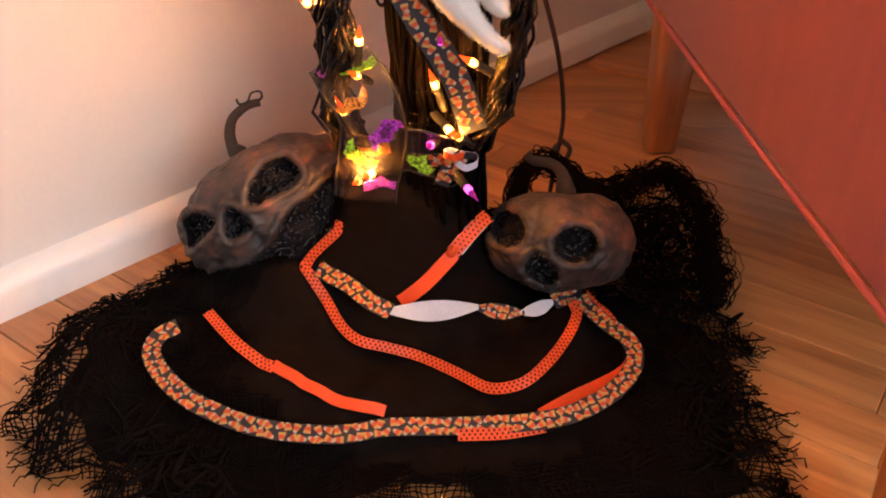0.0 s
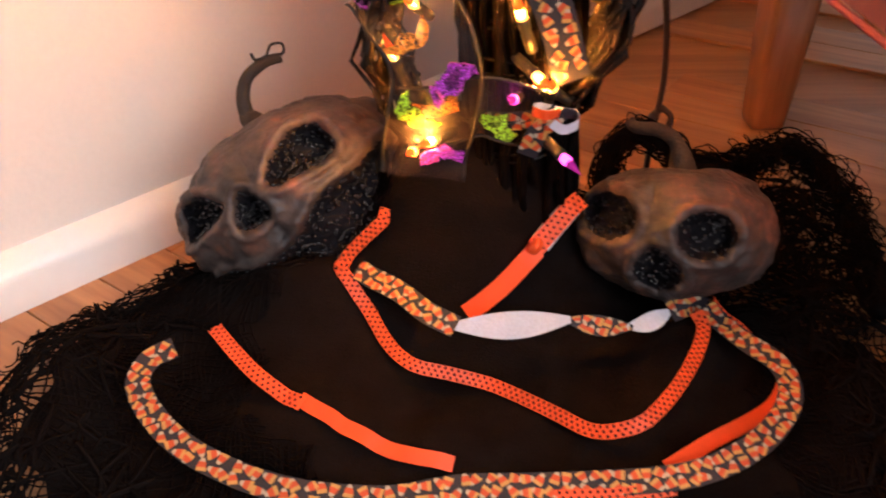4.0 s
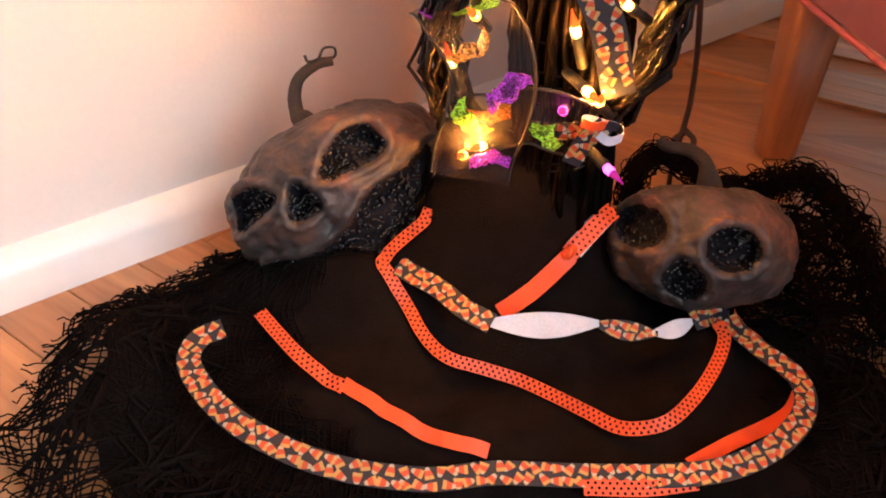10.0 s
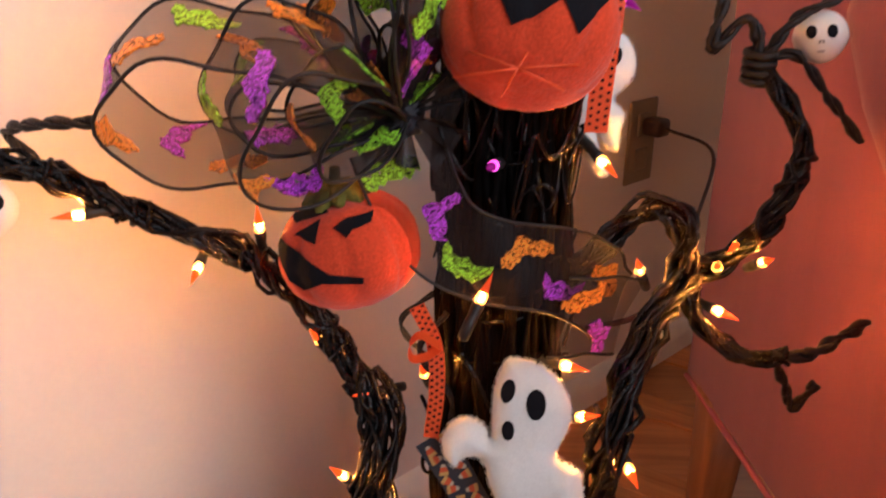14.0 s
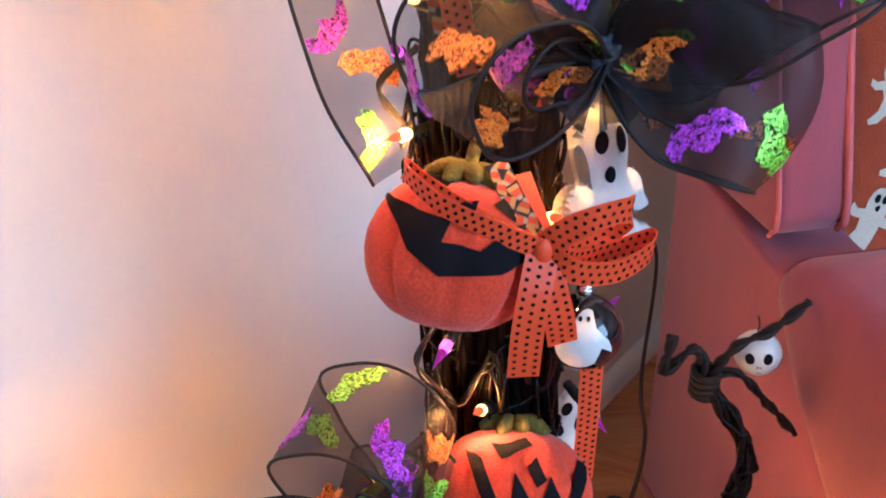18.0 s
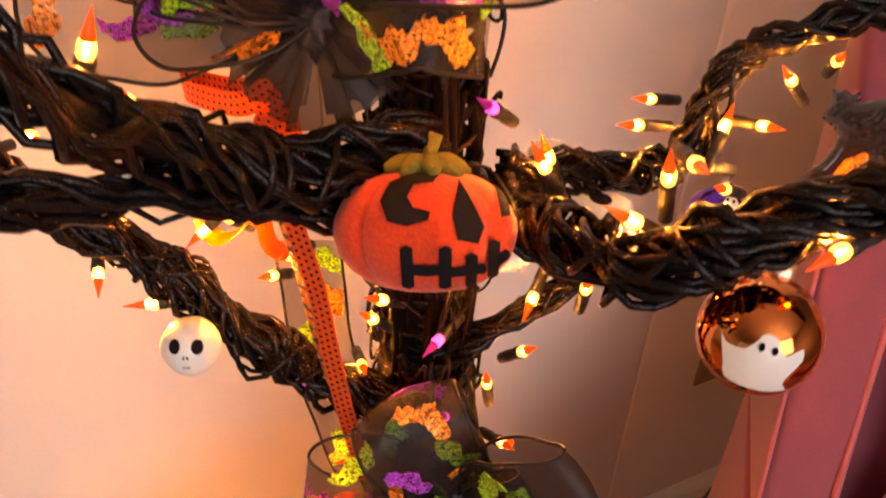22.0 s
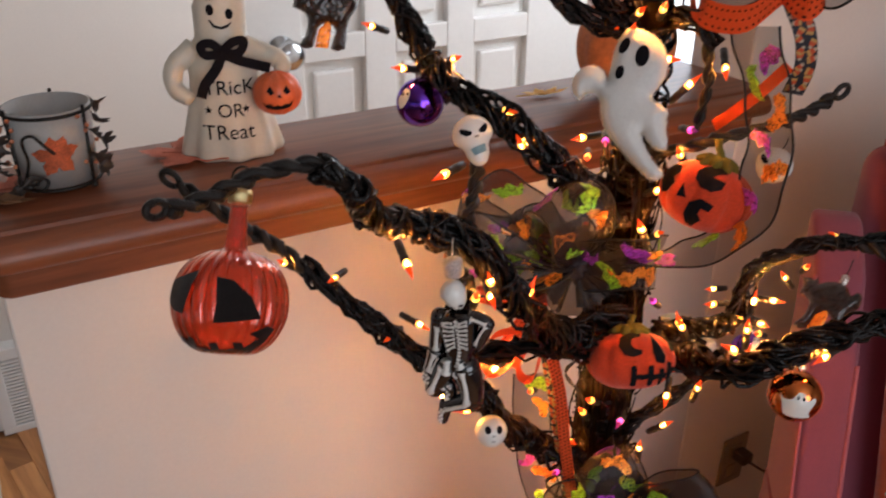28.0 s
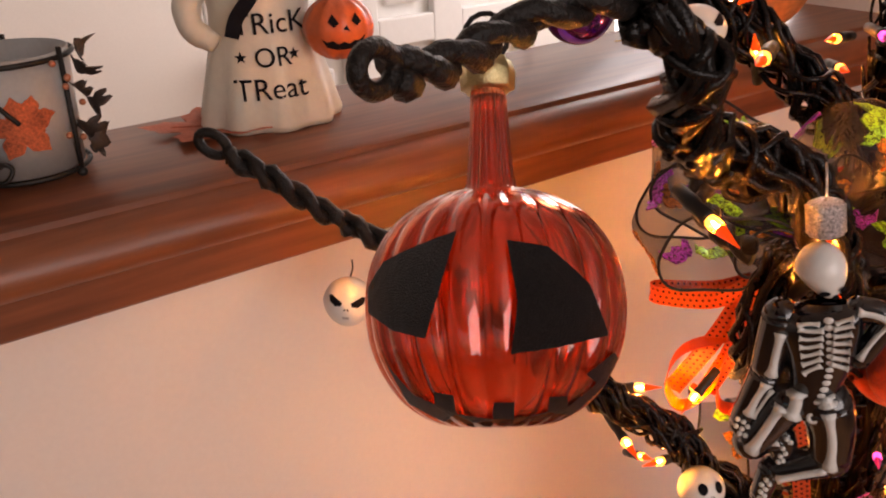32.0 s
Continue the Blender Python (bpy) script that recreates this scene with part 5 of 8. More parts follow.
# the cloth's rolled edge, arching up behind the second pumpkin, with open net inside the arch
ROLL = smooth_path([(0.115, 0.700, 0.080), (0.171, 0.735, 0.066), (0.199, 0.765, 0.060), (0.232, 0.783, 0.055), (0.252, 0.768, 0.042), (0.258, 0.735, 0.032), (0.252, 0.685, 0.034), (0.246, 0.640, 0.036), (0.240, 0.605, 0.026)], 9)
LOW = smooth_path([(0.118, 0.690, 0.060), (0.150, 0.690, 0.050), (0.168, 0.690, 0.040), (0.180, 0.680, 0.034), (0.188, 0.665, 0.030), (0.192, 0.650, 0.026), (0.194, 0.630, 0.024), (0.196, 0.610, 0.022), (0.200, 0.590, 0.018)], 9)
for nm, path, rad in (("rolled_edge", ROLL, 0.0105), ("rolled_edge", smooth_path([(0.070, 0.735, 0.045), (0.076, 0.750, 0.074), (0.094, 0.765, 0.080), (0.120, 0.755, 0.076), (0.140, 0.735, 0.060)], 9), 0.008)):
    bm = bmesh.new()
    tube(bm, path, [rad * (0.75 + 0.5 * noise.noise(Vector((i * 0.31, rad * 900, 2)))) for i in range(len(path))], 9)
    rope(bm, path, rad, 40, 0.0007, 22, 0.9, rr, 3)
    rope(bm, path, rad * 1.1, 24, 0.0005, -60, 1.2, rr, 3)
    local(part(nm, bm, M_CLOTH, cloth))
bm = bmesh.new()
NL = len(ROLL)


def net_at(i, q):
    i = max(0, min(NL - 1, i))
    a, b = ROLL[int(i)], LOW[int(i)]
    p = a.lerp(b, q)
    p.z -= 0.010 * math.sin(math.pi * q)
    return p + Vector((noise.noise(Vector((i * 0.5, q * 9, 1))), noise.noise(Vector((i * 0.5, q * 9, 5))), noise.noise(Vector((i * 0.5, q * 9, 8))) * 0.5)) * 0.004


for i in range(NL):
    tube(bm, [net_at(i + 0.9 * math.sin(k * 0.9 + i), k / 10) for k in range(11)], 0.00055, 3, cap=False)
for k in range(1, 15):
    tube(bm, [net_at(i, k / 15 + 0.012 * math.sin(i * 0.8 + k)) for i in range(NL)], 0.00055, 3, cap=False)
local(part("open_net", bm, M_CLOTH, cloth, kind="stuff"))

def laid(pts, lift):
    """Ribbon points raised over the cloth's folds."""
    out = []
    for p in smooth_path([Vector(q) for q in pts], 3):
        out.append(Vector((p.x, p.y, max(p.z + lift, cloth_fold(p.x, p.y) + 0.0045))))
    return out


# ribbons laid on the cloth
streamer = thing("candy_corn_ribbon", "navy candy corn ribbon laid in a loop on black cloth", "ribbon", "ribbons on the cloth", at=(-0.05, 0.46, 0.02))
ribbon(streamer, laid(((-0.214, 0.541, 0.052), (-0.227, 0.532, 0.050), (-0.229, 0.514, 0.047), (-0.213, 0.491, 0.044), (-0.189, 0.471, 0.040), (-0.161, 0.459, 0.034), (-0.135, 0.452, 0.030), (-0.109, 0.450, 0.026), (-0.074, 0.452, 0.022), (-0.039, 0.463, 0.018), (0.001, 0.468, 0.014), (0.040, 0.470, 0.014), (0.075, 0.471, 0.017), (0.104, 0.478, 0.019), (0.130, 0.492, 0.023), (0.149, 0.511, 0.027), (0.157, 0.530, 0.030), (0.153, 0.547, 0.034), (0.138, 0.561, 0.038), (0.124, 0.580, 0.041), (0.118, 0.588, 0.045)), 0.001), 0.0148, M_DARKRIB, M_WRIB, hint=(0.05, -0.35, 0.9), pattern="corn", seed=4)
ribbon(streamer, laid(((0.117, 0.587, 0.045), (0.109, 0.592, 0.044), (0.095, 0.586, 0.043)), 0.0), 0.0145, M_DARKRIB, M_WRIB, hint=(0.0, -0.55, 0.8), pattern="corn", seed=5)
ribbon(streamer, laid(((0.096, 0.587, 0.043), (0.081, 0.577, 0.042), (0.066, 0.573, 0.041)), 0.0), 0.012, M_WRIB, M_WRIB, hint=(0.0, -0.7, 0.6), taper=True)
ribbon(streamer, laid(((0.070, 0.573, 0.041), (0.049, 0.576, 0.040), (0.028, 0.580, 0.042)), 0.0), 0.0135, M_DARKRIB, M_WRIB, hint=(0.0, -0.7, 0.6), pattern="corn", seed=6, taper=True)
ribbon(streamer, laid(((0.032, 0.580, 0.042), (-0.009, 0.568, 0.047), (-0.046, 0.563, 0.051)), 0.0), 0.0175, M_WRIB, M_WRIB, hint=(0.0, -0.7, 0.6), taper=True)
ribbon(streamer, laid(((-0.042, 0.562, 0.051), (-0.061, 0.571, 0.056), (-0.080, 0.588, 0.060), (-0.108, 0.606, 0.063)), 0.0), 0.015, M_DARKRIB, M_WRIB, hint=(0.2, -0.55, 0.75), pattern="corn", seed=7)
dotted = thing("dotted_ribbon", "orange ribbon with black dots winding over the black cloth", "ribbon", "ribbons on the cloth", at=(0, 0.5, 0.03))
ribbon(dotted, laid(((-0.088, 0.628, 0.092), (-0.094, 0.622, 0.088), (-0.105, 0.616, 0.080), (-0.115, 0.610, 0.071), (-0.119, 0.605, 0.061), (-0.111, 0.597, 0.053), (-0.100, 0.587, 0.044), (-0.086, 0.566, 0.034), (-0.070, 0.553, 0.028), (-0.047, 0.551, 0.022), (-0.022, 0.548, 0.016), (0.000, 0.537, 0.014), (0.020, 0.520, 0.017), (0.037, 0.505, 0.020), (0.053, 0.501, 0.024), (0.070, 0.506, 0.028), (0.091, 0.529, 0.032), (0.107, 0.555, 0.036), (0.114, 0.573, 0.041), (0.111, 0.583, 0.045)), 0.0), 0.0086, M_ORIB, hint=(0.0, -0.62, 0.72), pattern="dots")
dotted2 = thing("dotted_ribbon", "orange ribbon with black dots folded beside the candy corn ribbon", "ribbon", "ribbons on the cloth", at=(0.1, 0.5, 0.03))
ribbon(dotted2, laid(((0.124, 0.592, 0.046), (0.131, 0.596, 0.034), (0.141, 0.588, 0.026), (0.152, 0.574, 0.020), (0.161, 0.560, 0.018), (0.165, 0.550, 0.018)), 0.0), 0.0086, M_ORIB, hint=(0.3, -0.5, 0.80), pattern="dots")
ribbon(dotted2, laid(((0.165, 0.553, 0.020), (0.150, 0.529, 0.018), (0.130, 0.514, 0.017), (0.106, 0.500, 0.016), (0.078, 0.481, 0.015)), 0.0), 0.0092, M_ORIB, hint=(0.2, 0.5, -0.80))
ribbon(dotted2, laid(((0.080, 0.468, 0.015), (0.050, 0.463, 0.013), (0.014, 0.462, 0.012)), 0.0), 0.009, M_ORIB, hint=(0.0, -0.5, 0.80), pattern="dots")
dotted3 = thing("dotted_ribbon", "short orange ribbon with black dots twisted across the cloth", "ribbon", "ribbons on the cloth", at=(-0.1, 0.5, 0.03))
ribbon(dotted3, laid(((-0.197, 0.566, 0.048), (-0.179, 0.545, 0.046), (-0.162, 0.528, 0.043), (-0.143, 0.517, 0.035), (-0.132, 0.511, 0.029)), 0.0), 0.0092, M_ORIB, hint=(0.2, -0.5, 0.80), pattern="dots")
ribbon(dotted3, laid(((-0.134, 0.515, 0.029), (-0.113, 0.501, 0.022), (-0.092, 0.489, 0.018), (-0.068, 0.480, 0.016), (-0.042, 0.477, 0.014)), 0.0), 0.0092, M_ORIB, hint=(-0.1, 0.5, -0.80))
tied = thing("knotted_ribbon", "orange dotted ribbon with a knot hanging from the tree's foot", "ribbon", "ribbons on the cloth", at=(0, 0.6, 0.07))
ribbon(tied, laid([(0.040, 0.634, 0.098), (0.032, 0.626, 0.095), (0.021, 0.616, 0.087), (0.009, 0.606, 0.078)], 0.002), 0.0125, M_ORIB, hint=(0.25, -0.6, 0.75), pattern="dots")
ribbon(tied, laid([(0.034, 0.634, 0.094), (0.022, 0.620, 0.088), (0.012, 0.610, 0.080)], 0.0), 0.0140, M_WRIB, hint=(0.1, -0.6, 0.75))
ribbon(tied, laid([(0.010, 0.606, 0.079), (0.002, 0.601, 0.072), (-0.014, 0.595, 0.056), (-0.036, 0.588, 0.038)], 0.0), 0.0125, M_ORIB, hint=(0.25, -0.6, 0.75))
bm = bmesh.new()
bmesh.ops.create_icosphere(bm, subdivisions=3, radius=0.0062, matrix=Matrix.Translation((0.009, 0.605, 0.082)) @ pose(0, 0, 0, 0, 35, 30) @ Matrix.Diagonal((0.75, 0.55, 1.0, 1)))
for v in bm.verts:
    v.co += v.normal * 0.0014 * noise.noise(v.co * 260)
local(part("knot", bm, M_ORIB, tied))


# ---- carved pumpkins with skull faces ----
def inside(poly, x, z):
    c = False
    for (x0, z0), (x1, z1) in zip(poly, poly[1:] + poly[:1]):
        if (z0 > z) != (z1 > z) and x < (x1 - x0) * (z - z0) / (z1 - z0) + x0:
            c = not c
    return c


def near_edge(poly, x, z):
    """Distance to the outline and the nearest place on it."""
    best = (9.0, x, z)
    for (x0, z0), (x1, z1) in zip(poly, poly[1:] + poly[:1]):
        dx, dz = x1 - x0, z1 - z0
        t = max(0, min(1, ((x - x0) * dx + (z - z0) * dz) / max(dx * dx + dz * dz, 1e-12)))
        d = math.hypot(x - x0 - t * dx, z - z0 - t * dz)
        if d < best[0]:
            best = (d, x0 + t * dx, z0 + t * dz)
    return best


def round_outline(pts, n=4):
    p = [Vector((x, 0, z)) for x, z in pts]
    out = []
    k = len(p)
    for i in range(k):
        a, b, c, d = p[i - 1], p[i], p[(i + 1) % k], p[(i + 2) % k]
        for j in range(n):
            t = j / n
            q = 0.5 * (2 * b + (c - a) * t + (2 * a - 5 * b + 4 * c - d) * t * t + (3 * b - a - 3 * c + d) * t ** 3)
            out.append((q.x, q.z))
    return out


def skull_pumpkin(label, at, look_at, roll, rx, rz, holes, stem, beads):
    """holes: outlines of eyes, nose and mouth, seen from look_at."""
    ob = thing("skull_pumpkin", label, "pumpkin", "carved skull pumpkins", at, facing(at, look_at, roll))
    holes = [round_outline(h, 4) for h in holes]
    spans = [(min(x for x, z in h) - 0.008, max(x for x, z in h) + 0.008, min(z for x, z in h) - 0.008, max(z for x, z in h) + 0.008) for h in holes]

    def depth(x, z):
        """Distance from the nearest outline, positive within it."""
        best = -0.008
        for h, (a, b, c, d) in zip(holes, spans):
            if a < x < b and c < z < d:
                q = near_edge(h, x, z)[0]
                best = max(best, q if inside(h, x, z) else -q)
        return best + 0.0012 * noise.noise(Vector((x * 160, z * 160, rx * 50)))

    def rind(d):
        a = math.atan2(d.y, d.x)
        rib = 1 + 0.055 * abs(math.cos(a * 4.5)) ** 0.6 * (1 - d.z * d.z)
        q = rib * (1 + 0.06 * noise.noise(d * 2.3 + Vector((rx * 40, 0, 0))) + 0.035 * noise.noise(d * 6) + 0.020 * abs(noise.noise(d * 13)) + 0.006 * noise.noise(d * 30))
        dent = 0.20 * math.exp(-((1 - d.z) / 0.06)) if d.z > 0 else 0.0
        return Vector((d.x * rx * q, d.y * rx * 0.92 * q, (d.z - dent) * rz * q))

    bm = bmesh.new()
    bmesh.ops.create_uvsphere(bm, u_segments=220, v_segments=140, radius=1)
    for v in bm.verts:
        d = v.co.normalized()
        p = rind(d)
        if d.y < 0.05:
            e = depth(p.x, p.z)
            if e > 0:
                p.y += min(1, e / 0.006) * rx * 0.26
            elif e > -0.007:
                p += d * rx * 0.035 * math.sin(math.pi * (1 + e / 0.007))
        v.co = p
    for f in bm.faces:
        c = f.calc_center_median()
        if f.normal.y < 0.3 and c.y < 0.02 and depth(c.x, c.z) > 0.001:
            f.material_index = 1
    part("body", bm, [M_SKULLP, M_INK], ob)
    bm = bmesh.new()
    r2 = random.Random(len(label))
    for h, (a, b, c, d) in zip(holes, spans):   # black beads that line the hollows
        for k in range(int((b - a) * (d - c) / 0.0000085 * beads)):
            x, z = r2.uniform(a, b), r2.uniform(c, d)
            t = 1 - (x / rx) ** 2 - (z / rz) ** 2
            e = depth(x, z)
            if e < 0.001 or t < 0.03:
                continue
            y = -math.sqrt(t) * rx * 0.96 + min(1, e / 0.006) * rx * 0.25 - 0.001
            bmesh.ops.create_icosphere(bm, subdivisions=1, radius=r2.uniform(0.0011, 0.0021), matrix=Matrix.Translation((x, y, z)))
    part("bead_lining", bm, M_BEAD, ob, kind="stuff")
    bm = bmesh.new()
    path = smooth_path(stem, 6)
    n = len(path)
    tube(bm, path, [0.0125 - 0.006 * min(1, i / (n * 0.35)) - 0.0030 * i / n for i in range(n)], 12)
    for v in bm.verts:
        v.co += v.normal * 0.0012 * noise.noise(Vector((v.co.x * 260, v.co.y * 260, v.co.z * 60)))
    part("stem", bm, M_STEM, ob)
    return ob


PUMPKIN_EYE = (-0.086, 0.130, 0.384)   # where both faces turn
s1 = skull_pumpkin("dark brown carved skull-faced pumpkin tipped on its side", (-0.157, 0.668, 0.088), PUMPKIN_EYE, -27, 0.081, 0.061,
                   (((-0.067, 0.0306), (-0.0482, 0.0282), (-0.0363, 0.0123), (-0.0548, 0.006), (-0.0749, 0.0046), (-0.0730, 0.0208)),
                    ((-0.0219, 0.0176), (-0.0116, -0.0044), (-0.0319, -0.0086), (-0.0339, 0.0032)),
                    ((-0.0063, 0.0125), (0.0065, 0.0256), (0.0247, 0.034), (0.0403, 0.0298), (0.0445, 0.0132), (0.0357, 0.0051), (0.0147, 0.005), (-0.0011, 0.0061)),
                    ((0.0722, -0.0008), (0.0604, -0.0279), (0.0356, -0.045), (0.004, -0.0530), (-0.0373, -0.0481), (-0.0642, -0.0341), (-0.0657, -0.0224), (-0.0409, -0.0306), (-0.0114, -0.0279), (0.0177, -0.0119), (0.0453, -0.0082))),
                   [(0.0014, 0.004, 0.042), (0.0004, 0.002, 0.0560), (-0.0012, 0.004, 0.0640), (0.0029, 0.006, 0.0764), (0.0125, 0.010, 0.0870), (0.0283, 0.014, 0.0905), (0.0404, 0.016, 0.0876)], 1.0)
bm = bmesh.new()
tube(bm, smooth_path([(0.0367, 0.016, 0.0895), (0.0440, 0.014, 0.0900), (0.0457, 0.012, 0.0952), (0.0386, 0.011, 0.0979), (0.0315, 0.010, 0.0931), (0.0239, 0.010, 0.0947), (0.0238, 0.010, 0.0999)], 7), 0.0011, 6)
part("wire_curl", bm, M_WIRE, s1)
skull_pumpkin("dark brown carved skull-faced pumpkin with curled stem, in gauze", (0.103, 0.632, 0.076), PUMPKIN_EYE, -8, 0.0610, 0.0455,
              (oval(-0.038, 0.009, 0.0205, 0.0160, -0.15, 10), oval(0.0236, -0.001, 0.0180, 0.0155, 0.1, 10), [(-0.0055, -0.009), (0.008, -0.018), (0.010, -0.030), (0.000, -0.038), (-0.014, -0.036), (-0.021, -0.026), (-0.015, -0.014)]),
              [(0.003, 0.004, 0.028), (0.002, 0.003, 0.044), (-0.002, 0.005, 0.058), (-0.013, 0.008, 0.0665), (-0.030, 0.010, 0.0690), (-0.035, 0.010, 0.074)], 0.8)

# ---- ornaments; the sides from which they are faced ----
FRONT_A = (-0.018, 0.221, 0.466)
FRONT_B = (-0.065, 0.233, 0.516)
FRONT_C = (-0.015, 0.165, 0.670)
FRONT_D = (-0.051, 0.251, 0.857)
FRONT_E = (0.060, 0.235, 1.190)
FRONT_F = (0.119, 0.307, 1.199)
FRONT_G = (0.054, 0.293, 1.313)
FRONT_H = (-0.025, 0.308, 1.410)
FRONT_I = (0.027, -0.075, 1.455)
FRONT_J = (-0.154, 0.013, 1.390)
def cushion(bm, poly, thick, rim, step, rough=0.0):
    """A stuffed shape: an outline swelled to both sides."""
    xs, zs = [p[0] for p in poly], [p[1] for p in poly]
    nx, nz = int((max(xs) - min(xs)) / step) + 2, int((max(zs) - min(zs)) / step) + 2
    ok, pos = {}, {}
    for i in range(nx + 1):
        for j in range(nz + 1):
            x, z = min(xs) - step * 0.5 + i * step, min(zs) - step * 0.5 + j * step
            ok[i, j] = inside(poly, x, z)
            pos[i, j] = (x, z)
    front, back = {}, {}

    def vert(i, j):
        if (i, j) in front:
            return
        x, z = pos[i, j]
        d, ex, ez = near_edge(poly, x, z)
        if not ok[i, j]:
            x, z, d = ex, ez, 0.0
        h = thick * math.sqrt(max(0.0, 1 - (1 - min(d / rim, 1)) ** 2))
        h += rough * noise.noise(Vector((x * 300, z * 300, 1))) * min(1, d / rim * 4)
        front[i, j] = bm.verts.new((x, -h, z))
        back[i, j] = bm.verts.new((x, h, z)) if d > 0 else front[i, j]

    for i in range(nx):
        for j in range(nz):
            cs = [(i, j), (i + 1, j), (i + 1, j + 1), (i, j + 1)]
            if sum(ok[c] for c in cs) >= 1 and inside(poly, pos[i, j][0] + step / 2, pos[i, j][1] + step / 2):
                for c in cs:
                    vert(*c)
                for tab, rev in ((front, False), (back, True)):
                    q = [tab[c] for c in cs]
                    if len(set(q)) == 4:
                        try:
                            bm.faces.new(list(reversed(q)) if rev else q)
                        except ValueError:
                            pass
    bmesh.ops.remove_doubles(bm, verts=bm.verts, dist=step * 0.05)

    def surf(x, z):
        d = near_edge(poly, x, z)[0] if inside(poly, x, z) else 0
        return Vector((x, -thick * math.sqrt(max(0.0, 1 - (1 - min(d / rim, 1)) ** 2)) - 0.0006, z))

    return surf


def hook(parent, top, length, material=None, gap=0.0):
    bm = bmesh.new()
    tube(bm, smooth_path([(0, 0, top), (0.001, 0, top + length * 0.5), (0, 0.001, top + length)], 4), 0.0006, 5)
    part("hanging_wire", bm, material or M_WIRE, parent)


def ellipsoid(rx, ry, rz, lobes=0, dent=0.0):
    def f(d):
        a = math.atan2(d.y, d.x)
        q = 1 - (0.115 * (1 - abs(math.sin(a * lobes / 2)) ** 0.45) * (1 - d.z * d.z) if lobes else 0)
        return Vector((d.x * rx * q, d.y * ry * q, d.z * rz - (dent * math.exp(-(1 - abs(d.z)) / 0.10) * (1 if d.z > 0 else -1))))
    return f


def felt_pumpkin(label, at, toward, roll, rx, rz, marks, stem=None, pitch=0.0):
    """marks: outlines in units of the half width and half height, on the side turned to `toward`."""
    ob = thing("felt_pumpkin", label, "ornament", "felt pumpkin ornaments", at, facing(at, toward, 0))
    axis = pose(0, 0, 0, pitch, roll, 0)
    bm = bmesh.new()
    bmesh.ops.create_uvsphere(bm, u_segments=72, v_segments=40, radius=1)
    f = ellipsoid(rx, rx * 0.95, rz, 8, rz * 0.10)
    for v in bm.verts:
        d = v.co.normalized()
        v.co = axis @ (f(d) * (1 + 0.012 * noise.noise(d * 9)))
    part("body", bm, M_FELT, ob)
    inv = axis.inverted()

    def surf(x, z):
        k = (x / rx) ** 2 + (z / rz) ** 2
        k = min(k, 0.97)
        y = -rx * 0.95 * math.sqrt(1 - k)
        for _ in range(3):
            p = inv @ Vector((x, y, z))
            d = Vector((p.x / rx, p.y / (rx * 0.95), p.z / rz)).normalized()
            y += (axis @ f(d)).y - y if abs((axis @ f(d)).y - y) < 0.01 else 0
        p = inv @ Vector((x, y, z))
        d = Vector((p.x / rx, p.y / (rx * 0.95), p.z / rz)).normalized()
        return axis @ (f(d) + Vector((d.x / rx, d.y / rx, d.z / rz)).normalized() * 0.0011)

    for poly in marks:
        bm = bmesh.new()
        patch(bm, [(x * rx, z * rz) for x, z in poly], surf, 0, 4)
        part("painted_face", bm, M_INK, ob)
    if stem is not None:
        top = axis @ Vector((0, 0, rz * 0.90))
        bm = bmesh.new()
        for k in range(9):
            a = 2 * math.pi * k / 9
            e = Vector((math.cos(a), math.sin(a), 0)) * rx
            tube(bm, [axis @ q for q in smooth_path([(0, 0, rz * 0.94), e * 0.22 + Vector((0, 0, rz * 1.0)), e * 0.46 + Vector((0, 0, rz * (0.86 + 0.08 * (k % 2)))), ], 5)], [0.0045, 0.005, 0.0052, 0.0055, 0.0055, 0.0055, 0.005, 0.0045, 0.004, 0.003, 0.002][:11], 7)
        part("leaf_collar", bm, M_GREENFELT, ob)
        bm = bmesh.new()
        tube(bm, [axis @ Vector(q) for q in smooth_path([(0, 0, rz * 0.9), (0.001, 0, rz * 1.15), Vector(stem) * 0.6 + Vector((0, 0, rz * 1.25)), Vector(stem) + Vector((0, 0, rz * 1.4))], 5)], 0.0032, 8)
        part("stem", bm, M_GREENFELT, ob)
    return ob


def px(c, h, *pts):
    """Outline points relative to a middle and half size."""
    return [((x - c[0]) / h[0], -(z - c[1]) / h[1]) for x, z in pts]


c, h = (690, 115), (148, 122)
felt_pumpkin("orange felt pumpkin with a black grin beside the trunk", (-0.088, 0.622, 0.445), FRONT_B, -14, 0.041, 0.034,
             [px(c, h, (542, 78), (600, 108), (660, 142), (720, 148), (720, 160), (645, 160), (605, 180), (578, 165), (558, 125)), px(c, h, (588, 78), (640, 42), (632, 88)), px(c, h, (664, 60), (690, 40), (740, 30), (735, 48), (700, 62), (690, 78)), px(c, h, (570, 40), (640, 18), (655, 30), (590, 55))], (0.004, 0, 0), 12)
c, h = (855, 295), (158, 138)
felt_pumpkin("orange felt pumpkin with a jagged black mouth on the trunk", (0.003, 0.597, 0.568), FRONT_C, 6, 0.0445, 0.039,
             [px(c, h, (768, 182), (796, 180), (828, 258), (850, 192), (882, 250), (914, 202), (936, 254), (976, 212), (998, 232), (926, 316), (900, 264), (864, 286), (822, 306)), px(c, h, (872, 190), (892, 178), (906, 206), (886, 214)), px(c, h, (815, 165), (880, 160), (890, 168), (830, 176))], (0, 0.004, 0), -24)
bm = bmesh.new()
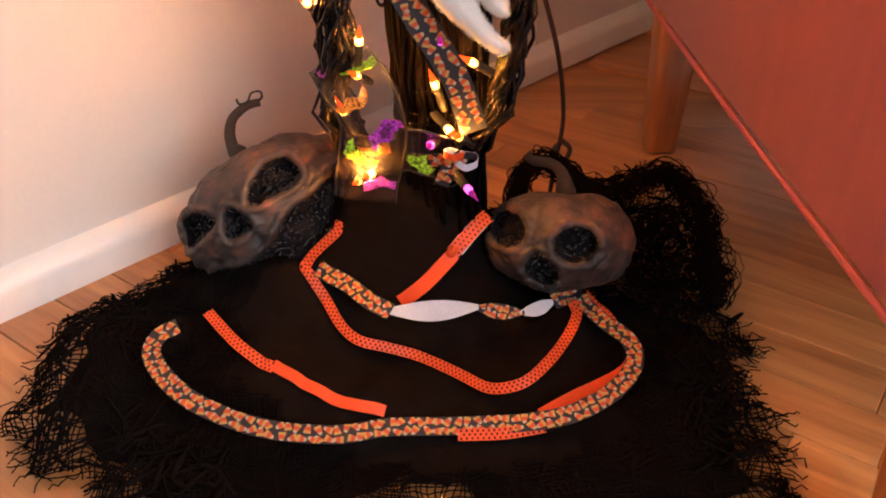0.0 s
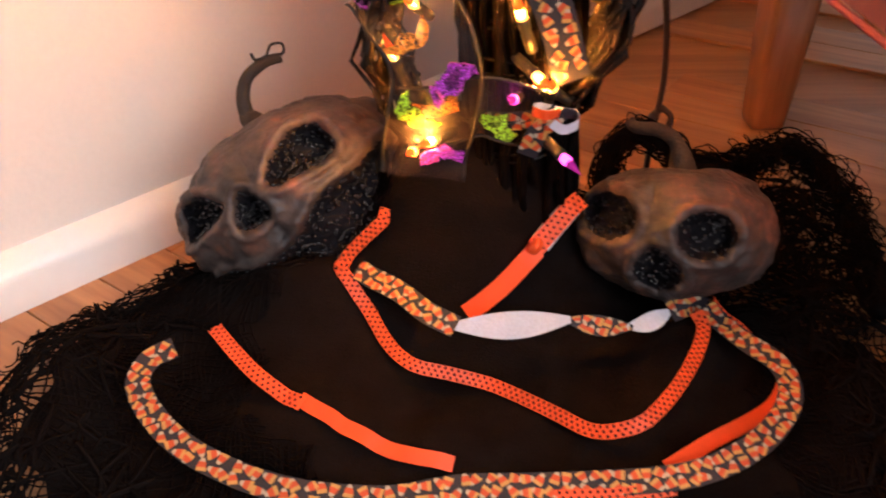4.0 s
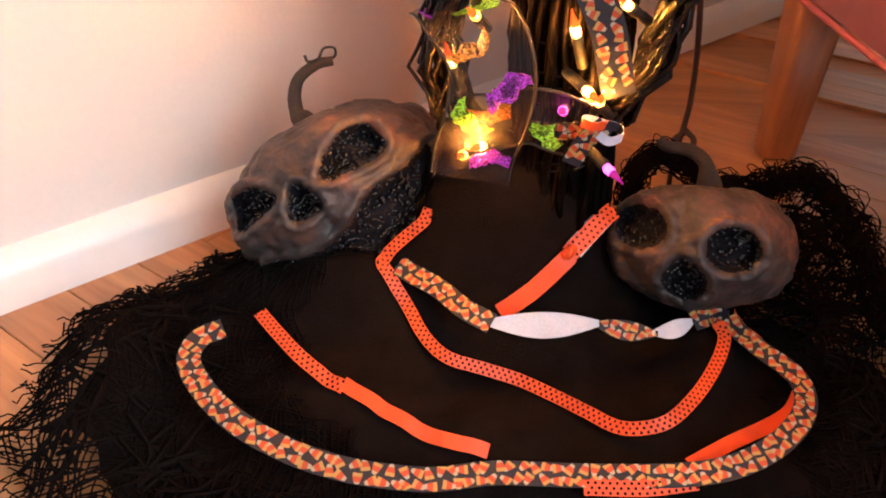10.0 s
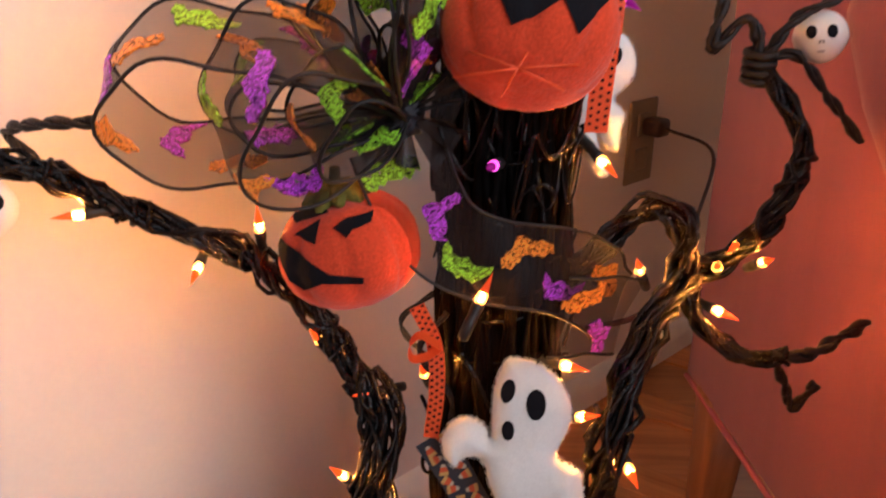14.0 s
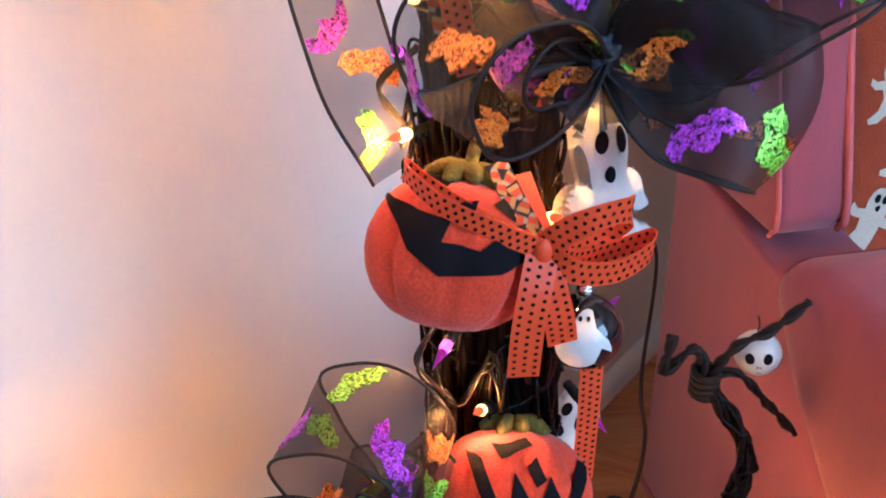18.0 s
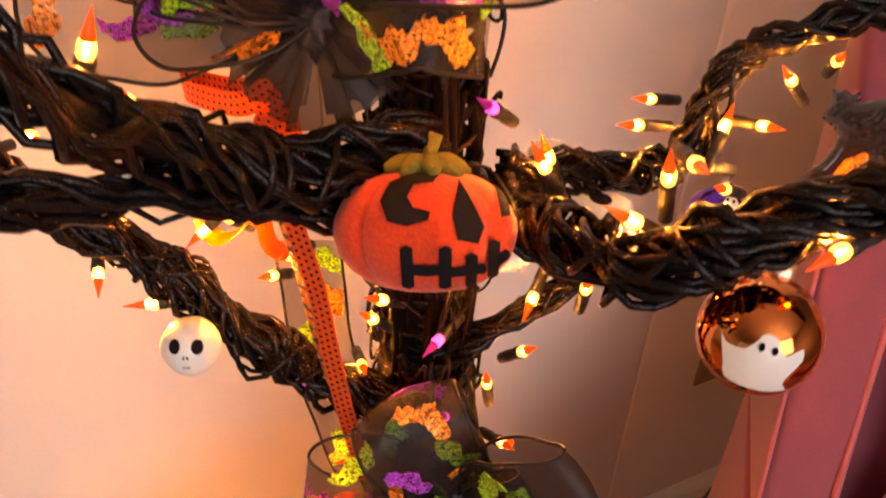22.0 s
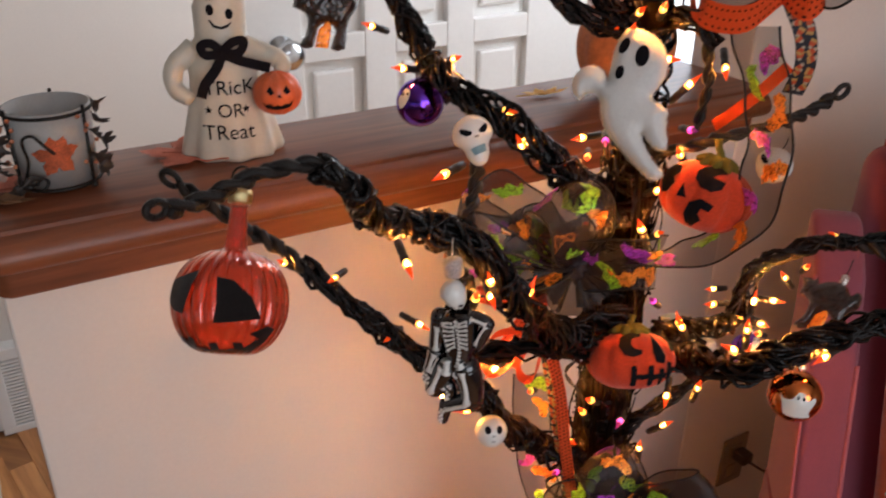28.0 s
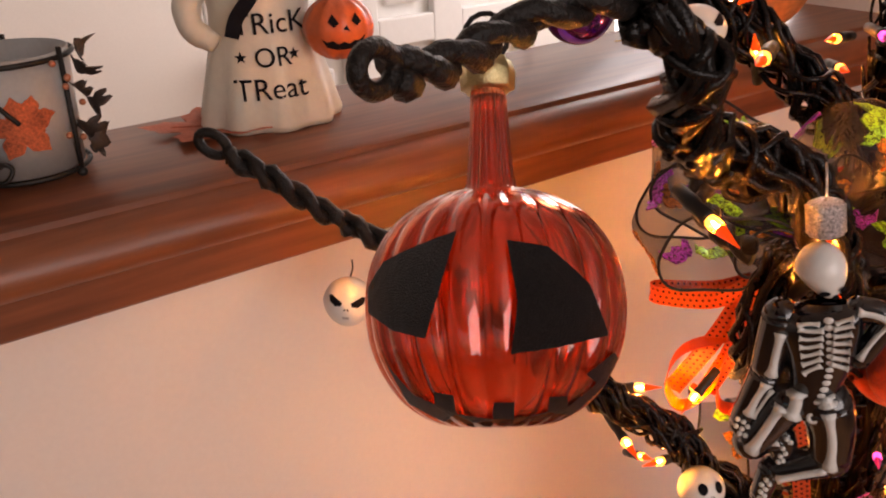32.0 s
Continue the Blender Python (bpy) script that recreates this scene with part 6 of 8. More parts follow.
for a in range(6):
    w = a * math.pi / 3 + 0.3
    tube(bm, [Vector((-0.006 + q * 0.03 * math.cos(w), -0.0415 + 0.012 * q * q, -0.022 + q * 0.012 * math.sin(w))) for q in (0, 0.33, 0.66, 1)], 0.0005, 5)
pk = [o for o in scene.objects if o.name.startswith("felt_pumpkin")][-1]
part("stitching", bm, M_ORIB, pk)
c, h = (755, 385), (144, 136)
felt_pumpkin("orange felt pumpkin with a wide black grin below a ribbon bow", (-0.025, 0.600, 0.722), FRONT_D, 12, 0.0425, 0.038,
             [px(c, h, (652, 278), (690, 298), (752, 320), (736, 350), (790, 366), (822, 345), (868, 386), (820, 403), (730, 399), (688, 360)), px(c, h, (694, 252), (770, 254), (735, 282)), px(c, h, (812, 302), (845, 286), (878, 332), (850, 338)), px(c, h, (752, 302), (792, 294), (782, 319), (765, 322))], (0.002, 0, 0))
c, h = (765, 415), (165, 108)


def stroke(a, b, w=10):
    """A brush stroke between two places of a face."""
    dx, dz = b[0] - a[0], b[1] - a[1]
    q = math.hypot(dx, dz)
    nx, nz = -dz / q * w, dx / q * w
    return px(c, h, (a[0] + nx, a[1] + nz), (b[0] + nx, b[1] + nz), (b[0] + dx / q * 4, b[1] + dz / q * 4), (b[0] - nx, b[1] - nz), (a[0] - nx, a[1] - nz), (a[0] - dx / q * 4, a[1] - dz / q * 4))


felt_pumpkin("orange felt pumpkin with crescent eyes and a stitched black mouth", (0.020, 0.595, 1.007), (0.122, 0.318, 1.228), 0, 0.0410, 0.0285,
             [px(c, h, (790, 322), (745, 322), (705, 345), (692, 375), (705, 405), (735, 412), (768, 405), (772, 392), (745, 385), (735, 368), (745, 350), (775, 345)), px(c, h, (818, 335), (858, 410), (848, 435), (815, 430), (806, 395)), px(c, h, (880, 340), (902, 356), (906, 392), (888, 396)),
              stroke((735, 442), (739, 500)), stroke((738, 473), (796, 473), 8), stroke((796, 442), (798, 500)), stroke((799, 478), (862, 470), 8), stroke((838, 452), (841, 498)), stroke((876, 432), (878, 484)), stroke((880, 464), (900, 448), 8)], (0.004, 0, 0.002), 8)
c, h = (686, 197), (172, 124)
felt_pumpkin("orange felt pumpkin with round black eyes and an open mouth", (0.064, 0.622, 1.167), FRONT_H, 8, 0.0405, 0.031,
             [px(c, h, (545, 150), (572, 128), (600, 140), (608, 168), (588, 185), (602, 205), (582, 230), (552, 232), (540, 195)), px(c, h, (665, 152), (688, 120), (735, 115), (762, 138), (735, 150), (722, 165), (765, 172), (762, 200), (730, 217), (690, 210), (668, 185)), px(c, h, (634, 204), (655, 250), (620, 246)), px(c, h, (655, 290), (668, 258), (705, 243), (752, 255), (738, 276), (712, 272), (704, 286), (716, 300), (682, 314), (660, 308))], (-0.006, 0, 0.006), 22)


# felt ghosts
GH = round_outline([(-0.012, 0.058), (0.004, 0.056), (0.016, 0.048), (0.024, 0.034), (0.023, 0.020), (0.017, 0.007), (0.019, 0.002), (0.031, -0.004), (0.033, -0.018), (0.037, -0.031), (0.034, -0.036), (0.025, -0.034), (0.015, -0.024), (0.018, -0.032), (0.028, -0.045), (0.038, -0.053), (0.036, -0.059), (0.028, -0.060), (0.014, -0.051), (0.001, -0.041), (-0.012, -0.030), (-0.020, -0.017), (-0.024, -0.004), (-0.028, 0.000), (-0.036, -0.001), (-0.041, -0.006), (-0.047, -0.001), (-0.049, 0.010), (-0.044, 0.019), (-0.035, 0.023), (-0.025, 0.019), (-0.021, 0.012), (-0.021, 0.030), (-0.020, 0.042), (-0.017, 0.051)], 3)


def felt_ghost(label, at, toward, roll, scale=1.0):
    ob = thing("felt_ghost", label, "ornament", "felt ghost ornaments", at, facing(at, toward, roll))
    bm = bmesh.new()
    sf = cushion(bm, [(x * scale, z * scale) for x, z in GH], 0.0115, 0.015, 0.0016, 0.0005)
    part("body", bm, M_WFELT, ob)
    bm = bmesh.new()
    rf = random.Random(8)
    for k in range(900):   # fuzz
        i = rf.randrange(len(GH))
        (x0, z0), (x1, z1) = GH[i], GH[(i + 1) % len(GH)]
        t = rf.random()
        x, z = (x0 + (x1 - x0) * t) * scale, (z0 + (z1 - z0) * t) * scale
        o = Vector(((z1 - z0), 0, -(x1 - x0))).normalized()
        y = rf.uniform(-0.004, 0.004)
        p = Vector((x, y, z)) - o * 0.001
        tube(bm, [p, p + o * rf.uniform(0.001, 0.003) + Vector((rf.uniform(-1, 1), rf.uniform(-1, 1), rf.uniform(-1, 1))) * 0.0012], 0.00012, 3, cap=False)
    part("fuzz", bm, M_WFELT, ob, kind="stuff")
    for nm, e in (("eye", oval(-0.0125, 0.0405, 0.0040, 0.0070, -0.25)), ("eye", oval(0.0035, 0.0340, 0.0056, 0.0088, 0.0)), ("mouth", oval(-0.0115, 0.0185, 0.0036, 0.0056, 0.0))):
        bm = bmesh.new()
        patch(bm, [(x * scale, z * scale) for x, z in e], sf, 0, 2)
        part(nm, bm, M_INK, ob)
    return ob


felt_ghost("white felt ghost with black eyes pinned to the trunk", (0.014, 0.588, 0.330), FRONT_A, 0, 1.0)
felt_ghost("white felt ghost with black eyes flying across the trunk's top", (-0.008, 0.606, 1.250), FRONT_H, 3, 1.0)
felt_ghost("white felt ghost tucked behind the orange ribbon bow", (0.054, 0.630, 0.735), (0.400, 0.300, 0.800), -12, 0.80)
felt_ghost("white felt ghost peeping out behind the middle pumpkin", (0.053, 0.665, 0.974), FRONT_G, 80, 0.85)
felt_ghost("white felt ghost half hidden behind the trunk", (0.052, 0.680, 0.523), FRONT_C, 20, 0.7)


# white skull beads
def skull_bead(label, at, toward, roll, r, angry=False, jaw=0.0):
    ob = thing("skull_bead", label, "ornament", "white skull ornaments", at, facing(at, toward, roll))
    bm = bmesh.new()
    bmesh.ops.create_uvsphere(bm, u_segments=32, v_segments=22, radius=1)

    def narrow(k):
        q = max(0.0, min(1.0, (k - 0.15) / 0.35))
        return 1 - 0.30 * q * q * (3 - 2 * q) + 0.45 * max(0.0, k - 0.5) if jaw else 1 - 0.105 * k

    def shape(d):
        k = max(0.0, -d.z)
        w = narrow(k)
        return Vector((d.x * r * w, d.y * r * 0.95 * w, d.z * r * (1 + jaw * k)))

    for v in bm.verts:
        v.co = shape(v.co.normalized())
    part("head", bm, M_SKULLWHITE, ob)

    def surf(x, z):
        zz = z / r if z > 0 else z / (r * (1 + jaw))
        k = min(0.95, (x / r) ** 2 + zz ** 2)
        w = narrow(max(0, -zz))
        return Vector((x, -r * 0.95 * w * math.sqrt(max(0.03, 1 - (x / (r * w)) ** 2 - zz ** 2)) - 0.0004, z))

    for s in (-1, 1):
        bm = bmesh.new()
        if angry:
            patch(bm, [(s * r * x, r * z) for x, z in ((0.16, 0.0), (0.22, -0.14), (0.45, -0.16), (0.66, 0.02), (0.72, 0.26), (0.60, 0.30))], surf, 0, 3)
        else:
            patch(bm, oval(s * r * 0.36, r * 0.10, r * 0.19, r * 0.25), surf, 0, 3)
        part("eye", bm, M_INK, ob)
        bm = bmesh.new()
        patch(bm, oval(s * r * 0.06, -r * 0.27, r * 0.03, r * 0.07, s * 0.3, 8), surf, 0, 1)
        part("nostril", bm, M_INK, ob)
    if jaw:
        bm = bmesh.new()
        patch(bm, [(r * x, r * z) for x, z in ((-0.38, -0.72), (0.38, -0.62), (0.34, -1.0), (-0.28, -1.08))], surf, 0, 2)
        part("mouth", bm, M_TEAL, ob)
    else:
        bm = bmesh.new()
        patch(bm, [(r * x, r * z) for x, z in ((-0.14, -0.56), (0.14, -0.56), (0.12, -0.66), (-0.12, -0.66))], surf, 0, 1)
        part("mouth", bm, M_GREYP, ob)
    hook(ob, r * 0.98, r * 0.7)
    return ob


skull_bead("small round white skull bead on a bent twig", (0.198, 0.718, 0.556), FRONT_C, -6, 0.0165)
skull_bead("round white skull bead hanging under the middle branch", (-0.104, 0.575, 0.909), FRONT_E, 4, 0.0160)
skull_bead("white skull with slanted eyes and open jaw on the branch", (-0.135, 0.590, 1.211), FRONT_H, -14, 0.0175, True, 0.55)
skull_bead("white skull bead hanging near the branch tip", (-0.342, 0.572, 1.040), (-0.2, 0.0, 1.3), 8, 0.0165, True)
skull_bead("white skull with slanted eyes under a red ribbon", (0.134, 0.790, 1.140), FRONT_H, 10, 0.0185, True)
skull_bead("round white skull bead low on a bare twig", (-0.278, 0.600, 0.471), FRONT_C, 0, 0.017)


# glass balls
def glass_ball(label, at, toward, r, material, ghost=None, cap=M_SILVER, wire=0.012):
    ob = thing("glass_ball", label, "ornament", "glass ball ornaments", at, facing(at, toward, 0))
    bm = bmesh.new()
    bmesh.ops.create_uvsphere(bm, u_segments=40, v_segments=28, radius=r)
    part("ball", bm, material, ob)
    bm = bmesh.new()
    lathe(bm, [(r * 0.20, r * 0.96), (r * 0.22, r * 1.02), (r * 0.20, r * 1.22), (r * 0.12, r * 1.26)], 14)
    part("cap", bm, cap, ob)
    hook(ob, r * 1.2, wire)
    if ghost:
        bm = bmesh.new()
        sf = lambda x, z: Vector((x, -math.sqrt(max(r * r * 0.02, r * r - x * x - z * z)) - 0.0006, z))
        patch(bm, [(x * r, z * r) for x, z in round_outline(ghost, 2)], sf, 0, 3)
        part("painted_ghost", bm, M_SKULLWHITE, ob)
        gx, gz = max(ghost, key=lambda q: q[1])
        for dx in (-0.09, 0.10):
            bm = bmesh.new()
            patch(bm, oval((gx + dx) * r, (gz - 0.22) * r, 0.045 * r, 0.07 * r, 0, 8), lambda x, z: sf(x, z) * 1.02, 0, 1)
            part("painted_eye", bm, M_INK, ob)
    return ob


G1 = [(-0.52, -0.06), (-0.40, -0.20), (-0.12, -0.20), (0.02, -0.02), (0.08, 0.10), (0.20, 0.13), (0.31, 0.08), (0.36, -0.05), (0.48, -0.12), (0.60, 0.0), (0.68, 0.06), (0.72, -0.12), (0.62, -0.36), (0.56, -0.56), (0.64, -0.66), (0.54, -0.72), (0.30, -0.80), (0.0, -0.82), (-0.28, -0.76), (-0.36, -0.52), (-0.44, -0.30)]
glass_ball("shiny copper glass ball painted with a white ghost", (0.161, 0.572, 1.014), FRONT_F, 0.0228, M_COPPER, G1)
glass_ball("black glass ball painted with a white ghost behind ribbon tails", (0.040, 0.605, 0.668), FRONT_D, 0.0200, M_BLACKG, [(0.0, 0.62), (0.2, 0.6), (0.3, 0.2), (0.62, -0.1), (0.7, -0.4), (0.45, -0.3), (0.3, -0.7), (-0.1, -0.85), (-0.5, -0.72), (-0.7, -0.3), (-0.66, 0.1), (-0.3, 0.1), (-0.2, 0.4)])
glass_ball("purple mirror glass ball hanging under the upper branch", (-0.201, 0.650, 1.216), FRONT_I, 0.0225, M_PURPLEM, [(-0.75, 0.35), (-0.6, 0.55), (-0.42, 0.5), (-0.45, 0.2), (-0.6, -0.1), (-0.82, -0.25), (-0.9, 0.1)])
glass_ball("small purple glass ball with a painted white ghost", (0.146, 0.790, 0.916), FRONT_G, 0.0195, M_PURPLEM, [(0.35, 0.8), (0.55, 0.65), (0.72, 0.3), (0.75, -0.2), (0.5, -0.45), (0.3, -0.3), (0.1, -0.5), (0.0, -0.2), (0.2, 0.3), (0.2, 0.65)])

# large blown glass pumpkin at the branch's end
jar = thing("glass_pumpkin", "orange ribbed glass pumpkin with a black glitter face", "ornament", at=(-0.207, 0.298, 1.199), turn=facing((-0.207, 0.298, 1.199), FRONT_J, 0))
RB, RH = 0.0340, 0.0305
prof = [(0.004, -RH * 0.93), (RB * 0.42, -RH * 0.97), (RB * 0.72, -RH * 0.78), (RB * 0.93, -RH * 0.42), (RB, -RH * 0.02), (RB * 0.95, RH * 0.40), (RB * 0.76, RH * 0.75), (RB * 0.45, RH * 0.96), (RB * 0.24, RH * 1.02), (RB * 0.19, RH * 1.15), (RB * 0.165, RH * 1.5), (RB * 0.14, RH * 1.95)]
pr = [Vector((a, 0, b)) for a, b in prof]
pr = [(max(q.x, 0.003), q.z) for q in smooth_path(pr, 5)]
bm = bmesh.new()
lathe(bm, pr, 176, rib=lambda a: 1 - 0.065 * (1 - abs(math.sin(a * 11)) ** 0.8))
part("glass_body", bm, M_GLASS, jar)
bm = bmesh.new()
lathe(bm, [(max(r - 0.0011, 0.0015), z * 0.965) for r, z in pr], 132, rib=lambda a: 1 - 0.075 * (1 - abs(math.sin(a * 11)) ** 0.6))
bmesh.ops.reverse_faces(bm, faces=bm.faces)
part("inner_glass", bm, M_LUSTRE, jar)
bm = bmesh.new()
lathe(bm, [(RB * 0.15, RH * 1.93), (RB * 0.20, RH * 1.95), (RB * 0.21, RH * 2.12), (RB * 0.18, RH * 2.22), (RB * 0.06, RH * 2.25)], 16, rib=lambda a: 1 + 0.08 * math.cos(a * 8))
part("cap", bm, M_GOLD, jar)
bm = bmesh.new()
tube(bm, [Vector((0.006 * math.cos(w), 0, RH * 2.25 + 0.006 + 0.007 * math.sin(w))) for w in [i * 0.45 for i in range(15)]], 0.0008, 5)
part("wire_loop", bm, M_WIRE, jar)
c, h = (812, 535), (151, 136)


def jar_surf(x, z):
    r = float(np.interp(z, [q[1] for q in pr], [q[0] for q in pr]))
    return Vector((x, -math.sqrt(max(r * r - x * x, r * r * 0.03)) - 0.0007, z))


for poly in (px(c, h, (668, 512), (690, 486), (770, 462), (752, 520), (735, 572), (700, 562), (670, 540)), px(c, h, (820, 475), (862, 482), (905, 520), (926, 572), (870, 584), (820, 590), (828, 540)),
             px(c, h, (690, 596), (720, 630), (742, 640), (742, 626), (762, 630), (764, 650), (802, 656), (802, 638), (824, 638), (824, 656), (860, 650), (860, 634), (880, 634), (882, 646), (915, 622), (900, 612), (935, 590), (945, 596), (925, 628), (890, 656), (850, 668), (800, 670), (750, 660), (712, 640))):
    bm = bmesh.new()
    patch(bm, [(x * RB, z * RH) for x, z in poly], jar_surf, 0, 4)
    part("glitter_face", bm, M_GLITK, jar)

# painted glass skeleton
SKO = Vector((-0.0962, 0.405, 1.1158))
sk = thing("skeleton_ornament", "black glass ornament painted with a white skeleton figure", "ornament", at=SKO, turn=facing(SKO, (-0.165, 0.053, SKO.z), -10) @ Matrix.Scale(0.87, 4))
SX, SZ = 0.000158, 0.000180


def kv(x, z, y=0.0):
    return Vector(((x - 300) * SX, y, -(z - 500) * SZ))


bm = bmesh.new()
sf = cushion(bm, round_outline([(kv(x, z).x, kv(x, z).z) for x, z in ((300, 285), (385, 285), (440, 300), (432, 380), (408, 460), (380, 520), (378, 590), (300, 625), (230, 590), (238, 500), (232, 420), (215, 350), (245, 300))], 3), 0.0105, 0.011, 0.0014)
part("torso", bm, M_BLACKG, sk)
for nm, pts, r0, r1 in (("arm", [(228, 320), (205, 400), (182, 485)], 0.0080, 0.0075), ("arm", [(182, 485), (140, 570), (100, 650)], 0.0075, 0.0062), ("arm", [(425, 305), (470, 312), (500, 330)], 0.0060, 0.0052), ("arm", [(500, 330), (465, 385), (425, 440)], 0.0052, 0.0050),
                        ("leg", [(235, 570), (180, 640), (125, 705)], 0.0105, 0.0090), ("leg", [(125, 708), (170, 700), (218, 690)], 0.0068, 0.0056), ("foot", [(218, 680), (224, 715), (205, 745)], 0.0055, 0.0048),
                        ("leg", [(335, 570), (348, 650), (342, 740)], 0.0120, 0.0095), ("leg", [(342, 742), (270, 768), (180, 795)], 0.0090, 0.0065), ("foot", [(178, 790), (158, 835), (140, 880)], 0.0062, 0.0050)):
    bm = bmesh.new()
    path = smooth_path([kv(x, z) for x, z in pts], 5)
    n = len(path) - 1
    tube(bm, path, [r0 + (r1 - r0) * i / n for i in range(n + 1)], 14)
    for p, r in ((path[0], r0), (path[-1], r1)):
        bmesh.ops.create_uvsphere(bm, u_segments=14, v_segments=8, radius=r, matrix=Matrix.Translation(p))
    part(nm, bm, M_BLACKG, sk)
bm = bmesh.new()
bmesh.ops.create_uvsphere(bm, u_segments=32, v_segments=22, radius=1)
HX, HZ = 65 * SX, 66 * SZ
for v in bm.verts:
    k = max(0, -v.co.z)
    v.co = kv(334, 192, -0.002) + Vector((v.co.x * HX * (1 - 0.30 * k) + 0.0035 * k, v.co.y * HX, v.co.z * HZ * (1 + 0.12 * k)))
part("skull", bm, M_SKULLWHITE, sk)
for x, z, a, b in ((342, 236, 15, 9), (386, 232, 9, 8), (369, 254, 9, 9), (352, 272, 20, 3)):
    bm = bmesh.new()
    patch(bm, [(p.x, p.z) for p in (kv(x + a * math.cos(w), z + b * math.sin(w)) for w in [math.pi * q / 6 for q in range(12)])], lambda x, z: Vector((x, -0.0026 - HX * math.sqrt(max(0.12, 1 - ((x - kv(340, 0).x) / HX) ** 2 - ((z - kv(0, 192).z) / (HZ * 1.12)) ** 2)), z)), 0, 1)
    part("socket_hole", bm, M_INK, sk)


def bone(pts, w, y):
    """A painted bone with knobbed ends, standing a little proud."""
    bm = bmesh.new()
    path = smooth_path([kv(x, z, -y) for x, z in pts], 4)
    n = len(path) - 1
    tube(bm, path, [w * (1 + 0.7 * max(0.0, abs(2 * i / n - 1) - 0.65) / 0.35) for i in range(n + 1)], 8)
    part("painted_bone", bm, M_SKULLWHITE, sk)


for pts, w, y in (([(228, 352), (212, 410), (196, 472)], 0.0019, 0.0068), ([(182, 500), (150, 550), (128, 596)], 0.0019, 0.0060), ([(196, 520), (165, 565), (140, 605)], 0.0008, 0.0066),
                  ([(422, 300), (462, 308), (500, 325)], 0.0016, 0.0048), ([(500, 330), (462, 372), (424, 428)], 0.0012, 0.0044), ([(222, 556), (180, 620), (128, 700)], 0.0022, 0.0092), ([(130, 710), (165, 692), (206, 682)], 0.0011, 0.0060),
                  ([(336, 520), (342, 540)], 0.0026, 0.0104), ([(342, 565), (350, 650), (342, 732)], 0.0021, 0.0105), ([(330, 748), (265, 768), (196, 792)], 0.0013, 0.0082), ([(325, 762), (262, 782), (200, 800)], 0.0006, 0.0076),
                  ([(262, 512), (258, 545), (246, 578)], 0.0028, 0.0102), ([(272, 322), (300, 316), (328, 318)], 0.0009, 0.0100), ([(368, 316), (390, 306), (412, 300)], 0.0009, 0.0102)):
    bone(pts, w, y)
for k in range(6):
    bone([(338 - 2 * k, 334 + 19 * k), (300 - k, 336 + 22 * k), (274 + 3 * max(0, k - 2), 330 + 25 * k)], 0.0010, 0.0101)
    bone([(362 - 2 * k, 330 + 19 * k), (390 - 2 * k, 324 + 22 * k), (410 - 3 * k, 318 + 24 * k)], 0.0010, 0.0101)
for k in range(13):   # backbone
    bm = bmesh.new()
    bmesh.ops.create_icosphere(bm, subdivisions=2, radius=0.0017, matrix=Matrix.Translation(kv(350 - (0.35 * max(0, k - 5)) ** 2 * 6, 308 + 19 * k, -0.0098)) @ Matrix.Diagonal((1.25, 0.6, 1, 1)))
    part("painted_bone", bm, M_SKULLWHITE, sk)
for x, z in ((248, 576), (302, 584)):
    bm = bmesh.new()
    tube(bm, [kv(x + 12 * math.cos(w), z + 13 * math.sin(w), -0.0098) for w in [2 * math.pi * i / 14 for i in range(15)]], 0.0010, 6)
    part("painted_bone", bm, M_SKULLWHITE, sk)
for spots, y in ((((96, 610), (112, 618), (90, 632), (106, 640), (122, 632), (98, 655), (114, 660)), 0.0072), (((164, 805), (172, 818), (150, 822), (160, 836), (146, 846), (156, 858), (140, 868), (146, 882)), 0.0060), (((228, 670), (238, 680), (216, 700), (222, 716), (208, 726), (214, 740), (202, 744)), 0.0056)):
    for x, z in spots:
        bm = bmesh.new()
        bmesh.ops.create_icosphere(bm, subdivisions=2, radius=0.0013, matrix=Matrix.Translation(kv(x, z, -y)))
        part("painted_bone", bm, M_SKULLWHITE, sk)
bm = bmesh.new()
lathe(bm, [(0.0052, 0.0), (0.0075, 0.0015), (0.0075, 0.0140), (0.0050, 0.0155)], 22, Matrix.Translation(kv(350, 112)), rib=lambda a: 1 + 0.05 * math.cos(a * 12))
part("cap", bm, M_GLITS, sk)
bm = bmesh.new()
tube(bm, [kv(350, 30), kv(354, 10), kv(356, -60, 0.004)], 0.0006, 5)
part("hanging_wire", bm, M_SILVER, sk)

# arched cats
CAT = [(-0.030, 0.012), (-0.034, 0.022), (-0.030, 0.021), (-0.027, 0.024), (-0.021, 0.022), (-0.019, 0.027), (-0.016, 0.020), (-0.010, 0.024), (0.000, 0.028), (0.012, 0.026), (0.018, 0.018), (0.022, 0.024), (0.028, 0.022), (0.030, 0.010), (0.024, 0.000), (0.021, -0.012), (0.020, -0.030), (0.006, -0.031), (0.010, -0.014), (0.002, -0.008), (-0.006, -0.012), (-0.010, -0.031), (-0.024, -0.031), (-0.018, -0.020), (-0.017, -0.004), (-0.024, 0.002), (-0.031, 0.004)]


